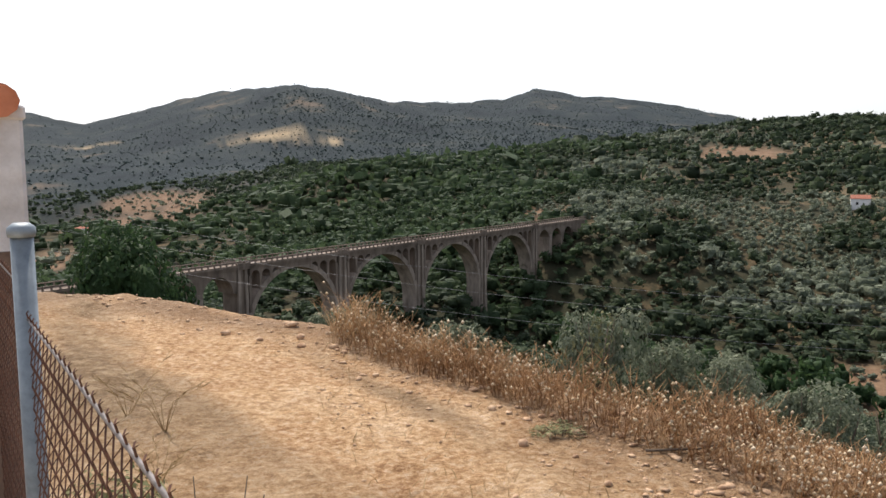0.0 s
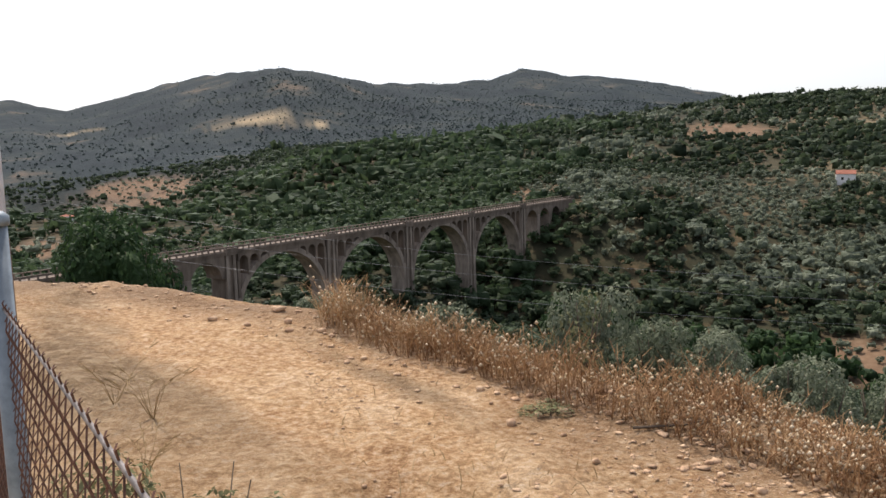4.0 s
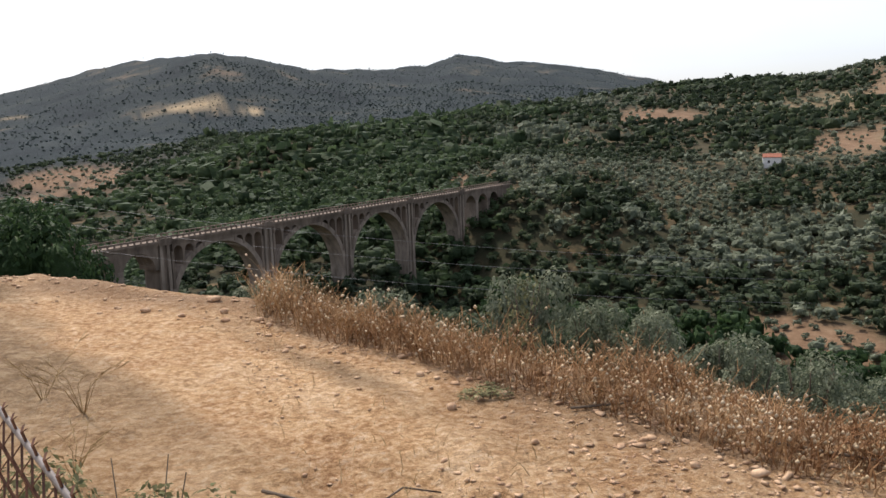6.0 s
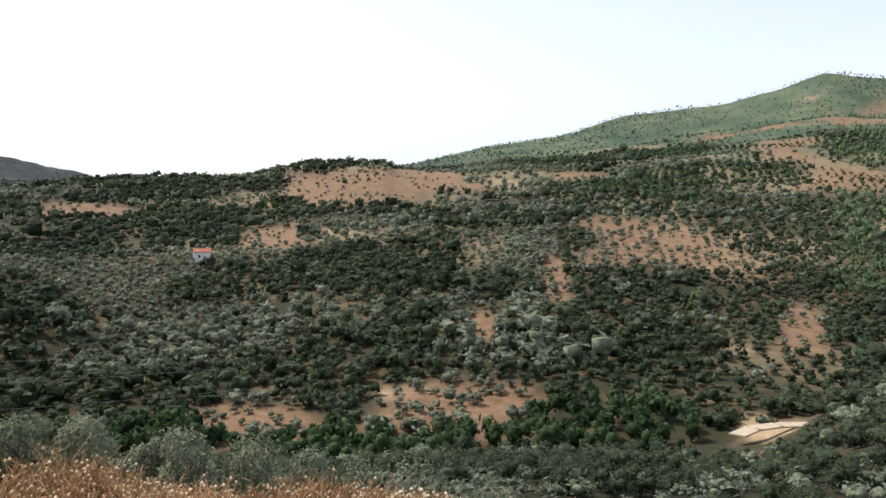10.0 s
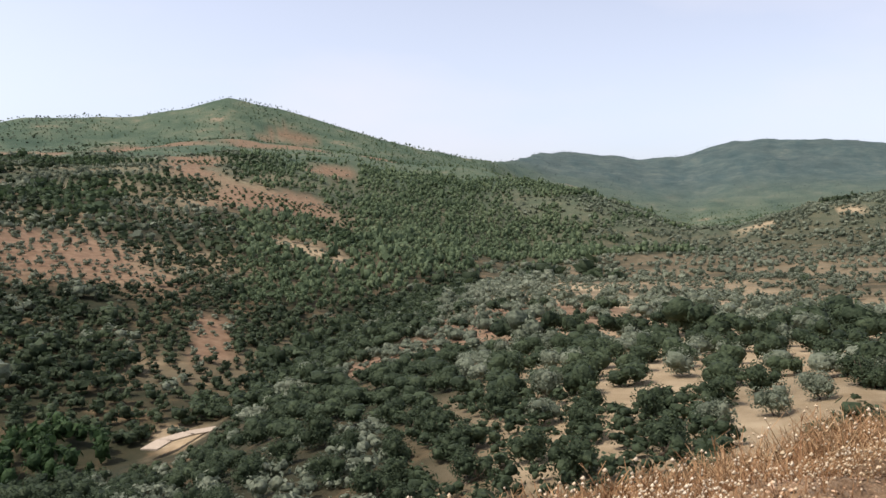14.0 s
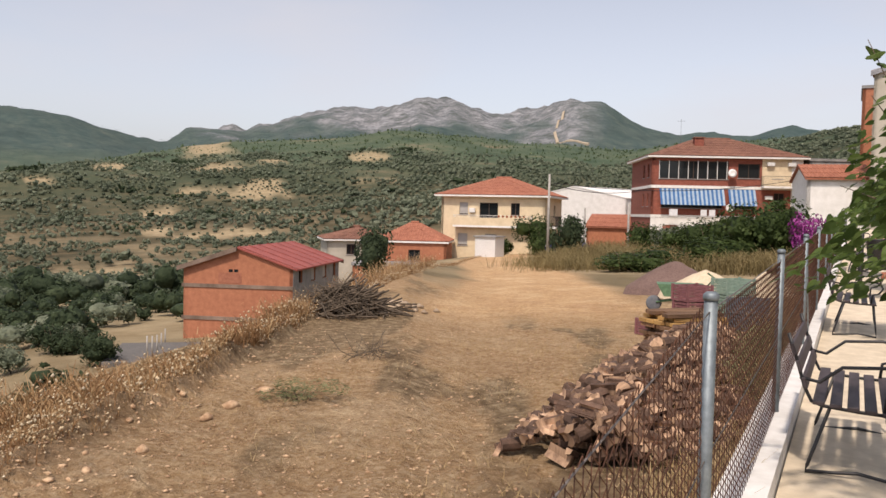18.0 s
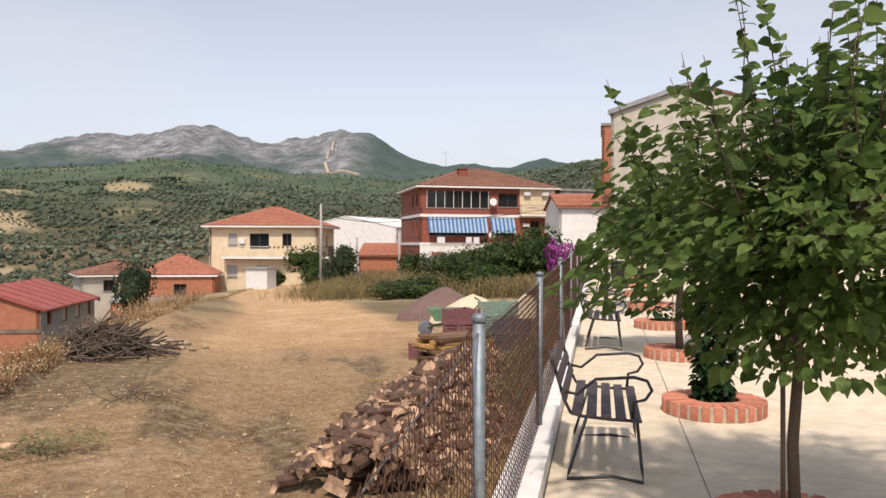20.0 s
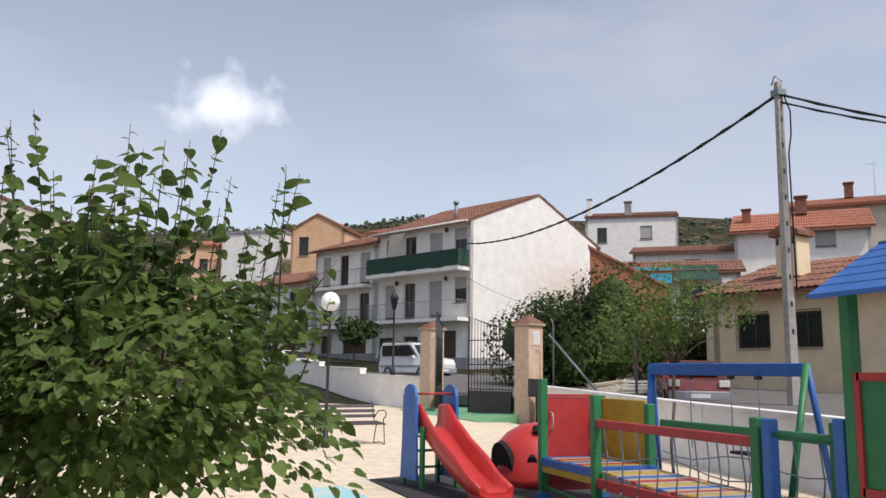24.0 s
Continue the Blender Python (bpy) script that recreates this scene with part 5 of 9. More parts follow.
for px, py, pr, ph, pz0 in ((2.3, 12.2, 0.6, 1.6, -2.05), (3.6, 13.0, 0.55, 1.2, -2.5), (4.7, 13.2, 0.6, 1.2, -2.8), (5.9, 13.0, 0.6, 1.3, -3.2), (0.2, 13.5, 0.5, 0.9, -1.9), (-1.6, 13.2, 0.5, 0.8, -1.6), (6.6, 11.4, 0.75, 1.5, -3.3), (7.6, 10.4, 0.7, 1.4, -3.5), (5.6, 11.2, 0.6, 1.2, -2.9), (8.6, 9.6, 0.8, 1.5, -3.8), (9.4, 8.4, 0.7, 1.3, -3.9), (10.0, 7.2, 0.7, 1.2, -4.0), (4.3, 11.9, 0.6, 1.2, -2.5)):
    leaf_bush("bank_shrub", px, py, pr, ph, 3000, 0.032, M_SAGE, "grey-green shrub growing below the rim of the lot", z=pz0, group="shrubs below the rim")
leaf_bush("fence_weed", -0.8, 2.6, 0.38, 0.84, 6000, 0.012, M_WEED, "grey-green weed growing against the fence", "weed", z=-0.12)
leaf_bush("fence_weed", -0.45, 2.35, 0.26, 0.52, 3000, 0.011, M_WEED, "grey-green weed growing against the fence", "weed", z=-0.12)
leaf_bush("low_weed", 0.72, 5.1, 0.17, 0.07, 600, 0.014, M_WEED, "flat grey-green weed on the dirt", "weed")
leaf_bush("low_weed", 6.3, -4.9, 0.35, 0.16, 1200, 0.02, M_WEED, "flat grey-green weed on the dirt", "weed")
leaf_bush("broom_sprig", 1.6, 8.2, 0.3, 0.9, 500, 0.02, M_WEED, "thin green broom sprig at the rim", "weed", z=-0.9)


def dead_sprig(x, y, h, n, label):
    bm = bmesh.new()
    z = gz(x, y)
    for k in range(n):
        a = rg.uniform(0, 6.28)
        l = rg.uniform(0.5, 1) * h
        p1 = (0.3 * l * math.cos(a), 0.3 * l * math.sin(a), l * 0.5)
        p2 = (0.7 * l * math.cos(a + 0.3), 0.7 * l * math.sin(a + 0.3), l * rg.uniform(0.7, 1))
        tube([(0, 0, -0.02), p1, p2], 0.003, 4, bm, taper=0.001)
        for q in range(4):
            b = a + rg.uniform(-1.4, 1.4)
            t = rg.uniform(0.3, 1)
            s = tuple(p1[i] + (p2[i] - p1[i]) * t for i in range(3))
            tube([s, (s[0] + 0.16 * h * math.cos(b), s[1] + 0.16 * h * math.sin(b), s[2] + 0.1 * h)], 0.0018, 3, bm)
    return single("dead_sprig", bm, M_STRAW2, pose(x, y, z), label, "dry weed", "dry sprigs")


for px, py, h, n in ((-1.75, 4.9, 0.45, 8), (-1.5, 4.0, 0.32, 9), (-2.1, 5.2, 0.4, 6), (0.12, 3.35, 0.16, 4)):
    dead_sprig(px, py, h, n, "leafless straw-coloured sprig standing on the lot")
for pts in ([(-0.55, 3.75), (-0.25, 3.62), (0.02, 3.6), (0.12, 3.7), (0.3, 3.68)], [(1.2, 4.75), (1.5, 4.7), (1.75, 4.72)], [(2.3, 3.9), (2.7, 3.6), (3.1, 3.5)], [(2.9, 4.0), (3.2, 3.7), (3.35, 3.75)], [(2.1, 4.05), (2.5, 3.75), (2.95, 3.3)]):
    single("fallen_twig", tube([(px, py, gz(px, py) + 0.02 + 0.03 * (k == 3)) for k, (px, py) in enumerate(pts)], 0.009, 6, taper=0.004), M_BARK, pose(0, 0, 0), "dry brown twig lying on the dirt", "twig", "twigs on the lot")

# ---- firewood heap by the fence ----
M_SPLIT = material("split_wood", (0.07, 0.035, 0.023), (0.44, 0.29, 0.185), 12, 8, 0.9, 0.3, stretch=(1, 1, 0.15), rand=0.85, loose=True)
M_LOGBARK = material("log_bark", (0.045, 0.025, 0.016), (0.11, 0.065, 0.045), 14, 8, 0.95, 0.6, rand=0.6, loose=True)


def split_log(length, rad, wedge):
    """A cleft log: bark round the back, two split faces."""
    bm = bmesh.new()
    n = 6
    pts = [(0, 0)] + [(rad * math.cos(radians(a)), rad * math.sin(radians(a))) for a in [-wedge / 2 + wedge * k / n for k in range(n + 1)]]
    pts = [(px * rg.uniform(0.9, 1.1), py * rg.uniform(0.9, 1.1)) for px, py in pts]
    prism(pts, -length / 2, length / 2, bm)
    for f in bm.faces:
        f.material_index = 0 if (abs(f.normal.y) > 0.9 or len(f.verts) > 4) else 1
    for f in bm.faces:
        c = f.calc_center_median()
        if len(f.verts) == 4 and math.hypot(c.x, c.z) < rad * 0.62:
            f.material_index = 0
    me = bpy.data.meshes.new("log")
    bm.to_mesh(me)
    bm.free()
    me.materials.append(M_SPLIT)
    me.materials.append(M_LOGBARK)
    return me


logs = [split_log(rg.uniform(0.12, 0.25), rg.uniform(0.035, 0.065), w) for w in (60, 80, 100, 130, 180, 300, 70, 120, 40, 220)]
firewood = thing("firewood_heap", pose(0, 0, 0), "heap of split firewood logs dumped along the fence", "firewood")
HEAP0, HEAP1, HEAPW = Vector((3.2, -5.2, 0)), Vector((4.7, -10.9, 0)), 0.86
heap_d = (HEAP1 - HEAP0).normalized()
heap_n = Vector((-heap_d.y, heap_d.x, 0))
rest_v, rest_f, rest_m, rest_n = [], [], [], 0
for k in range(2200):
    t, w = rg.uniform(0, 1), rg.normal(0, 0.5)
    w = max(-1, min(1, w))
    width = HEAPW * (0.6 + 0.4 * math.sin(math.pi * min(1, t * 1.4 + 0.12)) ** 0.5)
    p = HEAP0 + (HEAP1 - HEAP0) * t + heap_n * (w * width)
    hmax = 0.62 * (1 - abs(w) ** 1.6) * math.sin(math.pi * (0.12 + 0.76 * t)) ** 0.5
    me = logs[int(rg.integers(0, len(logs)))]
    top = k < 300
    lay = hmax * (rg.uniform(0.88, 1) if top else rg.uniform(0.75, 0.98) if k % 3 else rg.uniform(0.1, 0.75))
    m = pose(p.x, p.y, gz(p.x, p.y) + 0.04 + lay, rg.uniform(-40, 40), rg.uniform(0, 360), rg.uniform(0, 360))
    if top:
        part("log", me, None, firewood).matrix_local = m
        continue
    for f in me.polygons:
        rest_f.append([rest_n + i for i in f.vertices])
        rest_m.append(f.material_index)
    rest_v += [m @ v.co for v in me.vertices]
    rest_n += len(me.vertices)
me = bpy.data.meshes.new("log_pile")
me.from_pydata([v[:] for v in rest_v], [], rest_f)
me.materials.append(M_SPLIT)
me.materials.append(M_LOGBARK)
me.polygons.foreach_set("material_index", rest_m)
ob = part("log_pile", me, None, firewood, "lower logs of the heap")
ob["kind"] = "stuff"


def mound(name, x, y, rx, ry, h, mat, label, cat):
    """A tipped heap with an uneven skin."""
    n, k = 36, 10
    vs = [(0, 0, h)]
    for i in range(1, k + 1):
        q = i / k
        for j in range(n):
            a = 6.2832 * j / n
            wob = 1 + 0.12 * noise.noise((math.cos(a) * 1.5 + x, math.sin(a) * 1.5 + y, q))
            z = h * (1 - q ** 1.25) + 0.05 * noise.noise((math.cos(a) * q * 5 + x, math.sin(a) * q * 5, y)) * (1 - q) - (0.25 if i == k else 0)
            vs.append((rx * q * wob * math.cos(a), ry * q * wob * math.sin(a), z))
    bm = bmesh.new()
    bv = [bm.verts.new(v) for v in vs]
    for j in range(n):
        bm.faces.new((bv[0], bv[1 + j], bv[1 + (j + 1) % n]))
        for i in range(k - 1):
            o = 1 + i * n
            bm.faces.new((bv[o + j], bv[o + n + j], bv[o + n + (j + 1) % n], bv[o + (j + 1) % n]))
    for f in bm.faces:
        f.smooth = True
    return single(name, bm, mat, pose(x, y, gz(x, y)), label, cat)


M_GRAVELH = material("purple_brown_gravel", (0.1, 0.06, 0.05), (0.2, 0.13, 0.11), 25, 8, 0.95, 0.7)
M_SAND = material("pale_sand", (0.5, 0.4, 0.27), (0.66, 0.55, 0.4), 14, 8, 0.95, 0.25)
mound("gravel_heap", 10.7, -21.6, 1.6, 1.3, 0.9, M_GRAVELH, "heap of purple brown gravel on the lot", "gravel heap")
mound("sand_heap", 9.2, -20.3, 1.3, 1.1, 0.72, M_SAND, "heap of pale yellow sand on the lot", "sand heap")
mound("sand_heap", 7.75, -20.6, 0.75, 0.7, 0.62, M_SAND, "small heap of pale sand beside the fence", "sand heap")

M_PLANK = material("old_formwork_boards", (0.1, 0.05, 0.03), (0.32, 0.18, 0.09), 6, 8, 0.9, 0.3, stretch=(0.2, 1, 1), rand=0.4)
M_PLANKY = material("yellow_formwork_boards", (0.3, 0.17, 0.06), (0.5, 0.3, 0.1), 6, 8, 0.85, 0.2, stretch=(0.2, 1, 1), rand=0.25)
M_REDCRATE = material("dusty_red_plastic", (0.16, 0.06, 0.065), (0.28, 0.12, 0.125), 10, 5, 0.6, 0.05)
M_GREENCRATE = material("dusty_green_plastic", (0.16, 0.24, 0.19), (0.3, 0.38, 0.3), 10, 5, 0.6, 0.05)
M_GREYPLASTIC = material("grey_plastic", (0.09, 0.1, 0.12), (0.16, 0.17, 0.19), 10, 5, 0.6, 0.05)
M_WHITEPLASTIC = material("white_plastic", (0.55, 0.54, 0.53), (0.75, 0.74, 0.72), 10, 5, 0.6, 0.05)
M_GREENPAINT = material("chipped_green_paint", (0.06, 0.13, 0.07), (0.12, 0.22, 0.12), 14, 6, 0.6, 0.1)

boards = thing("board_stack", pose(5.35, -11.25, gz(5.35, -11.25), 0, 0, 62), "stack of brown and yellow formwork boards", "boards")
for k in range(9):
    y0 = 0
    for j in range(4):
        w = 0.16
        ob = part("board", block(-0.45 + rg.uniform(-0.06, 0.06), 0.5 + rg.uniform(-0.12, 0.12), -0.36 + j * 0.18, -0.36 + j * 0.18 + w, 0.04 + k * 0.062, 0.09 + k * 0.062), M_PLANKY if k in (6, 7) else M_PLANK, boards)
        ob.rotation_euler.z = rg.normal(0, 0.05)


def crate(w, d, h, mat, m, label):
    """An open slatted crate."""
    c = thing("plastic_crate", m, label, "crate", "crates on the lot")
    n = 5
    for k in range(n):
        z0 = h * k / n
        for a, b, q, e in ((-w / 2, w / 2, -d / 2, -d / 2 + 0.015), (-w / 2, w / 2, d / 2 - 0.015, d / 2), (-w / 2, -w / 2 + 0.015, -d / 2 + 0.016, d / 2 - 0.016), (w / 2 - 0.015, w / 2, -d / 2 + 0.016, d / 2 - 0.016)):
            part("slat", block(a, b, q, e, z0, z0 + h / n * 0.72), mat, c)
    for sx in (-1, 1):
        for sy in (-1, 1):
            part("corner_post", block(sx * w / 2 - 0.02, sx * w / 2 + 0.02, sy * d / 2 - 0.02, sy * d / 2 + 0.02, 0.001, h), mat, c)
    part("crate_floor", block(-w / 2 + 0.016, w / 2 - 0.016, -d / 2 + 0.016, d / 2 - 0.016, 0.002, 0.015), mat, c)
    return c


def crate_stack(x, y, rz, n, w, mat, label):
    z = gz(x, y)
    for k in range(n):
        crate(w, 0.4, 0.28, mat, pose(x + rg.normal(0, 0.01), y, z + 0.285 * k, 0, 0, rz + rg.normal(0, 2)), label)


crate_stack(6.1, -13.0, 62, 3, 0.5, M_REDCRATE, "dusty dark red plastic crate in a stack")
crate_stack(6.55, -12.6, 60, 1, 0.5, M_REDCRATE, "dusty dark red plastic crate in a stack")
crate_stack(5.95, -14.3, 65, 3, 0.6, M_GREENCRATE, "faded green plastic crate in a stack")
crate_stack(5.5, -13.9, 70, 2, 0.55, M_GREYPLASTIC, "dark grey plastic crate in a stack")
pal = thing("plastic_pallet", pose(4.98, -10.62, gz(4.98, -10.62) + 0.02, 12, 0, 32), "white plastic pallet leaning on the boards", "pallet")
part("top_bar", block(-0.35, 0.35, -0.02, 0.02, 0.28, 0.34), M_WHITEPLASTIC, pal)
for k in range(6):
    part("slat", block(-0.33 + k * 0.12, -0.26 + k * 0.12, -0.02, 0.02, 0.0, 0.28), M_WHITEPLASTIC, pal)
for k in range(6):
    s = thing("loose_plank", pose(4.85 + 0.1 * k, -9.75 - 0.12 * k, gz(5, -10) + 0.2, 0, -16, 112 + 5 * k), "long weathered plank lying across the firewood", "plank", "loose planks")
    part("plank_body", block(-0.8, 0.8, -0.06, 0.06, -0.015, 0.015, 0.004), M_PLANK, s)
cart = thing("wheelbarrow", pose(8.1, -16.6, gz(8.1, -16.6), 0, 0, 30), "old green wheelbarrow parked by the crates", "wheelbarrow")
part("tray", prism([(-0.35, 0.35), (0.35, 0.35), (0.5, 0.62), (-0.5, 0.62)], -0.3, 0.3), M_GREENPAINT, cart)
part("frame", tube([(-0.75, -0.22, 0.75), (-0.4, -0.22, 0.36), (0.5, -0.05, 0.2), (0.5, 0.05, 0.2), (-0.4, 0.22, 0.36), (-0.75, 0.22, 0.75), (-0.6, 0.2, 0.85), (-0.6, -0.2, 0.85)], 0.02, 7, closed=True), M_GREENPAINT, cart)
part("wheel", moved(lathe([(0.03, -0.03), (0.14, -0.035), (0.17, -0.02), (0.17, 0.02), (0.14, 0.035), (0.03, 0.03)], 16), pose(0.55, 0, 0.17, 90, 0, 0)), M_GREYPLASTIC, cart)
for e in (-0.2, 0.2):
    part("leg", tube([(-0.25, e, 0.36), (-0.3, e, 0.0)], 0.018, 6), M_GREENPAINT, cart)

# pruned branches and rubble by the track
def brush(x, y, w, h, n, label):
    bm = bmesh.new()
    for k in range(n):
        a, q = rg.uniform(0, 3.14), rg.normal(0, 0.4, 2)
        l = rg.uniform(0.4, 1.1) * w * 0.5
        zz = max(0.04, h * (1 - min(1, math.hypot(*q))) * rg.uniform(0.4, 1.0))
        px, py = q[0] * w * 0.5, q[1] * w * 0.5
        b = rg.normal(0, 0.15)
        tube([(px - l * math.cos(a) / 2, py - l * math.sin(a) / 2, max(0.02, zz - b)), (px, py, zz + 0.05), (px + l * math.cos(a) / 2, py + l * math.sin(a) / 2, max(0.02, zz + b))], min(0.02, h * 0.03), 4, bm, taper=0.004)
    return single("brush_heap", bm, M_BARK, pose(x, y, gz(x, y)), label, "branches")


brush(11.7, -10.0, 1.9, 0.6, 520, "heap of dry pruned branches at the rim of the lot")
brush(7.6, -7.0, 0.8, 0.15, 30, "few dry branches dumped on the rim")
for k in range(26):
    px, py = 12.0 + rg.normal(0, 0.3), -11.7 + rg.normal(0, 0.35)
    s = rg.uniform(0.05, 0.13)
    v = _iv * rg.uniform(0.7, 1.15, (len(_iv), 1)) * (1.2, 0.9, 0.7) * s
    ob = new("rubble_lump", smooth_mesh("rubble_lump", v, _if, M_STONE, False))
    ob.matrix_world = pose(px, py, gz(px, py) + s * 0.4, rg.uniform(0, 40), 0, rg.uniform(0, 360))
    tagged(ob, "lump of pale broken rubble by the track", "rubble", "rubble by the track")

# dry weeds along the lot side of the fence
n = 5200
s, off = rg.uniform(-1.2, 30, n), rg.uniform(0.12, 0.75, n)
x, y = 1.26 + 0.267 * s + 0.964 * off, -2.91 - 0.964 * s + 0.267 * off
h = rg.uniform(0.15, 0.75, n) * np.clip(0.7 + fbm(x * 0.8, y * 0.8, 3, 8.0), 0.2, 1.3) * np.interp(s, (-1.2, 0, 2, 30), (0.3, 0.5, 1, 1))
blades("fence_side_weeds", x, y, ground_z(x, y) - 0.03, h, 0.004, M_STRAW2, "dry straw-coloured weeds growing along the wire fence", "dry weeds", 0.8, rg, 4)
for s, o, hh in ((5.5, 0.5, 0.5), (7.0, 0.55, 0.6), (8.6, 0.5, 0.55)):
    x0, y0 = 1.26 + 0.267 * s + 0.964 * o, -2.91 - 0.964 * s + 0.267 * o
    leaf_bush("fence_weed", x0, y0, 0.4, hh, 1500, 0.02, M_WEED, "grey-green weed growing against the fence", "weed")

# ---- the plaza ----
def pz(x, y):
    """The height of the paving, which rises gently."""
    return 0.02 * (0.1736 * x - 0.985 * y)


TILT = Matrix(((1, 0, 0, 0), (0, 1, 0, 0), (0.003472, -0.0197, 1, 0), (0, 0, 0, 1)))


def slab(points, top, bottom, mat, name, parent):
    """A paving slab with its top on the plaza's slope."""
    bm = bmesh.new()
    a = [bm.verts.new((x, y, pz(x, y) + top)) for x, y in points]
    b = [bm.verts.new((x, y, pz(x, y) + bottom)) for x, y in points]
    n = len(points)
    bm.faces.new(a)
    bm.faces.new(b[::-1])
    for i in range(n):
        bm.faces.new((a[i], b[i], b[(i + 1) % n], a[(i + 1) % n]))
    bmesh.ops.recalc_face_normals(bm, faces=bm.faces[:])
    return part(name, bm, mat, parent)


def fence_pt(s, off):
    """A place s metres along the fence from the near post and off metres into the plaza."""
    return (1.26 + 0.267 * s - 0.964 * off, -2.91 - 0.964 * s - 0.267 * off)


M_KERB = material("white_painted_kerb", (0.6, 0.58, 0.55), (0.78, 0.77, 0.75), 4, 7, 0.85, 0.1)
M_GRIME = material("stained_concrete", (0.3, 0.24, 0.17), (0.45, 0.37, 0.27), 3, 8, 0.9, 0.1)
plaza = thing("pavement", pose(0, 0, 0), "pale beige concrete paving of the plaza", "paving", kind="structure")
J = 0.008
slab([fence_pt(-2.4, 0.13), fence_pt(52, 0.13), fence_pt(52, 1.12 - J), fence_pt(-2.6, 1.12 - J)], 0, -0.15, M_PLAZA, "slab", plaza)
edges = [-2.6, 9.6, 21.5, 33, 52]
for s0, s1 in zip(edges, edges[1:]):
    a, b = fence_pt(s0 + J, 1.12), fence_pt(s1, 1.12)
    west = lambda y: -9.6 if y > -20 else (-10.6 if y > -26 else -10.6 + (-26 - y) * 0.5)
    for w0, w1 in ((0.0, 0.5), (0.5, 1.0)):
        pa = (a[0] + (west(a[1]) - a[0]) * w0 - (J if w0 else 0), a[1] - 0.27 * 6 * w0)
        pb = (b[0] + (west(b[1]) - b[0]) * w0 - (J if w0 else 0), b[1] - 0.27 * 6 * w0)
        pc = (b[0] + (west(b[1]) - b[0]) * w1, b[1] - 0.27 * 6 * w1)
        pd = (a[0] + (west(a[1]) - a[0]) * w1, a[1] - 0.27 * 6 * w1)
        slab([pa, pb, pc, pd], 0, -0.15, M_PLAZA, "slab", plaza)
slab([(0.6, -0.5), (-0.4, -0.75), (-9.6, -1.9), (-9.6, 9), (-6, 9), (-1.9, 3.0), (-1.2, 1.8)], -0.002, -0.15, M_PLAZA, "slab", plaza)
kerb = thing("kerb_wall", pose(0, 0, 0), "low white painted kerb under the fence", "kerb", kind="structure")
for s0 in [-2.4] + [0.7 + 3 * k for k in range(17)]:
    s1 = 0.7 if s0 < 0 else s0 + 3 - 0.006
    slab([fence_pt(s0, -0.13), fence_pt(s1, -0.13), fence_pt(s1, 0.12), fence_pt(s0, 0.12)], 0.13, -0.35, M_KERB, "kerb_stone", kerb)

# benches of bent bar and slats
M_BLACKMETAL = material("black_painted_steel", (0.012, 0.012, 0.014), (0.03, 0.03, 0.034), 20, 4, 0.45, 0.05)
M_SLAT = material("dark_painted_slats", (0.035, 0.026, 0.03), (0.085, 0.066, 0.072), 9, 6, 0.6, 0.1, stretch=(0.3, 1, 1))


def park_bench(m, label, length=1.25):
    """x along the bench, y from the back to the front."""
    b = thing("park_bench", m, label, "bench", "benches on the plaza")
    for k, (y, z, rx) in enumerate([(-0.02 + 0.093 * q, 0.44 - 0.008 * q, 0) for q in range(5)]):
        part("seat_slat", moved(block(0, length, -0.033, 0.033, -0.012, 0.012, 0.004), pose(0, y, z)), M_SLAT, b)
    for q in range(3):
        part("back_slat", moved(block(0, length, -0.033, 0.033, -0.011, 0.011, 0.004), pose(0, -0.1 - 0.035 * q, 0.55 + 0.1 * q, 108, 0, 0)), M_SLAT, b)
    for x in (0.04, length - 0.04):
        part("seat_frame", tube([(x, -0.2, 0.84), (x, -0.16, 0.72), (x, -0.1, 0.52), (x, -0.06, 0.44), (x, 0.0, 0.42), (x, 0.2, 0.405), (x, 0.39, 0.4)], 0.011, 7), M_BLACKMETAL, b)
        part("leg_frame", tube([(x, 0.36, 0.4), (x, 0.39, 0.1), (x, 0.4, 0.012), (x, 0.2, 0.04), (x, 0.08, 0.025), (x, -0.08, 0.012), (x, -0.07, 0.05), (x, 0.04, 0.41)], 0.011, 7), M_BLACKMETAL, b)
        part("armrest", tube([(x, -0.13, 0.58), (x, -0.02, 0.56), (x, 0.1, 0.66), (x, 0.34, 0.68), (x, 0.42, 0.66), (x, 0.45, 0.6), (x, 0.41, 0.54), (x, 0.34, 0.52), (x, 0.33, 0.42)], 0.011, 7), M_BLACKMETAL, b)
    return b


FENCE_ANG = math.degrees(math.atan2(-0.964, 0.267))
bench_places = [(2.15, 0.33), (7.85, 0.33), (18.0, 0.4), (25.0, 0.4)]
b0 = None
for s, off in bench_places:
    x, y = fence_pt(s, off)
    m = pose(x, y, pz(x, y), 0, 0, FENCE_ANG) @ Matrix.Diagonal((1, -1, 1, 1))
    park_bench(m, "black steel park bench with slatted seat facing the planters")
x, y = -4.85, -16.45
park_bench(pose(x, y, pz(x, y), 0, 0, 12), "dark slatted park bench standing by the lamp", 1.6)
x, y = -3.2, -20.2
park_bench(pose(x, y, pz(x, y), 0, 0, 12), "dark slatted park bench standing in the open plaza", 1.6)

# litter bin
x, y = fence_pt(12.4, 0.55)
bin_ = thing("litter_bin", pose(x, y, pz(x, y), 0, 0, FENCE_ANG), "black litter bin on a post by the kerb", "bin")
part("bin_post", tube([(0, 0, 0), (0, 0, 1.15)], 0.04, 10), M_BLACKMETAL, bin_)
part("base_flange", lathe([(0.09, 0.0), (0.09, 0.02), (0.05, 0.04)], 12), M_BLACKMETAL, bin_)
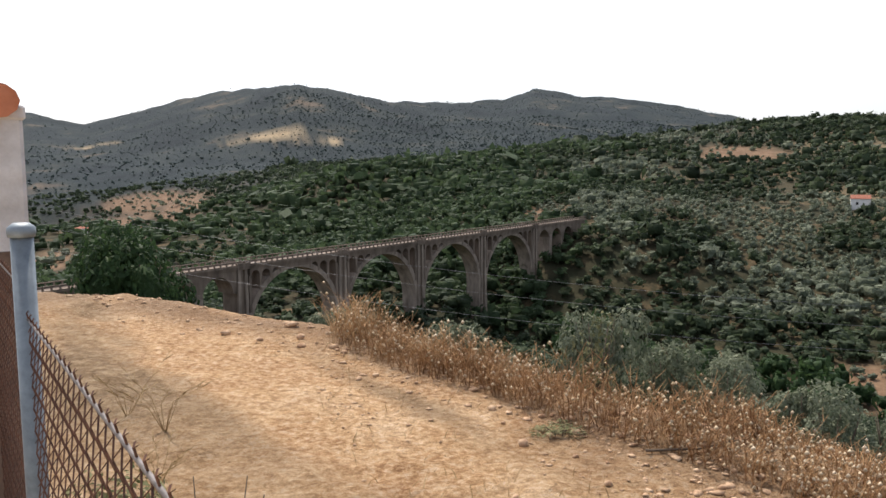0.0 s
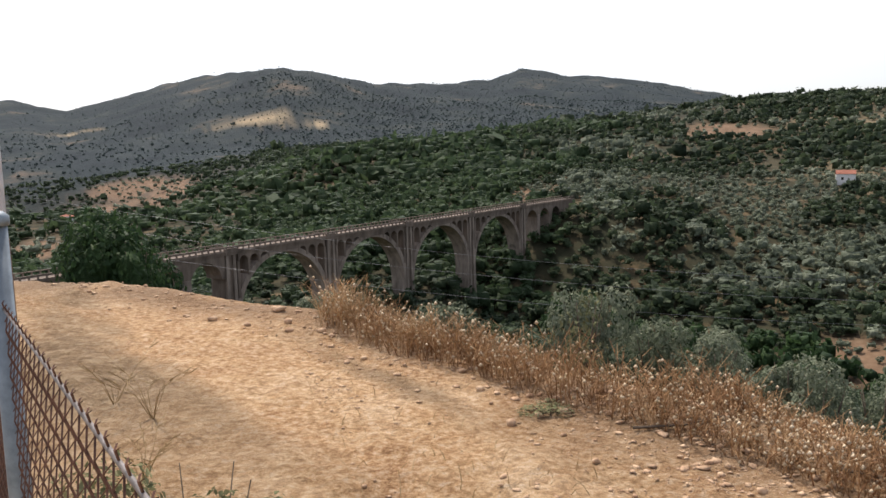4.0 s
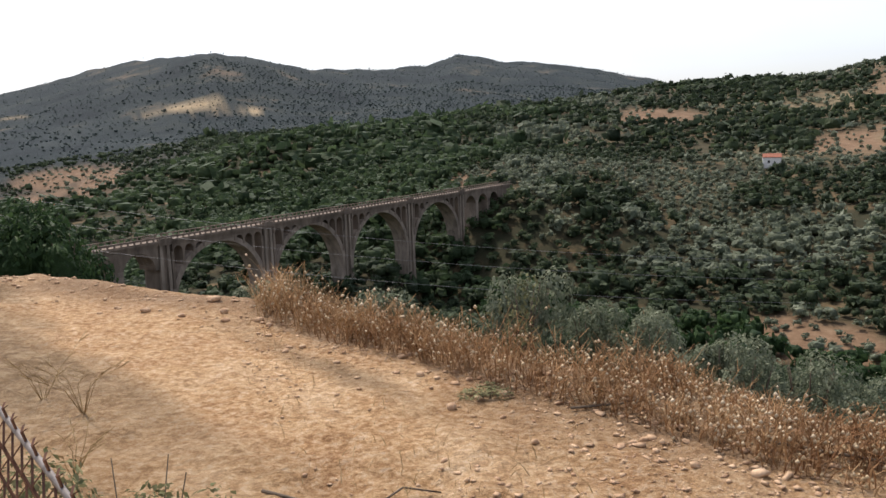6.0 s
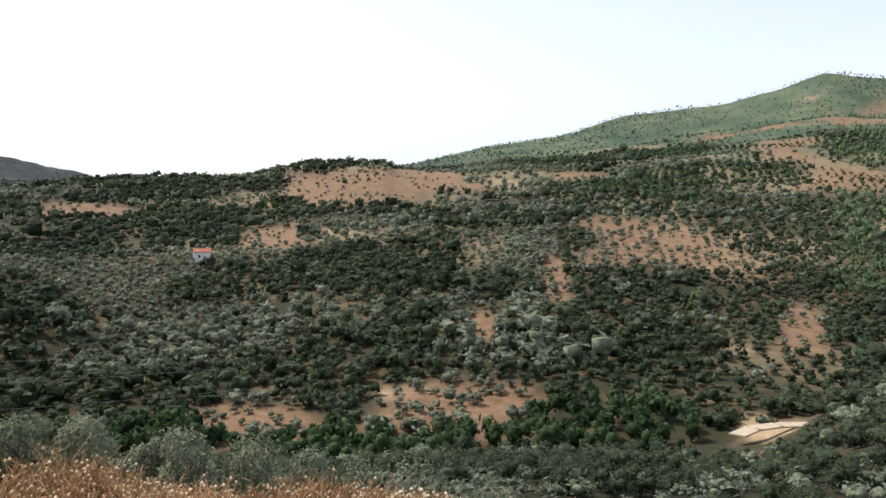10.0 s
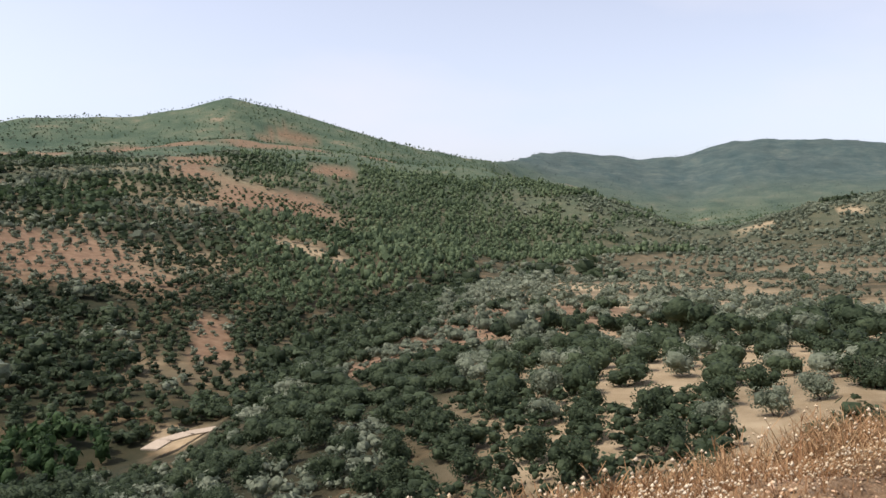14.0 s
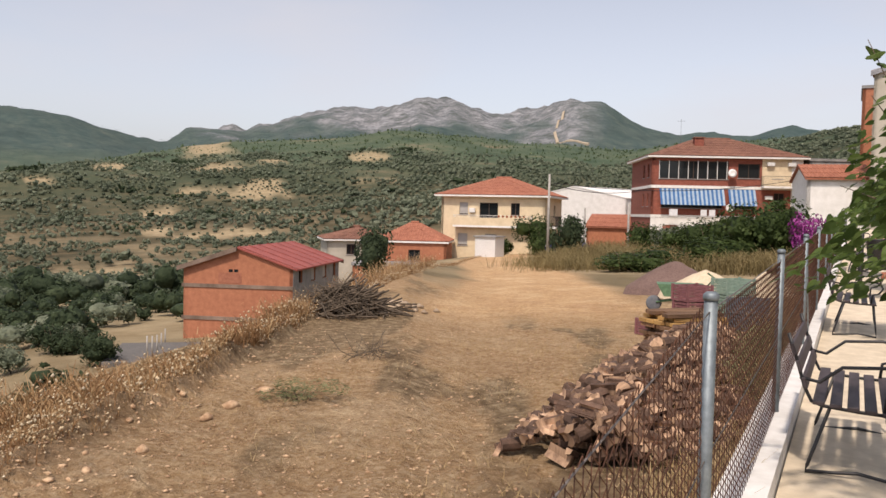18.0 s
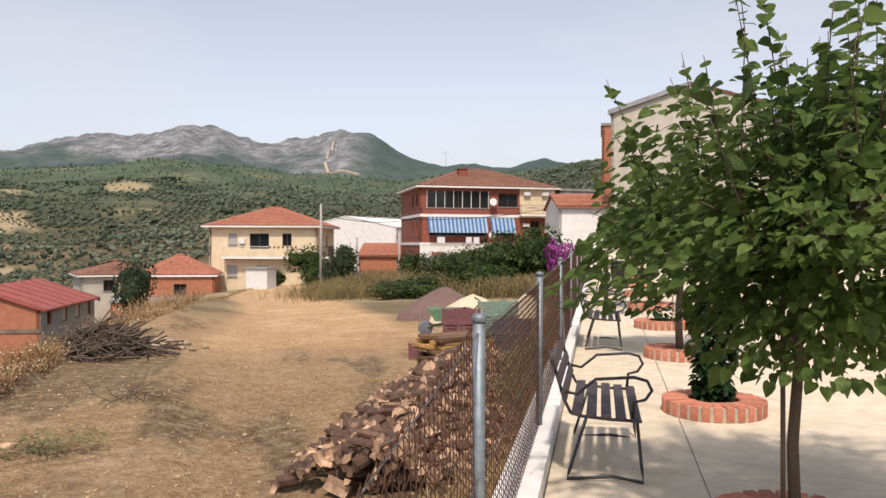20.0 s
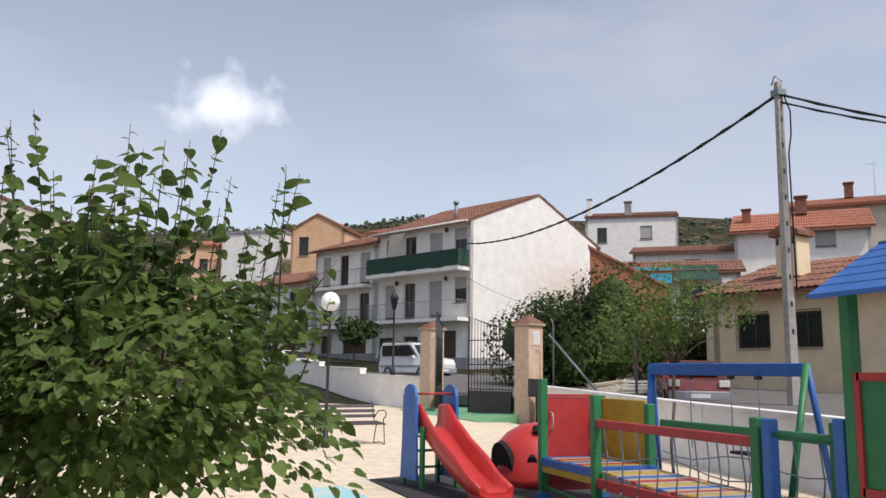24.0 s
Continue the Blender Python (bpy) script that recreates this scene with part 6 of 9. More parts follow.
part("bucket", moved(lathe([(0.15, 0.0), (0.19, 0.5), (0.2, 0.52), (0.17, 0.52), (0.14, 0.05)], 14), pose(0.02, -0.26, 0.5)), M_BLACKMETAL, bin_)
part("bracket", tube([(0, 0, 0.45), (0.0, -0.12, 0.5), (0, -0.2, 0.62)], 0.015, 6), M_BLACKMETAL, bin_)

# brick planter rings
M_BRICK = material("red_planter_brick", (0.4, 0.13, 0.075), (0.58, 0.24, 0.15), 16, 7, 0.9, 0.25, rand=0.22)
M_MORTAR = material("pale_mortar", (0.38, 0.32, 0.25), (0.52, 0.46, 0.38), 16, 6, 0.95, 0.3)
M_SOIL = material("dark_planter_soil", (0.07, 0.035, 0.02), (0.17, 0.09, 0.05), 12, 8, 0.95, 0.6)
M_MULB = leafy("mulberry_leaves", [(0.045, 0.072, 0.02), (0.1, 0.155, 0.04), (0.18, 0.245, 0.075)], 0.42, 0.48, 1.2)
_bk = block(0.215, 0.445, -0.035, 0.035, 0.0, 0.125, 0.006)
me_brick = bpy.data.meshes.new("brick")
_bk.to_mesh(me_brick)
_bk.free()
me_brick.materials.append(M_BRICK)


def planter(x, y):
    p = thing("brick_planter", pose(x, y, pz(x, y)), "round planter ring of red bricks set in the paving", "planter", "brick planters along the fence")
    bm = bmesh.new()
    n = 40
    prof = [(0.225, -0.02), (0.225, 0.112), (0.438, 0.112), (0.438, -0.02)]
    rings = [[bm.verts.new((r * math.cos(6.2832 * k / n), r * math.sin(6.2832 * k / n), z)) for k in range(n)] for r, z in prof]
    for a, b in zip(rings, rings[1:]):
        for k in range(n):
            bm.faces.new((a[k], a[(k + 1) % n], b[(k + 1) % n], b[k]))
    part("mortar_ring", bm, M_MORTAR, p)
    part("soil", lathe([(0.23, 0.0), (0.22, 0.05), (0.1, 0.065), (0.01, 0.07)], 20), M_SOIL, p)
    for k in range(28):
        ob = part("brick", me_brick, None, p)
        ob.rotation_euler.z = 6.2832 * k / 28
        ob.location.z = float(rg.normal(0, 0.002))
    return p


RINGS = [(0.22, -4.66)] + [(1.04 + 0.83 * k, -7.52 - 2.98 * k) for k in range(11)]
for x, y in RINGS:
    planter(x, y)


def heart_leaf():
    """A pointed heart-shaped leaf 1 long, folded along its rib: vertices and triangles."""
    half = [(0.0, 0.0), (0.2, -0.08), (0.4, 0.08), (0.42, 0.35), (0.27, 0.68), (0.0, 1.0)]
    v = [(0, 0.02, 0), (0, 0.35, -0.03), (0, 0.7, -0.06), (0, 1.0, -0.16)]
    right = [(x, y, 0.12 * x - 0.12 * y * y) for x, y in half[1:5]]
    left = [(-x, y, z) for x, y, z in right]
    v += right + left
    f = [(0, 4, 5), (0, 5, 1), (1, 5, 6), (1, 6, 2), (2, 6, 7), (2, 7, 3), (0, 9, 8), (0, 1, 9), (1, 10, 9), (1, 2, 10), (2, 11, 10), (2, 3, 11)]
    return np.array(v, float), np.array(f)


def leaf_mesh(name, p, d, size, mat, droop=0.4):
    """Many heart leaves at points p, hanging outwards along d."""
    lv, lf = heart_leaf()
    n = len(p)
    y = d + rg.normal(0, 0.35, (n, 3)) - (0, 0, droop)
    y /= np.linalg.norm(y, axis=1)[:, None]
    up = rg.normal(0, 0.45, (n, 3)) + (0, 0, 1)
    x = np.cross(y, up)
    x /= np.linalg.norm(x, axis=1)[:, None] + 1e-6
    z = np.cross(x, y)
    s = size * rg.uniform(0.55, 1.25, n)
    V = p[:, None] + s[:, None, None] * (lv[None, :, 0, None] * x[:, None] + lv[None, :, 1, None] * y[:, None] + lv[None, :, 2, None] * z[:, None])
    F = (lf[None] + (np.arange(n) * len(lv))[:, None, None]).reshape(-1, 3)
    return smooth_mesh(name, V.reshape(-1, 3), F, mat, True)


def mulberry(x, y, z, rad, base_h, top_h, leaves, shoots, leaf, label, shift=(0, 0), trunk_r=0.045):
    """A pollarded mulberry: a bare trunk, a broad drooping crown and upright shoots with leaves in two ranks."""
    t = thing("mulberry_tree", pose(x, y, z), label, "tree", "mulberry trees on the plaza")
    mid = (base_h + top_h) / 2
    bm = bmesh.new()
    fork = 1.35 if base_h < 1 else base_h + 0.1
    tube([(0.0, 0.0, -0.05), (0.02, 0.01, 0.5), (-0.01, 0.03, 0.95), (0.03, 0.0, fork)], trunk_r, 10, bm, taper=trunk_r * 0.72)
    part("trunk", bm, M_BARK, t)
    bm = bmesh.new()
    ends = []
    for k in range(26):
        a, el = rg.uniform(0, 6.283), rg.uniform(-0.25, 1.2)
        l = rad * rg.uniform(0.5, 0.95)
        e = Vector((l * math.cos(a) * math.cos(el) + shift[0], l * math.sin(a) * math.cos(el) + shift[1], fork + 0.25 + l * math.sin(el) * 0.8))
        s = Vector((0.03, 0, fork - 0.05))
        tube([s, s.lerp(e, 0.5) + Vector((0, 0, 0.12)), e], 0.014, 5, bm, taper=0.004)
        ends.append(e)
    part("limb_frame", bm, M_BARK, t)
    # crown: leaves in clusters round branch ends, thinner towards the edge
    n = leaves
    d = rg.normal(0, 1, (n, 3))
    d /= np.linalg.norm(d, axis=1)[:, None]
    q = rg.uniform(0.25, 1.0, n) ** 0.6
    wob = 1 + 0.28 * np.sin(3.1 * np.arctan2(d[:, 1], d[:, 0]) + 1.3) * (1 - np.abs(d[:, 2])) + 0.18 * np.sin(7 * d[:, 2] + 4 * d[:, 0])
    p = d * (q * wob)[:, None] * (rad, rad, (top_h - base_h) * 0.35) + (shift[0], shift[1], mid - 0.33)
    p[:, 2] -= 0.12 * (np.hypot(p[:, 0], p[:, 1]) / rad) ** 2
    part("crown", leaf_mesh("crown", p, d * (1, 1, 0.3), leaf, M_MULB), None, t)
    ps, ds = [], []
    for k in range(shoots):
        a, r = rg.uniform(0, 6.283), rad * rg.uniform(0.05, 0.95)
        sx, sy = r * math.cos(a) + shift[0], r * math.sin(a) + shift[1]
        h0 = mid - 0.25 + 0.2 * rg.uniform(-1, 1)
        h1 = top_h + rg.uniform(-0.8, 0.1) - 0.75 * (r / rad) ** 2 - 0.3 * (sx - shift[0]) / rad
        ex, ey = sx + 0.5 * r / rad * math.cos(a) * rg.uniform(0.4, 1.1) + rg.normal(0, 0.08), sy + 0.5 * r / rad * math.sin(a) * rg.uniform(0.4, 1.1) + rg.normal(0, 0.08)
        shoot = bmesh.new()
        tube([(sx, sy, h0), ((sx + ex) / 2, (sy + ey) / 2, (h0 + h1) / 2), (ex, ey, h1)], 0.006, 5, shoot, taper=0.002)
        part("shoot", shoot, M_BARK, t, "thin upright shoot")
        m = int((h1 - h0) / 0.048)
        for j in range(m):
            u = j / m
            b = a + 1.57 + (3.14 if j % 2 else 0) + rg.normal(0, 0.25)
            ps.append((sx + (ex - sx) * u, sy + (ey - sy) * u, h0 + (h1 - h0) * u))
            ds.append((math.cos(b), math.sin(b), 0.35))
    part("shoot_leaves", leaf_mesh("shoot_leaves", np.array(ps), np.array(ds), leaf * 1.35, M_MULB, 0.5), None, t)
    return t


tx, ty = RINGS[0]
tree = mulberry(tx, ty, pz(tx, ty), 1.22, 0.92, 3.0, 8200, 60, 0.069, "leafy green mulberry with upright shoots in a brick planter", (-0.25, 0.0), 0.034)
part("stake", tube([(0.06, 0.06, 0), (0.07, 0.05, 1.4)], 0.014, 6), M_BARK, tree)
for k, s in ((2, 0.95), (4, 0.9), (5, 0.8), (7, 0.9), (9, 0.9)):
    x, y = RINGS[k]
    mulberry(x, y, pz(x, y) + 0.03, 1.05 * s, 1.3, 2.75 * s + 0.2, 2400, 14, 0.1, "leafy green mulberry in a brick planter along the fence", trunk_r=0.05)
M_IVY = leafy("dark_glossy_leaves", [(0.008, 0.02, 0.008), (0.018, 0.045, 0.015), (0.04, 0.08, 0.03)], 0.35, 0.2, 3.0)
for k, h, n in ((1, 1.35, 900), (3, 0.3, 90), (6, 0.5, 150), (8, 0.4, 100)):
    x, y = RINGS[k]
    t = thing("planter_shrub", pose(x, y, pz(x, y) + 0.05), "dark leafy young shrub in a brick planter", "shrub", "shrubs in the planters")
    u = rg.uniform(0, 1, n)
    a = rg.uniform(0, 6.283, n)
    r = 0.05 + 0.17 * rg.uniform(0, 1, n) * (0.5 + u * (1.4 - u))
    p = np.stack([r * np.cos(a), r * np.sin(a), u * h], 1)
    part("foliage", leaf_mesh("foliage", p, np.stack([np.cos(a), np.sin(a), 0 * a], 1), 0.085, M_IVY, 0.7), None, t)
    part("stem", tube([(0, 0, -0.06), (0.01, 0.0, h * 0.9)], 0.012, 6), M_BARK, t)

# globe lamp and lantern lamp
M_GLOBE = bpy.data.materials.new("opal_globe")
M_GLOBE.use_nodes = True
M_GLOBE.node_tree.nodes["Principled BSDF"].inputs["Base Color"].default_value = (0.85, 0.86, 0.86, 1)
M_GLOBE.node_tree.nodes["Principled BSDF"].inputs["Roughness"].default_value = 0.25
x, y = -3.62, -15.75
lamp = thing("street_lamp", pose(x, y, pz(x, y)), "black lamp post with a white opal globe", "street lamp")
part("lamp_post", lathe([(0.09, 0), (0.09, 0.08), (0.055, 0.12), (0.05, 0.7), (0.032, 0.75), (0.03, 2.55), (0.05, 2.58), (0.05, 2.64)], 12), M_BLACKMETAL, lamp)
part("globe", moved(lathe([(0.02, -0.195), (0.1, -0.17), (0.165, -0.1), (0.195, 0), (0.165, 0.1), (0.1, 0.17), (0.02, 0.195)], 20), pose(0, 0, 2.82)), M_GLOBE, lamp, "white opal globe")
x, y = -11.3, -37.0
lan = thing("street_lamp", pose(x, y, 1.4), "old black street lantern on an iron post", "street lamp")
part("lamp_post", lathe([(0.12, 0), (0.12, 0.5), (0.06, 0.6), (0.045, 3.3), (0.08, 3.4)], 12), M_BLACKMETAL, lan)
part("lantern", lathe([(0.1, 3.4), (0.2, 3.9), (0.22, 3.95), (0.06, 4.2), (0.02, 4.35)], 6), M_BLACKMETAL, lan)

# ---- the village ----
M_WINDOW = bpy.data.materials.new("window_glass")
M_WINDOW.use_nodes = True
_w = M_WINDOW.node_tree.nodes["Principled BSDF"]
_w.inputs["Base Color"].default_value, _w.inputs["Roughness"].default_value = (0.015, 0.018, 0.02, 1), 0.08
M_FRAMEBROWN = material("brown_window_frame", (0.05, 0.03, 0.02), (0.1, 0.06, 0.04), 9, 4, 0.5, 0.05)
M_FRAMEWHITE = material("white_window_frame", (0.6, 0.6, 0.58), (0.75, 0.74, 0.72), 9, 4, 0.5, 0.05)
M_BLIND = material("grey_roller_blind", (0.3, 0.29, 0.28), (0.45, 0.43, 0.41), 3, 3, 0.7, 0.05, stretch=(1, 1, 20))
M_BEIGE = material("beige_render", (0.42, 0.38, 0.31), (0.56, 0.51, 0.43), 0.8, 8, 0.9, 0.05, coarse=0.6)
M_PEACH = material("peach_render", (0.6, 0.36, 0.2), (0.72, 0.47, 0.29), 1.2, 6, 0.88, 0.05)
M_SHEDROOF = material("red_sheet_roof", (0.24, 0.055, 0.042), (0.36, 0.09, 0.068), 1.5, 5, 0.6, 0.05)
M_CEMENT = material("grey_cement_render", (0.2, 0.2, 0.2), (0.33, 0.32, 0.31), 1.5, 7, 0.9, 0.1)
M_DARKBRICK = material("dark_red_brick", (0.2, 0.06, 0.04), (0.32, 0.1, 0.065), 3, 6, 0.85, 0.15)
M_PLINTH = material("grey_plinth", (0.22, 0.22, 0.24), (0.34, 0.34, 0.36), 2, 6, 0.85, 0.05)
M_OLDTILE = material("weathered_roof_tiles", (0.13, 0.055, 0.036), (0.26, 0.122, 0.08), 2.5, 8, 0.9, 0.3)
M_IRON = material("black_iron", (0.012, 0.012, 0.013), (0.03, 0.03, 0.03), 12, 4, 0.5, 0.05)
M_GREENNET = material("dark_green_netting", (0.008, 0.035, 0.025), (0.02, 0.07, 0.05), 5, 5, 0.85, 0.1)
M_BLUECLOTH = material("blue_awning_cloth", (0.03, 0.1, 0.25), (0.05, 0.16, 0.36), 4, 4, 0.85, 0.05)
M_TEALCLOTH = material("teal_awning_cloth", (0.01, 0.13, 0.2), (0.02, 0.2, 0.3), 4, 4, 0.85, 0.05)
M_PALECLOTH = material("pale_blue_cloth", (0.25, 0.33, 0.43), (0.36, 0.45, 0.55), 4, 4, 0.85, 0.05)
M_WHITECLOTH = material("white_cloth", (0.6, 0.6, 0.62), (0.75, 0.75, 0.77), 4, 4, 0.85, 0.05)
M_GREENDOOR = material("dark_green_door", (0.01, 0.035, 0.02), (0.02, 0.06, 0.035), 5, 5, 0.5, 0.05)
M_GREYRAIL = material("grey_railing", (0.2, 0.2, 0.21), (0.32, 0.32, 0.33), 9, 3, 0.5, 0.05, 0.3)


def wall_holes(w, h, holes, thick=0.25, z0=0.0):
    """A wall in the x-z plane, front at y 0, with rectangular openings (x0, x1, z0, z1) cut through."""
    bm = bmesh.new()
    xs = sorted({0.0, w, *[v for o in holes for v in o[:2]]})
    zs = sorted({z0, h, *[v for o in holes for v in o[2:4]]})
    solid = lambda i, k: 0 <= i < len(xs) - 1 and 0 <= k < len(zs) - 1 and not any(o[0] - 1e-6 <= (xs[i] + xs[i + 1]) / 2 <= o[1] + 1e-6 and o[2] - 1e-6 <= (zs[k] + zs[k + 1]) / 2 <= o[3] + 1e-6 for o in holes)
    def quad(*p):
        bm.faces.new([bm.verts.new(q) for q in p])
    for i in range(len(xs) - 1):
        for k in range(len(zs) - 1):
            if not solid(i, k):
                continue
            x0, x1, a, b, t = xs[i], xs[i + 1], zs[k], zs[k + 1], thick
            quad((x0, 0, a), (x1, 0, a), (x1, 0, b), (x0, 0, b))
            quad((x1, t, a), (x0, t, a), (x0, t, b), (x1, t, b))
            if not solid(i - 1, k):
                quad((x0, t, a), (x0, 0, a), (x0, 0, b), (x0, t, b))
            if not solid(i + 1, k):
                quad((x1, 0, a), (x1, t, a), (x1, t, b), (x1, 0, b))
            if not solid(i, k - 1):
                quad((x0, t, a), (x1, t, a), (x1, 0, a), (x0, 0, a))
            if not solid(i, k + 1):
                quad((x0, 0, b), (x1, 0, b), (x1, t, b), (x0, t, b))
    bmesh.ops.remove_doubles(bm, verts=bm.verts[:], dist=1e-5)
    return bm


def window_unit(parent, x0, x1, z0, z1, kind, frame_mat, m):
    """A window or door set back in its opening: a frame, panes, and a blind, grille or panel by kind."""
    w = part("door" if "door" in kind else "window", wall_holes(x1 - x0, z1 - z0, [(0.06, (x1 - x0) / 2 - 0.03, 0.06, z1 - z0 - 0.06), ((x1 - x0) / 2 + 0.03, x1 - x0 - 0.06, 0.06, z1 - z0 - 0.06)], 0.06), frame_mat, parent)
    w.matrix_local = m @ Matrix.Translation((x0, 0.12, z0))
    if "solid" in kind:
        part("leaf", block(0.03, x1 - x0 - 0.03, 0.02, 0.05, 0.03, z1 - z0 - 0.03), M_GREENDOOR if "green" in kind else M_FRAMEBROWN, w)
    else:
        part("pane", block(0.05, x1 - x0 - 0.05, 0.03, 0.04, 0.05, z1 - z0 - 0.05), M_WINDOW, w)
    if "blind" in kind:
        drop = 0.45 if "half" in kind else 0.92
        part("blind", block(0.02, x1 - x0 - 0.02, -0.03, -0.005, (z1 - z0) * (1 - drop), z1 - z0 - 0.01), M_BLIND, w)
    if "grille" in kind:
        g = part("grille", bmesh.new(), M_IRON, w)
        bm = bmesh.new()
        n = max(4, int((x1 - x0) / 0.12))
        for k in range(n + 1):
            xx = (x1 - x0) * k / n
            tube([(xx, -0.2, -0.08), (xx, -0.2, z1 - z0 + 0.08)], 0.008, 5, bm)
        for zz in (-0.05, (z1 - z0) * 0.33, (z1 - z0) * 0.66, z1 - z0 + 0.05):
            tube([(0, -0.2, zz), (x1 - x0, -0.2, zz)], 0.01, 5, bm)
        bm.to_mesh(g.data)
        bm.free()
    else:
        part("sill", block(-0.06, x1 - x0 + 0.06, -0.18, 0.0, -0.07, -0.004), M_CEMENT, w)
    return w


def tiled_slope(x0, x1, run, rise, cut0=0.0, cut1=0.0, pitch=0.24):
    """Roof tiles as rounded rows up a slope from y 0 to run; cut: how much narrower it gets at the top on each side."""
    bm = bmesh.new()
    n = max(3, int((x1 - x0) / pitch))
    L = math.hypot(run, rise)
    ny, nz = -rise / L, run / L
    for k in range(n):
        xa = x0 + (x1 - x0) * k / n
        xb = xa + (x1 - x0) / n
        xm = (xa + xb) / 2
        t = 1.0
        if cut0 and xm - x0 < cut0:
            t = max(0.03, (xm - x0) / cut0)
        if cut1 and x1 - xm < cut1:
            t = min(t, max(0.03, (x1 - xm) / cut1))
        bump = 0.055
        rows = max(1, int(L * t / 0.9))
        for j in range(rows):
            u0, u1 = t * j / rows, t * (j + 1) / rows
            p = []
            for u, lift in ((u0, 0.03), (u1, 0.0)):
                p.append([(x, run * u + ny * (b + lift), rise * u + nz * (b + lift)) for x, b in ((xa, 0.01), (xa + (xb - xa) * 0.3, bump), (xa + (xb - xa) * 0.62, bump), (xb, 0.01))])
            v = [[bm.verts.new(q) for q in r] for r in p]
            for i in range(3):
                bm.faces.new((v[0][i], v[0][i + 1], v[1][i + 1], v[1][i]))
            bm.faces.new((v[0][3], v[0][2], v[0][1], v[0][0]))
    return bm


def balcony(parent, m, x0, x1, z, depth, style, h=1.0):
    """A slab on the wall's face with a railing."""
    b = part("balcony", block(x0, x1, -depth, 0.0, z - 0.2, z), M_WHITE, parent)
    b.matrix_local = m
    bm = bmesh.new()
    runs = [((x0 + 0.04, -depth + 0.04), (x1 - 0.04, -depth + 0.04)), ((x0 + 0.04, -depth + 0.04), (x0 + 0.04, -0.02)), ((x1 - 0.04, -depth + 0.04), (x1 - 0.04, -0.02))]
    mat = {"iron": M_IRON, "grey": M_GREYRAIL, "net": M_IRON, "white": M_WHITE}[style]
    for (ax, ay), (bx, by) in runs:
        for zz in (z + 0.08, z + h):
            tube([(ax, ay, zz), (bx, by, zz)], 0.018, 5, bm)
        n = max(2, int(math.hypot(bx - ax, by - ay) / 0.13))
        for k in range(n + 1):
            t = k / n
            xx, yy = ax + (bx - ax) * t, ay + (by - ay) * t
            tube([(xx, yy, z), (xx, yy, z + h)], 0.009, 4, bm)
    part("railing", bm, mat, b)
    if style == "net":
        part("netting", block(x0 + 0.01, x1 - 0.01, -depth, -depth + 0.02, z + 0.05, z + h - 0.02), M_GREENNET, b, "dark green wind netting")
        part("netting", block(x1 - 0.02, x1, -depth, -0.05, z + 0.05, z + h - 0.02), M_GREENNET, b)
    if style == "white":
        part("front_wall", block(x0, x1, -depth, -depth + 0.1, z, z + h * 0.75), M_CREAM, b)
    return b


def frame_of(a, b, z):
    """A building's frame: x from a to b on the plan, y away from the viewer."""
    d = Vector((b[0] - a[0], b[1] - a[1]))
    return Matrix.Translation((a[0], a[1], z)) @ Matrix.Rotation(math.atan2(d.y, d.x), 4, "Z"), d.length


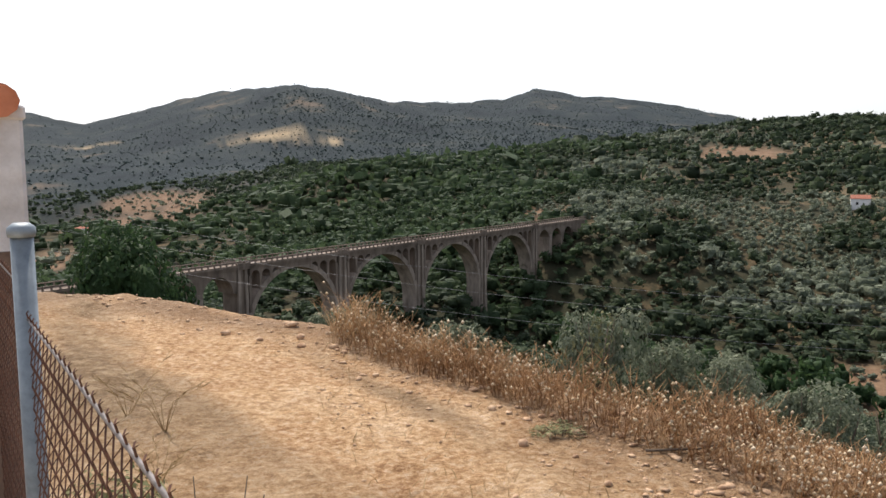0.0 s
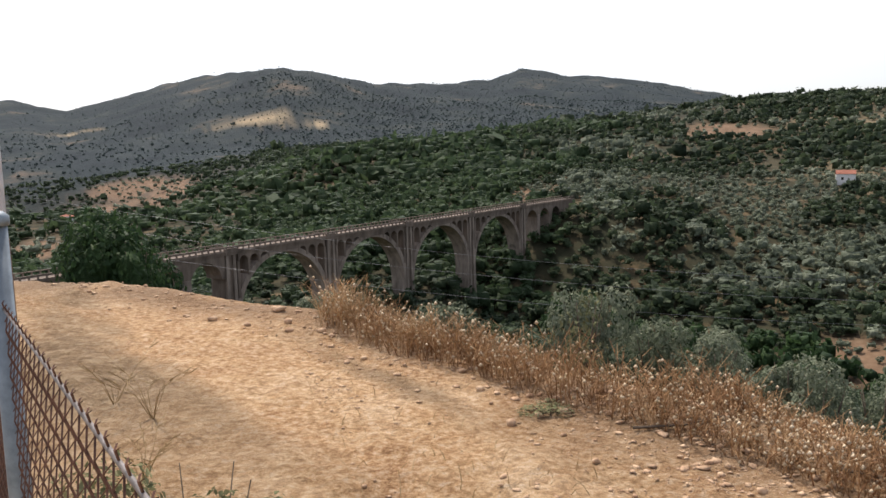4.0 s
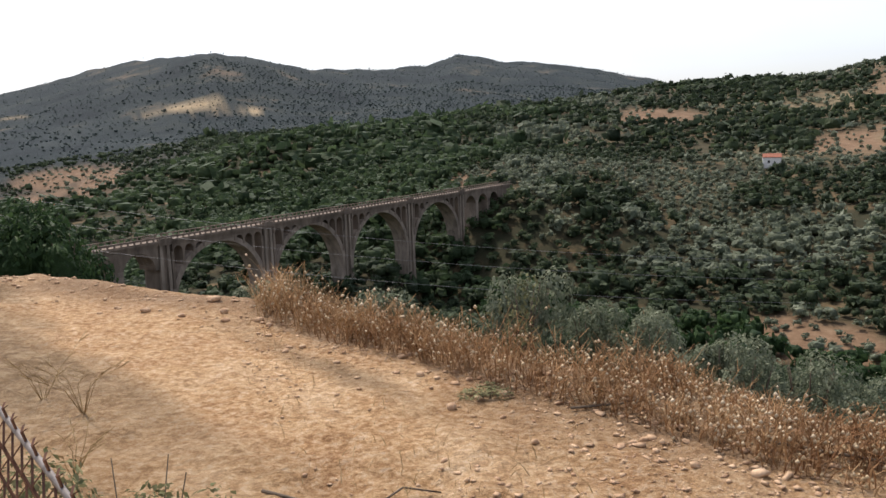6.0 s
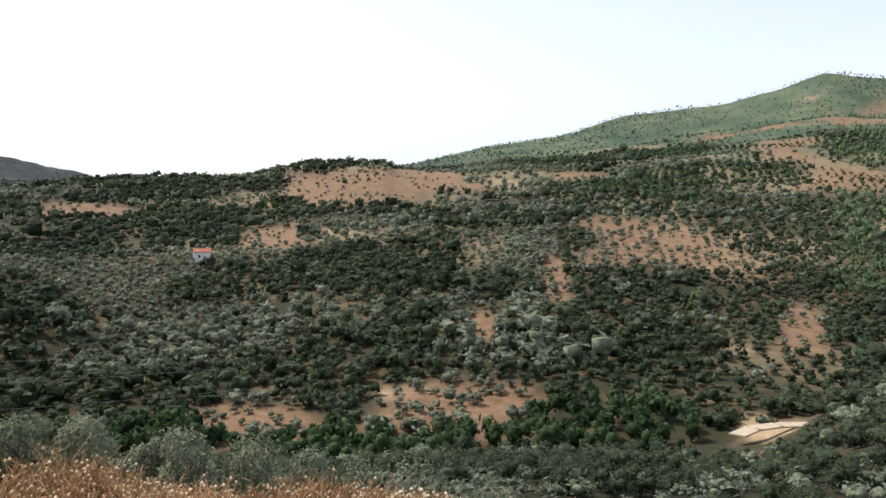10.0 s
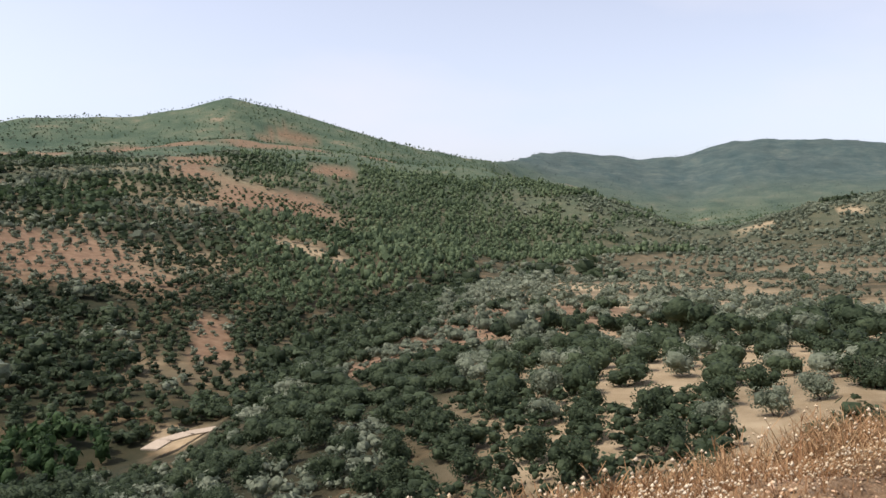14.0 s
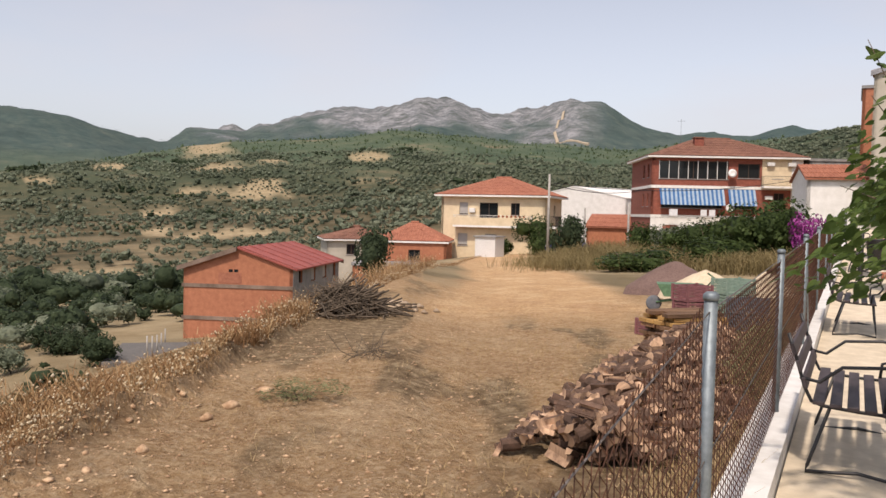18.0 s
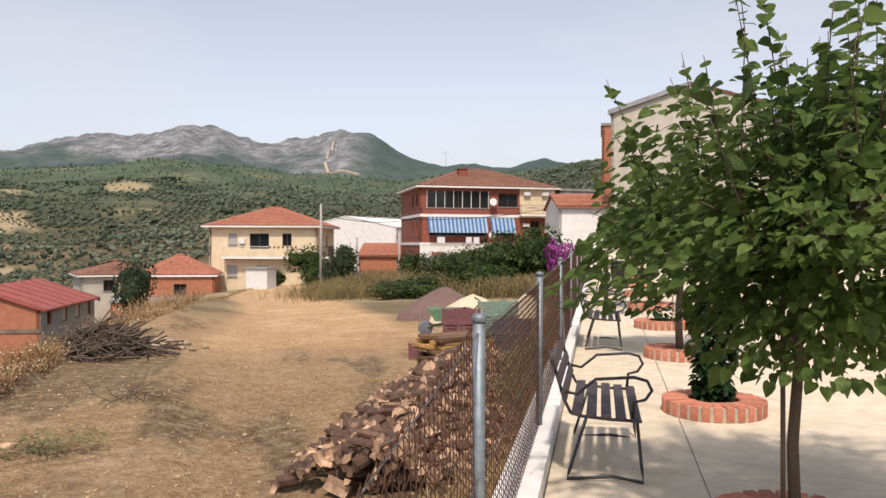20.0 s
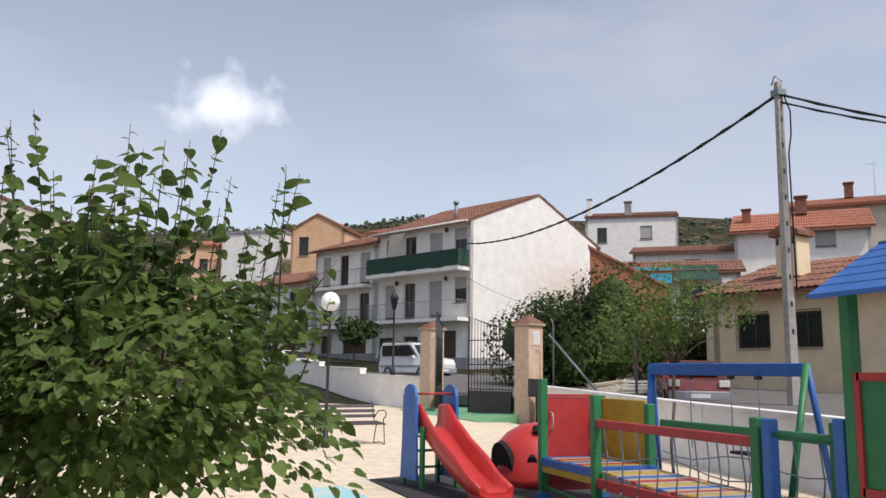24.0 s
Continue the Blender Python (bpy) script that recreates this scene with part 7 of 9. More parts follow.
def house(name, a, b, z, eave, depth, label, wall_mat, fronts=(), sides=(), roof="gable", rise=1.6, roof_mat=None, over=0.45, frame_mat=None, plinth=None, ridge="x", pitch=0.24, lsides=(), fascia=None, cat="house", group="houses of the village", verge=None):
    """Walls with openings, windows, and a roof. a, b: left and right front corners as seen from the plaza."""
    m, w = frame_of(a, b, z)
    frame_mat, roof_mat = frame_mat or M_FRAMEBROWN, roof_mat or M_ROOFTILE
    t = thing(name, m, label, cat, group)
    I = Matrix.Identity(4)
    vg = over * 0.6 if verge is None else verge
    right = Matrix.Translation((w, 0, 0)) @ Matrix.Rotation(math.pi / 2, 4, "Z")
    left = Matrix.Translation((0, depth, 0)) @ Matrix.Rotation(-math.pi / 2, 4, "Z")
    back = Matrix.Translation((w, depth, 0)) @ Matrix.Rotation(math.pi, 4, "Z")
    for mm, ww, ops, vis in ((I, w, fronts, True), (right, depth, sides, True), (left, depth, lsides, True), (back, w, (), False)):
        ob = part("wall", wall_holes(ww, eave, [o[:4] for o in ops], 0.25, -1.5), wall_mat, t)
        ob.matrix_local = mm
        for o in ops:
            window_unit(t, *o[:4], o[4], frame_mat, mm)
        if plinth:
            ob = part("plinth", block(0.0, ww, -0.03, -0.002, -1.5, plinth), M_PLINTH, t)
            ob.matrix_local = mm
    if roof == "gable" and ridge == "x":
        for e in (0, 1):
            mm = Matrix.Translation((0, 0, eave)) if e == 0 else Matrix.Translation((w, depth, eave)) @ Matrix.Rotation(math.pi, 4, "Z")
            s = rise / (depth / 2)
            ob = part("roof", prism([(-over, -over * s - 0.12), (-over, -over * s), (depth / 2, rise), (depth / 2, rise - 0.12)], -vg, w + vg), roof_mat, t)
            ob.matrix_local = mm @ Matrix(((0, 1, 0, 0), (1, 0, 0, 0), (0, 0, 1, 0), (0, 0, 0, 1)))
            ob = part("roof_tiles", tiled_slope(-vg, w + vg, depth / 2 + over, rise + over * s, pitch=pitch), roof_mat, t)
            ob.matrix_local = mm @ Matrix.Translation((0, -over, -over * s + 0.005))
        for x0 in (0.0, w - 0.25):
            ob = part("gable", prism([(0, eave), (depth, eave), (depth / 2, eave + rise)], -0.25, 0), wall_mat, t)
            ob.matrix_local = Matrix.Translation((x0, 0, 0)) @ Matrix.Rotation(math.pi / 2, 4, "Z")
    elif roof == "gable":
        s = rise / (w / 2)
        for e in (0, 1):
            mm = Matrix.Identity(4) if e == 0 else Matrix.Translation((w, depth, 0)) @ Matrix.Rotation(math.pi, 4, "Z")
            ob = part("roof", prism([(-over, eave - over * s - 0.12), (-over, eave - over * s), (w / 2, eave + rise), (w / 2, eave + rise - 0.12)], -over * 0.6, depth + over * 0.6), roof_mat, t)
            ob.matrix_local = mm
            if fascia:
                ob = part("fascia", prism([(-over - 0.02, eave - over * s - 0.3), (-over - 0.02, eave - over * s + 0.02), (w / 2, eave + rise + 0.02), (w / 2, eave + rise - 0.3)], -over * 0.6 - 0.14, -over * 0.6 - 0.004), fascia, t)
                ob.matrix_local = mm
            if pitch:
                ob = part("roof_tiles", tiled_slope(0, depth + over * 1.2, w / 2 + over, rise + over * s, pitch=pitch), roof_mat, t)
                ob.matrix_local = mm @ Matrix.Translation((-over, depth + over * 0.6, eave - over * s + 0.005)) @ Matrix.Rotation(-math.pi / 2, 4, "Z")
            ob = part("gable", prism([(0, eave), (w, eave), (w / 2, eave + rise)], 0, 0.25), wall_mat, t)
            ob.matrix_local = mm
    elif roof == "hip":
        k = depth / 2 + over
        ob = part("eaves_slab", block(-over, w + over, -over, depth + over, eave - 0.16, eave), M_WHITE, t)
        zz = eave + 0.004
        bm = bmesh.new()
        v = [bm.verts.new(p) for p in ((-over, -over, zz), (w + over, -over, zz), (w + over, depth + over, zz), (-over, depth + over, zz), (-over + k, depth / 2, zz + rise), (w + over - k, depth / 2, zz + rise))]
        for f in ((0, 1, 5, 4), (1, 2, 5), (2, 3, 4, 5), (3, 0, 4), (3, 2, 1, 0)):
            bm.faces.new([v[i] for i in f])
        part("roof", bm, roof_mat, t)
        for mm, ww in ((I, w), (right, depth), (left, depth)):
            ww2 = ww + 2 * over
            kk = k if ww == w else ww2 / 2
            ob = part("roof_tiles", tiled_slope(0, ww2, k, rise, kk, kk, pitch), roof_mat, t)
            ob.matrix_local = mm @ Matrix.Translation((-over, -over, zz + 0.004))
        part("ridge_tiles", tube([(-over + k, depth / 2, zz + rise + 0.03), (w + over - k, depth / 2, zz + rise + 0.03)], 0.13, 8), roof_mat, t)
    else:
        part("roof_slab", block(-0.1, w + 0.1, -0.1, depth + 0.1, eave, eave + 0.25), M_CEMENT, t)
    return t, m, w


def chimney(parent, x, y, z, w, h, mat):
    c = part("chimney", block(x - w / 2, x + w / 2, y - w / 2, y + w / 2, z, z + h, 0.02), mat, parent)
    part("chimney_cap", block(x - w * 0.62, x + w * 0.62, y - w * 0.62, y + w * 0.62, z + h, z + h + 0.1, 0.02), M_OLDTILE, c)
    return c


# the half-finished brick shed below the track
FA, FB = (52.2, -29.7), (45.6, -34.3)
shed, sm, sw = house("brick_shed", FA, FB, -8.7, 6.2, 12.0, "unfinished orange brick shed with a red sheet roof", M_BRICKFAR, sides=[(1.2, 2.1, 5.0, 5.9, "window"), (4.2, 5.3, 4.9, 5.9, "blind window"), (7.2, 8.3, 4.9, 5.9, "blind window"), (10.2, 11.0, 4.4, 6.0, "solid door")], roof="gable", ridge="y", rise=1.35, roof_mat=M_SHEDROOF, over=0.35, pitch=0, fascia=M_CONCRETE, cat="shed")
for zz, w0 in ((4.75, -0.12), (2.45, -0.15)):
    part("concrete_band", block(-0.12, sw + 0.02, -0.06, -0.004, zz - 0.13, zz + 0.13), M_CONCRETE, shed)
    part("concrete_band", block(-0.06, -0.004, -0.06, 12.0, zz - 0.13, zz + 0.13), M_CONCRETE, shed)
# near-black plates on the brick paint the shade of vent holes
for x0 in (3.35, 3.75):
    part("vent_hole", block(x0, x0 + 0.3, -0.012, -0.004, 5.75, 5.95), M_WINDOW, shed)
part("walled_up_door", block(2.6, 4.3, -0.02, -0.004, 4.95, 5.7), M_ROOFTILE, shed)
ob = part("cement_face", wall_holes(12.0, 6.2, [(1.2, 2.1, 5.0, 5.9), (4.2, 5.3, 4.9, 5.9), (7.2, 8.3, 4.9, 5.9), (10.2, 11.0, 4.4, 6.0)], 0.02, -1.0), M_CEMENT, shed, "grey cement rendered side wall")
ob.matrix_local = Matrix.Translation((sw + 0.025, 0, 0)) @ Matrix.Rotation(math.pi / 2, 4, "Z")
for k in range(7):
    part("roof_seam", prism([(sw / 2, 7.57), (sw + 0.35, 6.1), (sw + 0.35, 6.14), (sw / 2, 7.61)], k * 1.9 + 0.1, k * 1.9 + 0.16), M_SHEDROOF, shed)

# cream house with a hipped tile roof
cream, cm, cw = house("cream_house", (55.6, -60.2), (45.9, -64.6), -2.9, 6.25, 9.0, "cream two-storey house with a hipped terracotta roof", M_CREAM,
    fronts=[(1.9, 2.8, 4.3, 5.5, "blind window"), (4.0, 5.9, 3.3, 5.5, "door"), (7.2, 8.1, 4.3, 5.5, "window"), (1.8, 2.8, 1.2, 2.4, "blind window"), (4.6, 5.8, 1.2, 2.4, "blind window")],
    sides=[(1.5, 2.3, 3.3, 5.4, "door"), (4.5, 5.5, 4.2, 5.4, "window"), (1.5, 2.5, 1.2, 2.4, "window")], roof="hip", rise=1.9, over=0.6)
balcony(cream, Matrix.Identity(4), 1.5, 9.4, 3.25, 0.9, "white", 1.0)
balcony(cream, Matrix.Translation((cw, 0, 0)) @ Matrix.Rotation(math.pi / 2, 4, "Z"), 0.2, 3.4, 3.25, 1.0, "iron", 1.0)
part("air_conditioner", block(3.0, 3.6, -0.3, -0.002, 4.5, 4.95, 0.02), M_FRAMEWHITE, cream)
for k in range(7):
    x0 = 6.2 + k * 0.42
    part("flower_pot", lathe([(0.08, 0), (0.12, 0.2), (0.13, 0.22)], 8), M_CLAY, cream).location = (x0, -0.82, 4.05)

hut = thing("garden_hut", pose(45.9, -55.4, -2.6, 0, 0, 190), "small white metal hut beside the track", "hut")
part("hut_wall", block(0, 2.0, -1.6, 0, 0, 2.1), M_WHITEPLASTIC, hut)
part("hut_roof", block(-0.12, 2.12, -1.75, 0.12, 2.1, 2.2), M_CEMENT, hut)
for k in range(8):
    part("rib", block(0.1 + k * 0.25, 0.15 + k * 0.25, 0.002, 0.03, 0.05, 2.05), M_WHITEPLASTIC, hut)
part("hut_door", block(0.5, 1.3, 0.035, 0.06, 0.05, 1.9), M_FRAMEWHITE, hut)

# low brick houses beyond the shed
house("brick_house", (56.0, -51.5), (50.6, -55.6), -3.9, 2.7, 6, "low unfinished brick house with a terracotta roof", M_BRICKFAR, fronts=[(3.2, 4.3, 0.9, 1.9, "window")], roof="hip", rise=1.7, roof_mat=M_ROOFTILE, over=0.2)
house("white_cottage", (66, -54), (62, -60), -4.6, 3.1, 8, "beige cottage with a brown tile roof", M_BEIGE, fronts=[(2, 3, 1.5, 2.6, "window"), (6, 7, 1.5, 2.6, "window")], roof="hip", rise=1.3, roof_mat=M_OLDTILE, over=0.4)
house("brick_annex", (52.0, -45.3), (47.8, -48.6), -4.8, 1.7, 3, "low brick annex behind the shed", M_BRICKFAR, roof="flat")
house("white_warehouse", (66.0, -88.5), (50.5, -88.0), -2.6, 6.4, 20, "large white warehouse with a shallow gable", M_WHITE, roof="gable", ridge="y", rise=1.5, roof_mat=M_WHITE, over=0.1, pitch=0, cat="warehouse")
house("tile_shed", (51, -80), (42, -83), -3.0, 3.4, 6, "low shed with an orange tile roof", M_BRICKFAR, roof="gable", rise=1.3, over=0.3)

# the red brick flats
AZ = -1.4
flats, fm, fw = house("brick_flats", (38.8, -72.3), (27.6, -81.5), AZ, 8.95, 11.0, "three-storey dark red brick flats with a tiled roof", M_DARKBRICK,
    fronts=[(0.7, 7.4, 6.75, 8.5, "window"), (8.3, 10.4, 6.9, 8.3, "window"), (1.0, 6.9, 3.9, 5.6, "window"), (7.6, 9.9, 3.9, 5.6, "window"), (11.6, 12.6, 6.9, 8.2, "window"), (11.8, 12.8, 3.8, 5.5, "window")],
    lsides=[(6.6, 7.5, 6.9, 8.2, "window"), (8.9, 9.8, 6.9, 8.2, "window"), (6.6, 7.4, 4.0, 5.3, "window"), (8.9, 9.7, 4.0, 5.3, "window")], roof="hip", rise=2.2, roof_mat=M_OLDTILE, over=0.5)
for zz in (5.95, 3.05):
    part("white_band", block(-0.05, fw + 0.05, -0.06, -0.004, zz - 0.14, zz + 0.14), M_WHITE, flats)
    part("white_band", block(-0.06, -0.004, -0.06, 11.0, zz - 0.14, zz + 0.14), M_WHITE, flats)
part("ground_floor_face", wall_holes(fw, 2.9, [(1.2, 2.6, 0.9, 2.2), (5.0, 7.2, 0.9, 2.3), (9, 10.2, 0.9, 2.2)], 0.02, -1.5), M_WHITE, flats, "white rendered ground floor").location = (0, -0.028, 0)
part("bay_face", block(10.6, 13.6, -0.03, -0.005, 6.1, 8.9), M_CREAM, flats, "cream rendered balcony bay")
part("end_face", wall_holes(fw - 13.4, 8.9, [(0.4, 0.9, 6.9, 8.0)], 0.02, 3.2), M_WHITE, flats, "white rendered end bay").location = (13.4, -0.032, 0)
balcony(flats, Matrix.Identity(4), 10.5, 13.9, 6.15, 0.9, "iron", 0.95)
for k in range(8):
    part("mullion", block(0.7 + k * 0.93, 0.76 + k * 0.93, -0.04, 0.1, 6.75, 8.5), M_FRAMEWHITE, flats)


def awning(parent, x0, x1, z0, z1, out, stripes, mats):
    a = part("awning", bmesh.new(), mats[0], parent)
    for k in range(stripes):
        xa, xb = x0 + (x1 - x0) * k / stripes, x0 + (x1 - x0) * (k + 1) / stripes
        ob = part("stripe", prism([(0.0, z1), (-out, z0), (-out, z0 - 0.02), (0.0, z1 - 0.02)], xa, xb), mats[k % len(mats)], a)
        ob.matrix_local = Matrix(((0, 1, 0, 0), (1, 0, 0, 0), (0, 0, 1, 0), (0, 0, 0, 1)))
    return a


awning(flats, 0.8, 7.0, 4.2, 5.8, 0.8, 30, (M_BLUECLOTH, M_PALECLOTH))
awning(flats, 7.4, 10.0, 4.2, 5.8, 0.8, 12, (M_BLUECLOTH, M_PALECLOTH))
for x0, zz in ((7.6, 7.3), (7.5, 3.9)):
    part("dish_aerial", moved(lathe([(0.02, 0), (0.25, 0.03), (0.42, 0.12), (0.43, 0.13), (0.2, 0.06), (0.02, 0.03)], 16), pose(x0, -0.5, zz, 75, 0, 0)), M_WHITEPLASTIC, flats)
for x0, x1 in ((1.6, 2.4), (4.6, 5.2), (5.4, 6.0)):
    part("laundry", block(x0, x1, -0.95, -0.94, 3.1, 3.75), M_WHITECLOTH, flats, "white washing hung out to dry")
chimney(flats, 5.2, 3.2, 9.9, 0.9, 1.1, M_DARKBRICK)
part("aerial", tube([(3.6, 4, 10.5), (3.6, 4, 13.0)], 0.02, 5), M_STEEL, flats)
part("aerial_bar", tube([(3.2, 4, 12.8), (4.0, 4, 12.8)], 0.015, 5), M_STEEL, flats)
for x0, zz in ((11.0, 8.45), (13.0, 8.45), (10.9, 5.2)):
    part("air_conditioner", block(x0, x0 + 0.7, -0.35, -0.032, zz - 0.35, zz, 0.02), M_FRAMEWHITE, flats)
house("grey_block", (27.2, -82.0), (20.5, -88.5), -1.0, 8.3, 10, "plain grey rendered building beside the flats", M_CEMENT, roof="flat")
house("orange_brick_house", (20.5, -74.0), (16.2, -75.2), 0.5, 12.2, 8, "tall orange brick house with a dark flat roof", M_BRICKFAR, fronts=[(1.0, 1.9, 9.0, 10.4, "window"), (1.0, 1.9, 6.0, 7.4, "window")], roof="flat")
house("far_cream_house", (27, -104), (20, -106), 2, 9.2, 9, "cream house with a tiled roof far behind the flats", M_CREAM, fronts=[(1.5, 2.5, 6, 7.4, "window"), (4, 5, 6, 7.4, "window")], roof="hip", rise=1.4, over=0.3)

# the tall beige gable at the end of the plaza
house("beige_building", (15.4, -58.0), (4.6, -60.0), 1.2, 10.2, 18, "tall beige rendered building with a plain gable", M_BEIGE, roof="gable", ridge="y", rise=1.75, roof_mat=M_OLDTILE, over=0.18, pitch=0.3, fascia=M_PLINTH)
house("terracotta_annex", (19.5, -58.5), (15.8, -60.5), 1.2, 3.4, 6, "low white annex with orange roof tiles", M_WHITE, roof="gable", rise=1.0, over=0.3)

# white terraced houses along the street; the row is seen from its near end
ROW_A, ROW_B, ROW_C = (-17.46, -42.61), (-13.96, -50.1), (-11.15, -55.9)
wh, wm, ww = house("white_house", ROW_B, ROW_A, 1.75, 8.95, 12.8, "white three-storey house with balconies and a bare gable", M_WHITE,
    fronts=[(0.9, 1.8, 6.2, 8.4, "blind door"), (2.7, 3.7, 6.2, 8.4, "door"), (4.9, 6.0, 6.2, 8.4, "blind door"), (7.0, 8.0, 7.0, 8.5, "blind half window"),
            (0.9, 1.8, 3.3, 5.5, "blind door"), (2.7, 3.7, 3.3, 5.5, "door"), (4.9, 6.0, 3.3, 5.5, "blind door"), (7.0, 8.0, 4.1, 5.6, "blind half window"),
            (0.4, 1.8, 0.0, 2.2, "green solid door"), (2.8, 4.0, 1.0, 2.2, "grille window"), (5.9, 7.2, 0.0, 2.5, "solid door")],
    verge=0.04, roof="gable", rise=2.5, over=0.4, plinth=0.95, pitch=0.26, roof_mat=M_OLDTILE)
balcony(wh, Matrix.Identity(4), 0.1, 8.2, 6.1, 0.95, "net", 1.0)
balcony(wh, Matrix.Identity(4), 0.1, 8.2, 3.2, 0.95, "grey", 1.0)
part("eaves_gutter", tube([(-0.2, -0.55, 8.75), (8.5, -0.55, 8.75)], 0.06, 6), M_WHITE, wh)
part("flue", tube([(6.6, 0.5, 8.9), (6.6, 0.5, 10.1)], 0.1, 10), M_STEEL, wh)
part("flue_cap", lathe([(0.16, 10.1), (0.17, 10.25), (0.05, 10.32)], 10), M_STEEL, wh).location = (6.6, 0.5, 0)
part("sun_blind", prism([(2.3, 8.5), (3.6, 8.5), (2.6, 6.9), (1.9, 6.4)], -0.9, -0.85), M_BEIGE, wh, "beige cloth blind hung on the balcony")
for zz in (8.3, 5.4):
    for x0 in (2.2, 6.5):
        part("wall_lantern", lathe([(0.06, 0), (0.12, 0.2), (0.03, 0.3)], 6), M_IRON, wh).location = (x0, -0.2, zz)
wh2, _, _ = house("white_house", ROW_C, ROW_B, 2.1, 8.1, 10.0, "white terraced house with wrought iron balconies", M_WHITE,
    fronts=[(0.8, 1.7, 5.4, 7.5, "blind door"), (2.7, 3.6, 5.4, 7.5, "door"), (4.8, 5.8, 5.4, 7.5, "blind door"), (0.8, 1.7, 2.8, 4.8, "door"), (2.7, 3.6, 2.8, 4.8, "blind door"), (4.8, 5.8, 2.8, 4.8, "door"), (0.8, 2.0, 0.0, 2.1, "solid door"), (3.2, 5.6, 0.0, 2.3, "solid door")],
    roof="gable", rise=1.7, over=0.5, plinth=0.9, pitch=0.26, roof_mat=M_OLDTILE)
balcony(wh2, Matrix.Identity(4), 0.2, 6.2, 5.3, 0.9, "iron", 1.0)
balcony(wh2, Matrix.Identity(4), 0.2, 6.2, 2.7, 0.9, "iron", 1.0)
wh3, _, _ = house("white_house", (-6.6, -65.5), ROW_C, 2.3, 5.9, 9.0, "low white terraced house with a red brick base", M_WHITE,
    fronts=[(1, 2, 3.2, 5.2, "blind door"), (4.2, 5.2, 3.2, 5.2, "door"), (7.5, 8.5, 3.2, 5.2, "door"), (1, 2.2, 0, 2.1, "solid door"), (4.2, 5.4, 0.8, 2.1, "grille window"), (7, 8.6, 0, 2.2, "solid door")],
    roof="gable", rise=1.5, over=0.5, pitch=0.26, roof_mat=M_OLDTILE)
part("brick_base", block(0, 10.4, -0.04, -0.004, -1, 0.85), M_DARKBRICK, wh3)
balcony(wh3, Matrix.Identity(4), 0.5, 9.8, 3.1, 0.8, "iron", 1.0)
# roofs and gables behind the row
house("peach_house", (-12.6, -76), (-17.0, -73), 4, 11.2, 10, "peach rendered house behind the white row", M_PEACH, fronts=[(0.8, 1.8, 8.6, 10.4, "window")], roof="gable", ridge="y", rise=1.4, over=0.2)
house("white_gable_house", (-6.8, -82), (-12.0, -78), 4, 11.2, 10, "tall white blank wall behind the row", M_WHITE, fronts=[(3.0, 3.5, 5.2, 5.9, "window"), (3.9, 4.4, 5.2, 5.9, "window")], roof="flat")
house("peach_house", (-2.5, -86), (-6.8, -84), 4, 10.4, 10, "orange rendered house with small windows", M_PEACH, fronts=[(0.8, 1.7, 7.6, 9.0, "window"), (2.6, 3.5, 7.6, 9.0, "window")], roof="gable", rise=1.2, over=0.2)
house("green_attic_house", (-17.5, -66), (-22, -62), 4, 9.6, 8, "dark green attic with a tiled roof behind the row", M_GREENDOOR, roof="gable", rise=1.0, over=0.5)

# brick house, terraces and white houses climbing the hill
def parapet_wall(name, a, b, z, h0, h1, depth, label):
    """A brick building whose parapet slopes from h0 to h1."""
    m, w = frame_of(a, b, z)
    t = thing(name, m, label, "house", "houses of the village")
    part("wall", prism([(0, -1.5), (w, -1.5), (w, h1), (0, h0)], 0, depth), M_BRICKFAR, t)
    part("coping", prism([(-0.1, h0 + 0.004), (w + 0.1, h1 + 0.004), (w + 0.1, h1 + 0.16), (-0.1, h0 + 0.16)], -0.12, depth), M_ROOFTILE, t)
    # dark plates again, with the shade of two holes as their colour
    for x0 in (w * 0.35, w * 0.6):
        part("vent_hole", block(x0, x0 + 0.35, -0.02, -0.004, 4.2, 4.8), M_WINDOW, t)
    return t


parapet_wall("brick_house", (-24.6, -41.4), (-28.2, -39.0), 1.6, 7.7, 5.2, 6.0, "orange brick house with a sloping parapet")
h, _, _ = house("white_terrace_house", (-43.0, -73.5), (-50.8, -68.3), 7, 11.4, 9, "tall white house with a brown roof up the hill", M_WHITE, fronts=[(1.2, 2.2, 8.6, 10.2, "window"), (5.6, 6.8, 8.9, 10.3, "blind window")], roof="gable", rise=1.2, over=0.2, roof_mat=M_OLDTILE)
chimney(h, 4.4, 1.0, 11.2, 0.7, 1.8, M_CEMENT)
chimney(h, 0.4, 1.0, 11.2, 0.5, 2.2, M_WHITE)
h, _, _ = house("white_gable_house", (-36.6, -55.1), (-43.3, -49.9), 4, 7.7, 7, "white house with a low gable and orange tiles", M_WHITE, fronts=[(1, 2, 5.6, 6.8, "window"), (4.0, 5.2, 5.8, 7.0, "window")], roof="gable", rise=0.9, over=0.4, pitch=0.17, roof_mat=M_OLDTILE)
h, _, _ = house("terrace_house", (-30.6, -47.0), (-36.6, -42.6), 1.2, 7.7, 6, "house with teal and green awnings under a brown roof", M_WHITE, fronts=[(0.6, 3.0, 4.6, 6.6, "window"), (3.6, 6.2, 4.6, 6.6, "window")], roof="gable", rise=1.0, over=0.5, roof_mat=M_OLDTILE)
awning(h, 0.4, 3.1, 6.7, 7.9, 1.2, 6, (M_TEALCLOTH,))
awning(h, 3.3, 6.0, 6.9, 8.0, 1.2, 6, (M_GREENNET,))
part("air_conditioner", block(6.2, 6.8, -0.35, -0.004, 6.6, 7.1, 0.02), M_FRAMEWHITE, h)
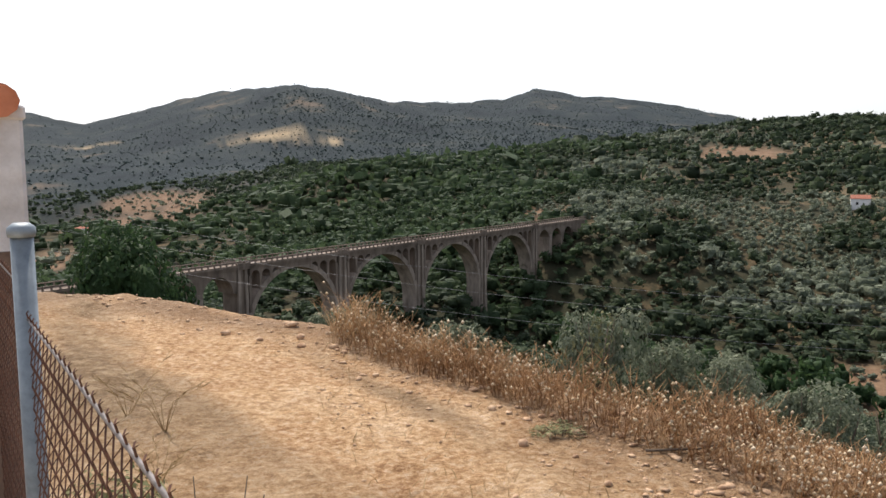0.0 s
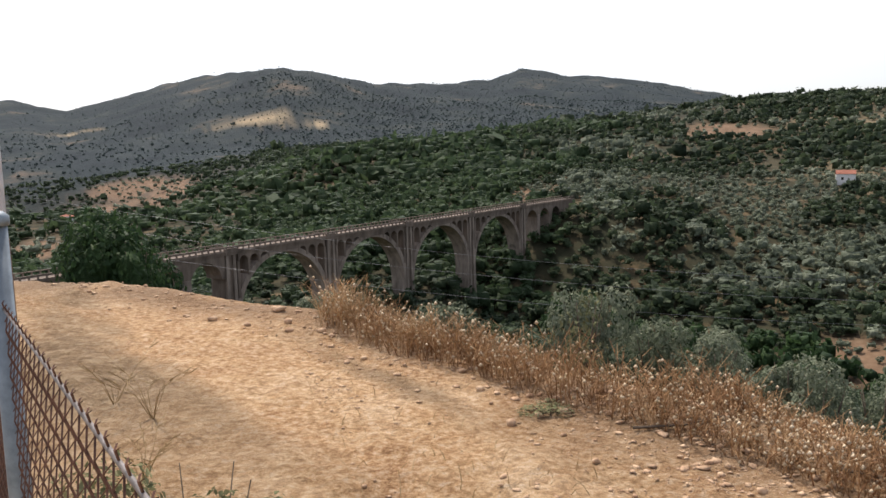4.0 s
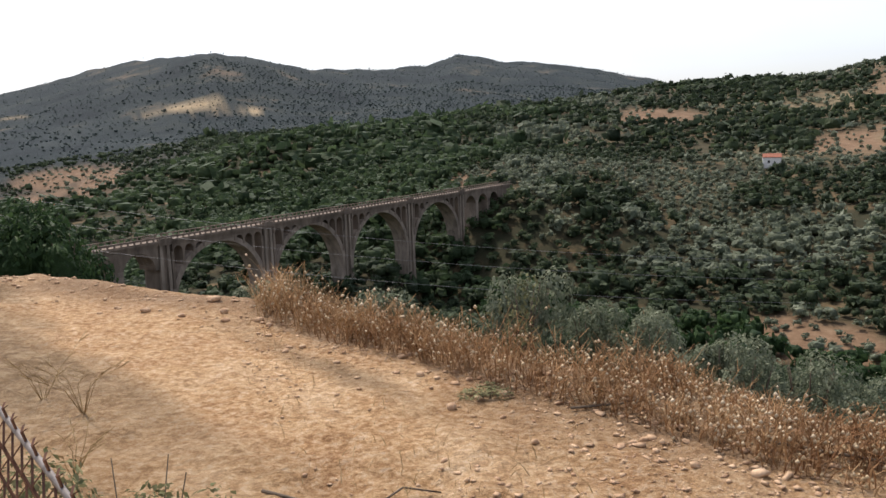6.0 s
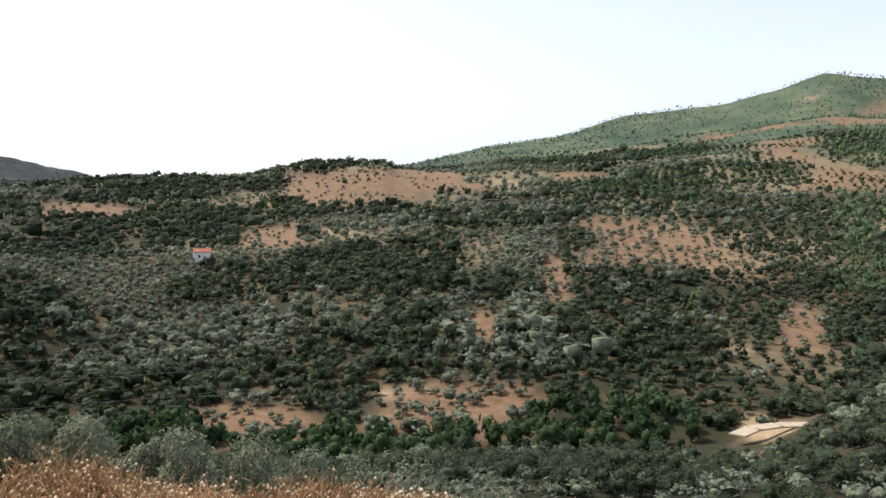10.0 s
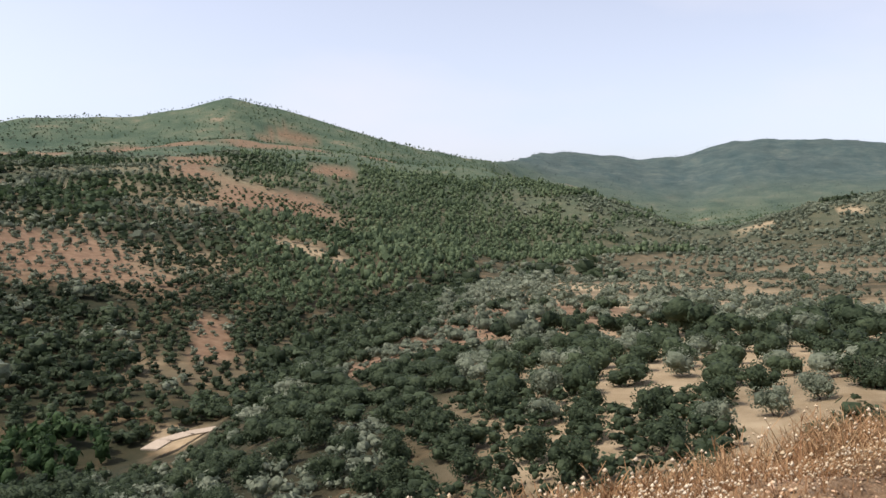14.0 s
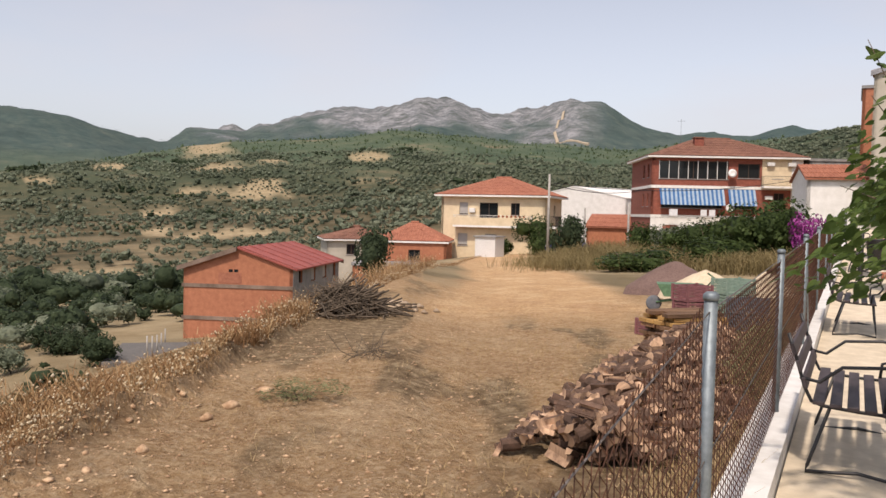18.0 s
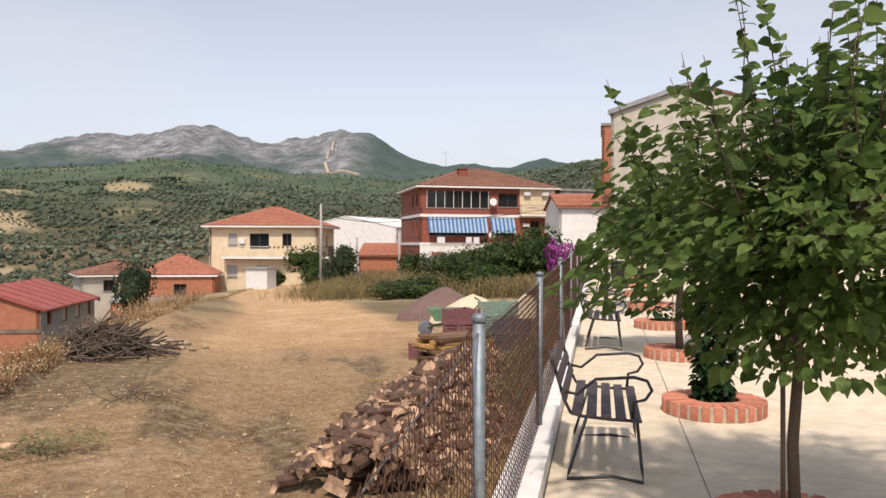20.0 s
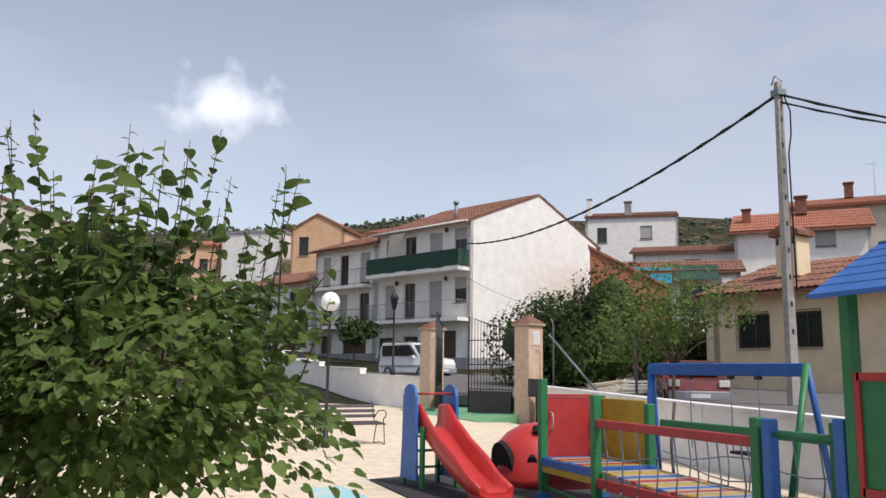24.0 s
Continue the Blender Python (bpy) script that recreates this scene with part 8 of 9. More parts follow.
h, _, _ = house("white_villa", (-40.2, -47.4), (-46.6, -41.2), 4, 8.5, 9, "large white house with a broad terracotta roof", M_WHITE, fronts=[(3.4, 4.3, 7.0, 8.1, "blind window"), (5.4, 6.7, 7.0, 8.2, "blind window")], sides=[(2.0, 3.2, 6.6, 8.0, "blind window")], roof="gable", rise=1.9, over=0.5, pitch=0.17)
chimney(h, 0.8, 2.0, 9.0, 0.6, 1.3, M_DARKBRICK)
chimney(h, 4.6, 3.4, 10.0, 0.8, 1.3, M_OLDTILE)
h, _, _ = house("white_villa", (-49.6, -52.4), (-57.0, -44.6), 6, 10.0, 8, "white upper house with a terracotta roof behind the villa", M_BEIGE, fronts=[(2.0, 3.0, 8.0, 9.2, "window")], roof="gable", rise=1.2, over=0.5, pitch=0.17)
chimney(h, 5.0, 3.0, 11.0, 0.7, 1.2, M_OLDTILE)
part("aerial", tube([(7.0, 4, 11.0), (7.0, 4, 14.2)], 0.02, 5), M_STEEL, h)
part("aerial_bar", tube([(6.4, 4, 14.0), (7.3, 4, 14.0)], 0.015, 5), M_STEEL, h)

# cream bungalow beyond the playground wall
bung, bm_, bw = house("cream_bungalow", (-19.0, -23.5), (-22.0, -12.6), 1.0, 3.75, 8.5, "cream bungalow with barred windows and a brown tiled roof", M_CREAM,
    fronts=[(0.97, 2.2, 1.75, 2.9, "grille window"), (2.94, 4.0, 1.75, 2.9, "grille window"), (8.2, 9.6, 1.75, 3.0, "grille window")], roof="gable", rise=1.35, over=0.6, roof_mat=M_OLDTILE, pitch=0.22)
c = part("chimney", block(1.9, 2.7, 1.0, 1.8, 4.2, 5.6, 0.02), M_CREAM, bung, "cream chimney with a tiled cap")
part("chimney_cap", prism([(1.75, 5.6), (2.85, 5.6), (2.85, 5.75), (2.3, 6.05), (1.75, 5.75)], 0.85, 1.95), M_OLDTILE, c)
# the vents are uncut: dark plates carry the shade of their gaps
for k in range(4):
    part("cap_vent", block(1.95 + k * 0.19, 2.05 + k * 0.19, 0.98, 0.995, 5.3, 5.55), M_WINDOW, c)
part("rear_gable_wall", block(-0.3, 0.0, 0, 8.5, -1, 3.7), M_CREAM, bung)

# distant farm buildings on the plain
for nm, a, b, z, e, d, lab, mt in (("farm_building", (713, -494), (690, -530), 13.5, 5, 12, "pale concrete frame farm building on a knoll", M_WHITE), ("farm_shed", (575, -352), (545, -400), -18, 5, 14, "long white farm shed on the plain", M_WHITE), ("farm_shed", (560, -398), (540, -430), -14, 5, 10, "long grey farm shed on the plain", M_BEIGE), ("farm_house", (600, -335), (590, -346), -18, 5, 9, "small white farmhouse among olive trees", M_WHITE)):
    house(nm, a, b, z, e, d, lab, mt, fronts=[(2, 5, 1.5, 3.5, "window"), (8, 11, 1.5, 3.5, "window")], roof="flat", group="farms on the plain")
house("olive_farmhouse", (177.5, 352), (184.5, 348.8), -19.0, 3.8, 5, "small white farmhouse with a red roof in the olive grove", M_WHITE, fronts=[(2, 3, 1, 2.2, "window")], roof="gable", rise=1.4, over=0.3, group="farms on the plain")
for a, b, lab in (((-243, 531), (-236, 534), "white house among trees below the viaduct"), ((-201, 529), (-194, 532), "small pale house in the valley")):
    house("valley_house", a, b, -46, 6, 7, lab, M_WHITE, roof="hip", rise=1.4, group="farms on the plain")

# street, walls and gate
M_ASPHALT = material("street_asphalt", (0.09, 0.085, 0.08), (0.15, 0.14, 0.13), 8, 8, 0.9, 0.2)
M_GATEPILLAR = material("pink_beige_stone_pillar", (0.5, 0.36, 0.26), (0.64, 0.48, 0.36), 6, 7, 0.88, 0.15)
M_GREENRAMP = material("green_painted_ramp", (0.1, 0.26, 0.13), (0.17, 0.36, 0.19), 3, 6, 0.85, 0.05)


def wall_run(pts, h, thick, mat, coping, label):
    w = thing("perimeter_wall", pose(0, 0, 0), label, "wall", kind="structure")
    for (x0, y0, z0), (x1, y1, z1) in zip(pts, pts[1:]):
        d = Vector((x1 - x0, y1 - y0, 0))
        n = Vector((-d.y, d.x, 0)).normalized() * thick / 2
        for nm, a, b, m, e in (("wall_section", -0.6, h, mat, 1.0), ("coping", h + 0.003, h + 0.07, coping, 1.25)):
            bm = bmesh.new()
            v = [bm.verts.new((x + s * n.x * e, y + s * n.y * e, z + q)) for x, y, z in ((x0, y0, z0), (x1, y1, z1)) for s in (-1, 1) for q in (a, b)]
            for f in ((0, 1, 3, 2), (4, 6, 7, 5), (0, 4, 5, 1), (2, 3, 7, 6), (1, 5, 7, 3), (0, 2, 6, 4)):
                bm.faces.new([v[i] for i in f])
            bmesh.ops.recalc_face_normals(bm, faces=bm.faces[:])
            part(nm, bm, m, w)
    return w


wall_run([(-10.9, -21.0, 0.42), (-10.2, -16.5, 0.33), (-9.5, -11.8, 0.24), (-9.3, -4, 0.05), (-9.3, 6, -0.1)], 0.98, 0.25, M_WHITE, M_KERB, "low white rendered wall round the playground")
wall_run([(-9.5, -27.3, 0.55), (-8.3, -31.0, 0.62)], 1.02, 0.25, M_WHITE, M_KERB, "low white rendered wall beside the gate")
wall_run([(-8.3, -31.0, 0.62), (-7.6, -35.5, 0.7)], 1.25, 0.25, M_WHITE, M_KERB, "low white rendered wall stepping up along the street")
wall_run([(-7.6, -35.5, 0.7), (-5.0, -46.5, 0.9)], 1.45, 0.25, M_WHITE, M_KERB, "low white rendered wall stepping up along the street")
street = thing("road", pose(0, 0, 0), "grey asphalt street and pavement before the white houses", "road", kind="structure")
bm = bmesh.new()
bmv = [bm.verts.new(p) for p in ((-9.7, -27.5, 0.72), (-5.6, -47, 1.2), (-9.5, -52.0, 1.9), (-12.5, -47.5, 1.72), (-16.6, -39.5, 1.48), (-24, -34, 1.35), (-17.5, -12, 0.9), (-11.3, -12, 0.75), (-11.2, -21, 0.78))]
bm.faces.new(bmv)
bmesh.ops.recalc_face_normals(bm, faces=bm.faces[:])
bmesh.ops.solidify(bm, geom=bm.faces[:], thickness=0.3)
part("carriageway", bm, M_ASPHALT, street)
bm = bmesh.new()
d = Vector((3.5, -7.49, 0)).normalized()
n = Vector((0.906, 0.42, 0))
for s0 in range(-3, 22, 2):
    p0 = Vector((*ROW_A, 0)) + d * s0
    z0 = 1.78 + 0.028 * s0
    part("paving_slab", moved(block(0, 1.985, -2.0, 0.0, -0.3, 0.12, 0.01), Matrix.Translation((p0.x, p0.y, z0)) @ Matrix.Rotation(math.atan2(d.y, d.x), 4, "Z") @ Matrix.Diagonal((1, -1, 1, 1))), M_GRIME, street)


def gate_pillar(x, y, z, label):
    p = thing("gate_pillar", pose(x, y, z, 0, 0, 20), label, "pillar", "gate pillars")
    part("shaft", block(-0.3, 0.3, -0.3, 0.3, -0.3, 2.75, 0.015), M_GATEPILLAR, p)
    part("capital", block(-0.36, 0.36, -0.36, 0.36, 2.753, 2.83, 0.01), M_GRIME, p)
    bm = bmesh.new()
    v = [bm.verts.new(q) for q in ((-0.36, -0.36, 2.833), (0.36, -0.36, 2.833), (0.36, 0.36, 2.833), (-0.36, 0.36, 2.833), (0, 0, 3.1))]
    for f in ((0, 1, 4), (1, 2, 4), (2, 3, 4), (3, 0, 4), (3, 2, 1, 0)):
        bm.faces.new([v[i] for i in f])
    part("pyramid_cap", bm, M_OLDTILE, p, "weathered red tiled cap")
    return p


gate_pillar(-9.7, -26.9, 0.5, "square pink-beige gate pillar with a pyramid cap")
gp = gate_pillar(-10.85, -21.6, 0.42, "square pink-beige gate pillar with a small white notice")
part("notice", block(-0.14, 0.12, 0.301, 0.315, 2.2, 2.6), M_WHITEPLASTIC, gp, "small white notice plate")


def gate_leaf(m, w, h0, h1, label):
    g = thing("iron_gate", m, label, "gate", "gate leaves")
    part("kick_plate", block(0.03, w - 0.03, -0.012, 0.012, 0.08, 0.75), M_IRON, g)
    part("frame", tube([(0, 0, 0.05), (w, 0, 0.05), (w, 0, h1), (w * 0.5, 0, (h0 + h1) / 2 - 0.06), (0, 0, h0)], 0.025, 6, closed=True), M_IRON, g)
    for zz in (0.8, 1.55, 2.3):
        part("cross_rail", tube([(0, 0, zz), (w, 0, zz)], 0.018, 6), M_IRON, g)
    n = 14
    for k in range(1, n):
        x = w * k / n
        part("bar", tube([(x, 0, 0.75), (x, 0, h0 + (h1 - h0) * k / n - 0.03)], 0.011, 5), M_IRON, g)
    return g


gate_leaf(pose(-10.55, -22.1, 0.5, 0, 0, -65), 1.77, 2.6, 3.05, "open black iron gate leaf with close bars")
gate_leaf(pose(-10.12, -26.9, 0.62, 0, 0, 63), 2.0, 2.75, 3.15, "open black iron gate leaf folded back")
bm = bmesh.new()
_top = [bm.verts.new(q) for q in ((-8.6, -27.0, 0.52), (-9.3, -21.6, 0.42), (-11.9, -21.6, 0.81), (-11.0, -27.8, 0.79))]
_low = [bm.verts.new((q.co.x, q.co.y, -0.2)) for q in _top]
bm.faces.new(_top)
bm.faces.new(_low[::-1])
for k in range(4):
    bm.faces.new((_top[k], _low[k], _low[(k + 1) % 4], _top[(k + 1) % 4]))
bmesh.ops.recalc_face_normals(bm, faces=bm.faces[:])
ramp = single("gate_ramp", bm, M_GREENRAMP, pose(0, 0, 0), "faded green painted ramp at the gate", "ramp")

# concrete pole and its cables
M_POLE = material("concrete_pole", (0.28, 0.26, 0.24), (0.42, 0.4, 0.37), 6, 7, 0.9, 0.15)
M_CABLE = material("black_cable", (0.008, 0.008, 0.009), (0.018, 0.018, 0.02), 20, 3, 0.6, 0.05)
pole = thing("utility_pole", pose(-14.6, -15.2, 0.8), "tapered concrete utility pole carrying bundled cables", "utility pole")
bm = bmesh.new()
for z0, z1, a, b in ((0, 8.25, 0.12, 0.075),):
    for sx in (-1, 1):
        v = [bm.verts.new((x, y, z)) for z, r in ((z0, a), (z1, b)) for x, y in ((-r, -r * 0.8), (r, -r * 0.8), (r, r * 0.8), (-r, r * 0.8))]
        break
    for f in ((0, 1, 5, 4), (1, 2, 6, 5), (2, 3, 7, 6), (3, 0, 4, 7), (4, 5, 6, 7), (3, 2, 1, 0)):
        bm.faces.new([v[i] for i in f])
part("shaft", bm, M_POLE, pole)
# uncut step holes, their shade painted by dark blocks on the face
for k in range(9):
    part("step_hole", block(-0.025, 0.025, 0.06, 0.1 - 0.004 * k, 2 + k * 0.65, 2.12 + k * 0.65), M_WINDOW, pole)
part("clamp", block(-0.13, 0.13, -0.13, 0.13, 7.9, 8.05), M_STEEL, pole)
part("insulator", lathe([(0.05, 8.05), (0.07, 8.12), (0.04, 8.2)], 8), M_BLACKMETAL, pole)


def cable(a, b, sag, rad, label, bundle=3):
    c = thing("cable", pose(0, 0, 0), label, "cable", "cables on the pole")
    for k in range(bundle):
        pts = []
        for i in range(25):
            t = i / 24
            ph = t * 60 + 2.1 * k
            off = rad * 1.1 if bundle > 1 else 0
            pts.append((a[0] + (b[0] - a[0]) * t + off * math.cos(ph), a[1] + (b[1] - a[1]) * t, a[2] + (b[2] - a[2]) * t - sag * 4 * t * (1 - t) + off * math.sin(ph)))
        part("strand", tube(pts, rad, 5), M_CABLE, c)
    return c


TOP = (-14.6, -15.2, 8.75)
cable(TOP, (-17.2, -42.6, 9.2), 1.0, 0.028, "thick black twisted cable from the pole to the white house")
cable(TOP, (-22.5, 6.0, 5.6), 2.2, 0.022, "black twisted cable leading away from the pole")
cable((-14.6, -15.2, 8.55), (-21.5, 7.0, 5.6), 2.2, 0.018, "black twisted cable leading away from the pole")
cable((-17.3, -42.5, 7.2), (-21.0, -34.0, 4.6), 0.5, 0.012, "thin black cable drooping beside the gable", 1)
part("cable_drop", tube([(-0.05, 0.1, 7.95), (-0.25, 0.1, 7.5), (-0.22, 0.12, 6.9), (-0.1, 0.14, 6.4), (-0.12, 0.15, 3.0)], 0.02, 6), M_CABLE, pole)
part("cable_loop", tube([(0, 0, 7.95), (-0.12, 0, 8.3), (0.1, 0, 8.4), (0.2, 0, 8.15)], 0.016, 6), M_CABLE, pole)

# lot-side poles and wires before the cream house
for x, y, h, lab in ((40.3, -57.2, 7.0, "grey concrete pole by the track"), (40.5, -63.2, 4.2, "rusty post by the track"), (37.6, -66.0, 4.5, "thin grey post by the track")):
    single("roadside_pole", tube([(0, 0, -0.3), (0, 0, h)], 0.13, 8, taper=0.09), M_POLE, pose(x, y, gz(x, y)), lab, "pole", "poles by the track")
cable((40.3, -57.2, 4.2), (38.8, -72.0, 4.3), 0.6, 0.03, "black cable from the track pole to the flats", 1)
cable((40.3, -57.2, 4.3), (27.6, -81.0, 5.5), 0.9, 0.03, "black cable strung across the front of the flats", 1)
for k, (ya, e0, e1) in enumerate(((0, -5.0, -9.2), (1, -6.2, -10.4), (2, -7.6, -11.9))):
    c = thing("power_line", pose(0, 0, 0), "thin power line spanning the valley", "cable", "power lines over the valley")
    p0 = (95 * math.sin(radians(-26)), 95 * math.cos(radians(-26)), 1.65 + 95 * math.tan(radians(e0 + 2.2)))
    p1 = (95 * math.sin(radians(30)), 95 * math.cos(radians(30)), 1.65 + 95 * math.tan(radians(e1)))
    part("strand", tube([tuple(p0[i] + (p1[i] - p0[i]) * t / 12 - (6 * (t / 12) * (1 - t / 12) if i == 2 else 0) for i in range(3)) for t in range(13)], 0.011, 4), M_GREYRAIL, c)

# the pale track up the mountain
mtrack = thing("mountain_track", pose(0, 0, 0), "pale dirt track climbing the mountain", "track", kind="structure")
for pts in (((1790, -2620), (1707, -2483), (1628, -2331), (1521, -2200), (1385, -2167)),):
    for (xa, ya), (xb, yb) in zip(pts, pts[1:]):
        steps = 8
        for k in range(steps):
            q = [(xa + (xb - xa) * u, ya + (yb - ya) * u) for u in (k / steps, (k + 1) / steps)]
            d = Vector((q[1][0] - q[0][0], q[1][1] - q[0][1], 0)).normalized()
            n = Vector((-d.y, d.x, 0)) * 4.5
            bm = bmesh.new()
            c4 = [(q[0][0] + n.x, q[0][1] + n.y), (q[0][0] - n.x, q[0][1] - n.y), (q[1][0] - n.x, q[1][1] - n.y), (q[1][0] + n.x, q[1][1] + n.y)]
            top = [bm.verts.new((x, y, gz(x, y) + 4)) for x, y in c4]
            low = [bm.verts.new((x, y, gz(x, y) - 8)) for x, y in c4]
            bm.faces.new(top)
            for i in range(4):
                bm.faces.new((top[i], low[i], low[(i + 1) % 4], top[(i + 1) % 4]))
            bmesh.ops.recalc_face_normals(bm, faces=bm.faces[:])
            part("track_section", bm, M_GRIME, mtrack)

# ---- the playground ----
def plastic(name, c, dark=0.75, rough=0.5):
    return material(name, tuple(v * dark for v in c), c, 5, 6, rough, 0.04)


M_PBLUE = plastic("blue_painted_board", (0.03, 0.13, 0.42))
M_PRED = plastic("red_moulded_plastic", (0.5, 0.035, 0.03), 0.8, 0.35)
M_PREDW = plastic("red_painted_wood", (0.4, 0.03, 0.03))
M_PGREEN = plastic("green_painted_wood", (0.02, 0.17, 0.06))
M_PYELLOW = plastic("yellow_painted_board", (0.45, 0.31, 0.03))
M_PWOOD = plastic("bare_play_timber", (0.42, 0.34, 0.24))
M_RUBBER = material("black_rubber_mat", (0.016, 0.016, 0.018), (0.04, 0.04, 0.043), 30, 8, 0.9, 0.3)
M_ROPE = material("grey_blue_rope", (0.12, 0.15, 0.2), (0.22, 0.26, 0.32), 40, 4, 0.9, 0.2)
M_PAINTBLUE = material("worn_blue_floor_paint", (0.25, 0.5, 0.55), (0.6, 0.55, 0.44), 2.5, 9, 0.9, 0.05, coarse=0.5)
M_HOLLOWSHADE = material("black_hollow_shade", (0.006, 0.005, 0.005), (0.012, 0.01, 0.01), 5, 2, 0.9, 0)

mat_ = thing("rubber_mat", pose(0, 0, 0), "black rubber safety mat under the play equipment", "mat", kind="structure")
slab([(-3.35, -11.45), (-3.5, -8.86), (-3.95, -8.8), (-8.3, -8.4), (-8.4, -12.6), (-6, -12.4)], 0.022, 0.002, M_RUBBER, "mat_tile", mat_)
slab([(-3.95, -8.78), (-4.02, -6.0), (-4.3, -2.2), (-8.6, -2.0), (-8.3, -8.38)], 0.024, 0.002, M_RUBBER, "mat_tile", mat_)
paint = thing("floor_marking", pose(0, 0, 0), "worn pale blue stripe painted on the paving", "marking", kind="structure")
slab([(-2.25, -10.95), (-2.85, -11.0), (-3.35, -7.5), (-3.75, -5.0), (-3.1, -4.9), (-2.75, -7.5)], 0.004, 0.001, M_PAINTBLUE, "painted_stripe", paint)


def board(points, thick, mat, parent, name, m, label=""):
    ob = part(name, prism(points, -thick / 2, thick / 2), mat, parent, label)
    ob.matrix_local = m
    return ob


# slide: x across, y towards the foot
S0 = pose(-4.0, -10.72, pz(-4.0, -10.72) + 0.02, 0, 0, 8) @ Matrix.Diagonal((0.82, 1.2, 0.9, 1))
slide = thing("playground_slide", S0, "red plastic slide between blue boards with green posts", "slide")
shape = [(-0.2, 0.12), (0.2, 0.12), (0.17, 0.75), (0.165, 1.2), (0.16, 1.35), (0.12, 1.46), (0.04, 1.52), (-0.04, 1.52), (-0.12, 1.46), (-0.16, 1.35), (-0.165, 1.2), (-0.17, 0.75)]
for e in (-1, 1):
    board(shape, 0.05, M_PBLUE, slide, "side_board", Matrix.Translation((e * 0.38, 0, 0)) @ Matrix.Rotation(math.pi / 2, 4, "Z"), "blue rounded side board")
    for yy in (-0.22, 0.24):
        part("post", block(e * 0.38 - 0.09, e * 0.38 - 0.03, yy - 0.035, yy + 0.035, 0.0, 0.9, 0.006) if e > 0 else block(-0.35, -0.29, yy - 0.035, yy + 0.035, 0.0, 0.9, 0.006), M_PGREEN, slide)
part("grab_bar", tube([(-0.38, 0.06, 1.38), (0.38, 0.06, 1.38)], 0.017, 8), M_PREDW, slide)
for zz in (0.25, 0.5, 0.72):
    part("rung", tube([(-0.35, -0.2, zz), (0.35, -0.2, zz)], 0.02, 8), M_PGREEN, slide)
bm = bmesh.new()
prof = [(-0.1, 0.86), (0.1, 0.85), (0.3, 0.72), (0.6, 0.48), (0.95, 0.27), (1.15, 0.17), (1.45, 0.15)]
secs = []
for k, (yy, zz) in enumerate(prof):
    h = 0.28 if 0 < k < 5 else (0.34 if k == 0 else 0.2)
    if k == 1:
        h = 0.36
    if k == 6:
        h = 0.06
    pts = [(-0.3, zz + h), (-0.26, zz + h + 0.02), (-0.22, zz + h - 0.02), (-0.2, zz + 0.06), (-0.15, zz), (0.15, zz), (0.2, zz + 0.06), (0.22, zz + h - 0.02), (0.26, zz + h + 0.02), (0.3, zz + h), (0.28, zz - 0.03), (0.2, zz - 0.08), (-0.2, zz - 0.08), (-0.28, zz - 0.03)]
    secs.append([bm.verts.new((x, yy, z)) for x, z in pts])
for a, b in zip(secs, secs[1:]):
    for i in range(len(a)):
        f = bm.faces.new((a[i], a[(i + 1) % len(a)], b[(i + 1) % len(a)], b[i]))
        f.smooth = True
bm.faces.new(secs[0][::-1])
bm.faces.new(secs[-1])
bmesh.ops.recalc_face_normals(bm, faces=bm.faces[:])
part("chute", bm, M_PRED, slide, "moulded red chute")
_ft = part("foot", prism([(1.2, 0.0), (1.5, 0.0), (1.48, 0.12), (1.15, 0.14)], -0.24, 0.24), M_PRED, slide)
_ft.matrix_local = Matrix(((0, 1, 0, 0), (1, 0, 0, 0), (0, 0, 1, 0), (0, 0, 0, 1)))

# red ladybird dome
D = pose(-5.62, -10.75, pz(-5.62, -10.75) + 0.02) @ Matrix.Diagonal((0.68, 0.68, 0.88, 1))
dome = thing("play_dome", D, "red plastic climbing dome with dark openings", "play dome")
part("shell", lathe([(1.0, 0.0), (0.99, 0.12), (0.93, 0.4), (0.8, 0.62), (0.58, 0.8), (0.3, 0.92), (0.02, 0.96)], 28), M_PRED, dome)
# solid black discs on the shell paint the shade inside its openings
for az, el, w, h in ((-72, 20, 0.3, 0.36), (-30, 24, 0.1, 0.09), (-20, 58, 0.12, 0.08), (40, 50, 0.1, 0.08)):
    bm = bmesh.new()
    ring = [bm.verts.new((w * math.cos(6.2832 * k / 16), 0.0, h * math.sin(6.2832 * k / 16))) for k in range(16)]
    ring2 = [bm.verts.new((w * 0.98 * math.cos(6.2832 * k / 16), 0.12, h * 0.98 * math.sin(6.2832 * k / 16))) for k in range(16)]
    bm.faces.new(ring[::-1])
    bm.faces.new(ring2)
    for k in range(16):
        bm.faces.new((ring[k], ring[(k + 1) % 16], ring2[(k + 1) % 16], ring2[k]))
    ob = part("opening", bm, M_HOLLOWSHADE, dome, "black disc painted as the shade inside an opening")
    ob.matrix_local = Matrix.Rotation(radians(az), 4, "Z") @ Matrix.Translation((0, 1.0 * math.cos(radians(el)) ** 0.8 + 0.0, 0.95 * math.sin(radians(el)))) @ Matrix.Rotation(radians(180), 4, "Z") @ Matrix.Rotation(radians(el * 0.9), 4, "X")

# bridge and towers
PX = -5.05


def tz(y):
    return pz(PX, y) + 0.02


play = thing("climbing_frame", pose(0, 0, 0), "coloured wooden climbing frame with a rope bridge and a blue-roofed tower", "climbing frame")


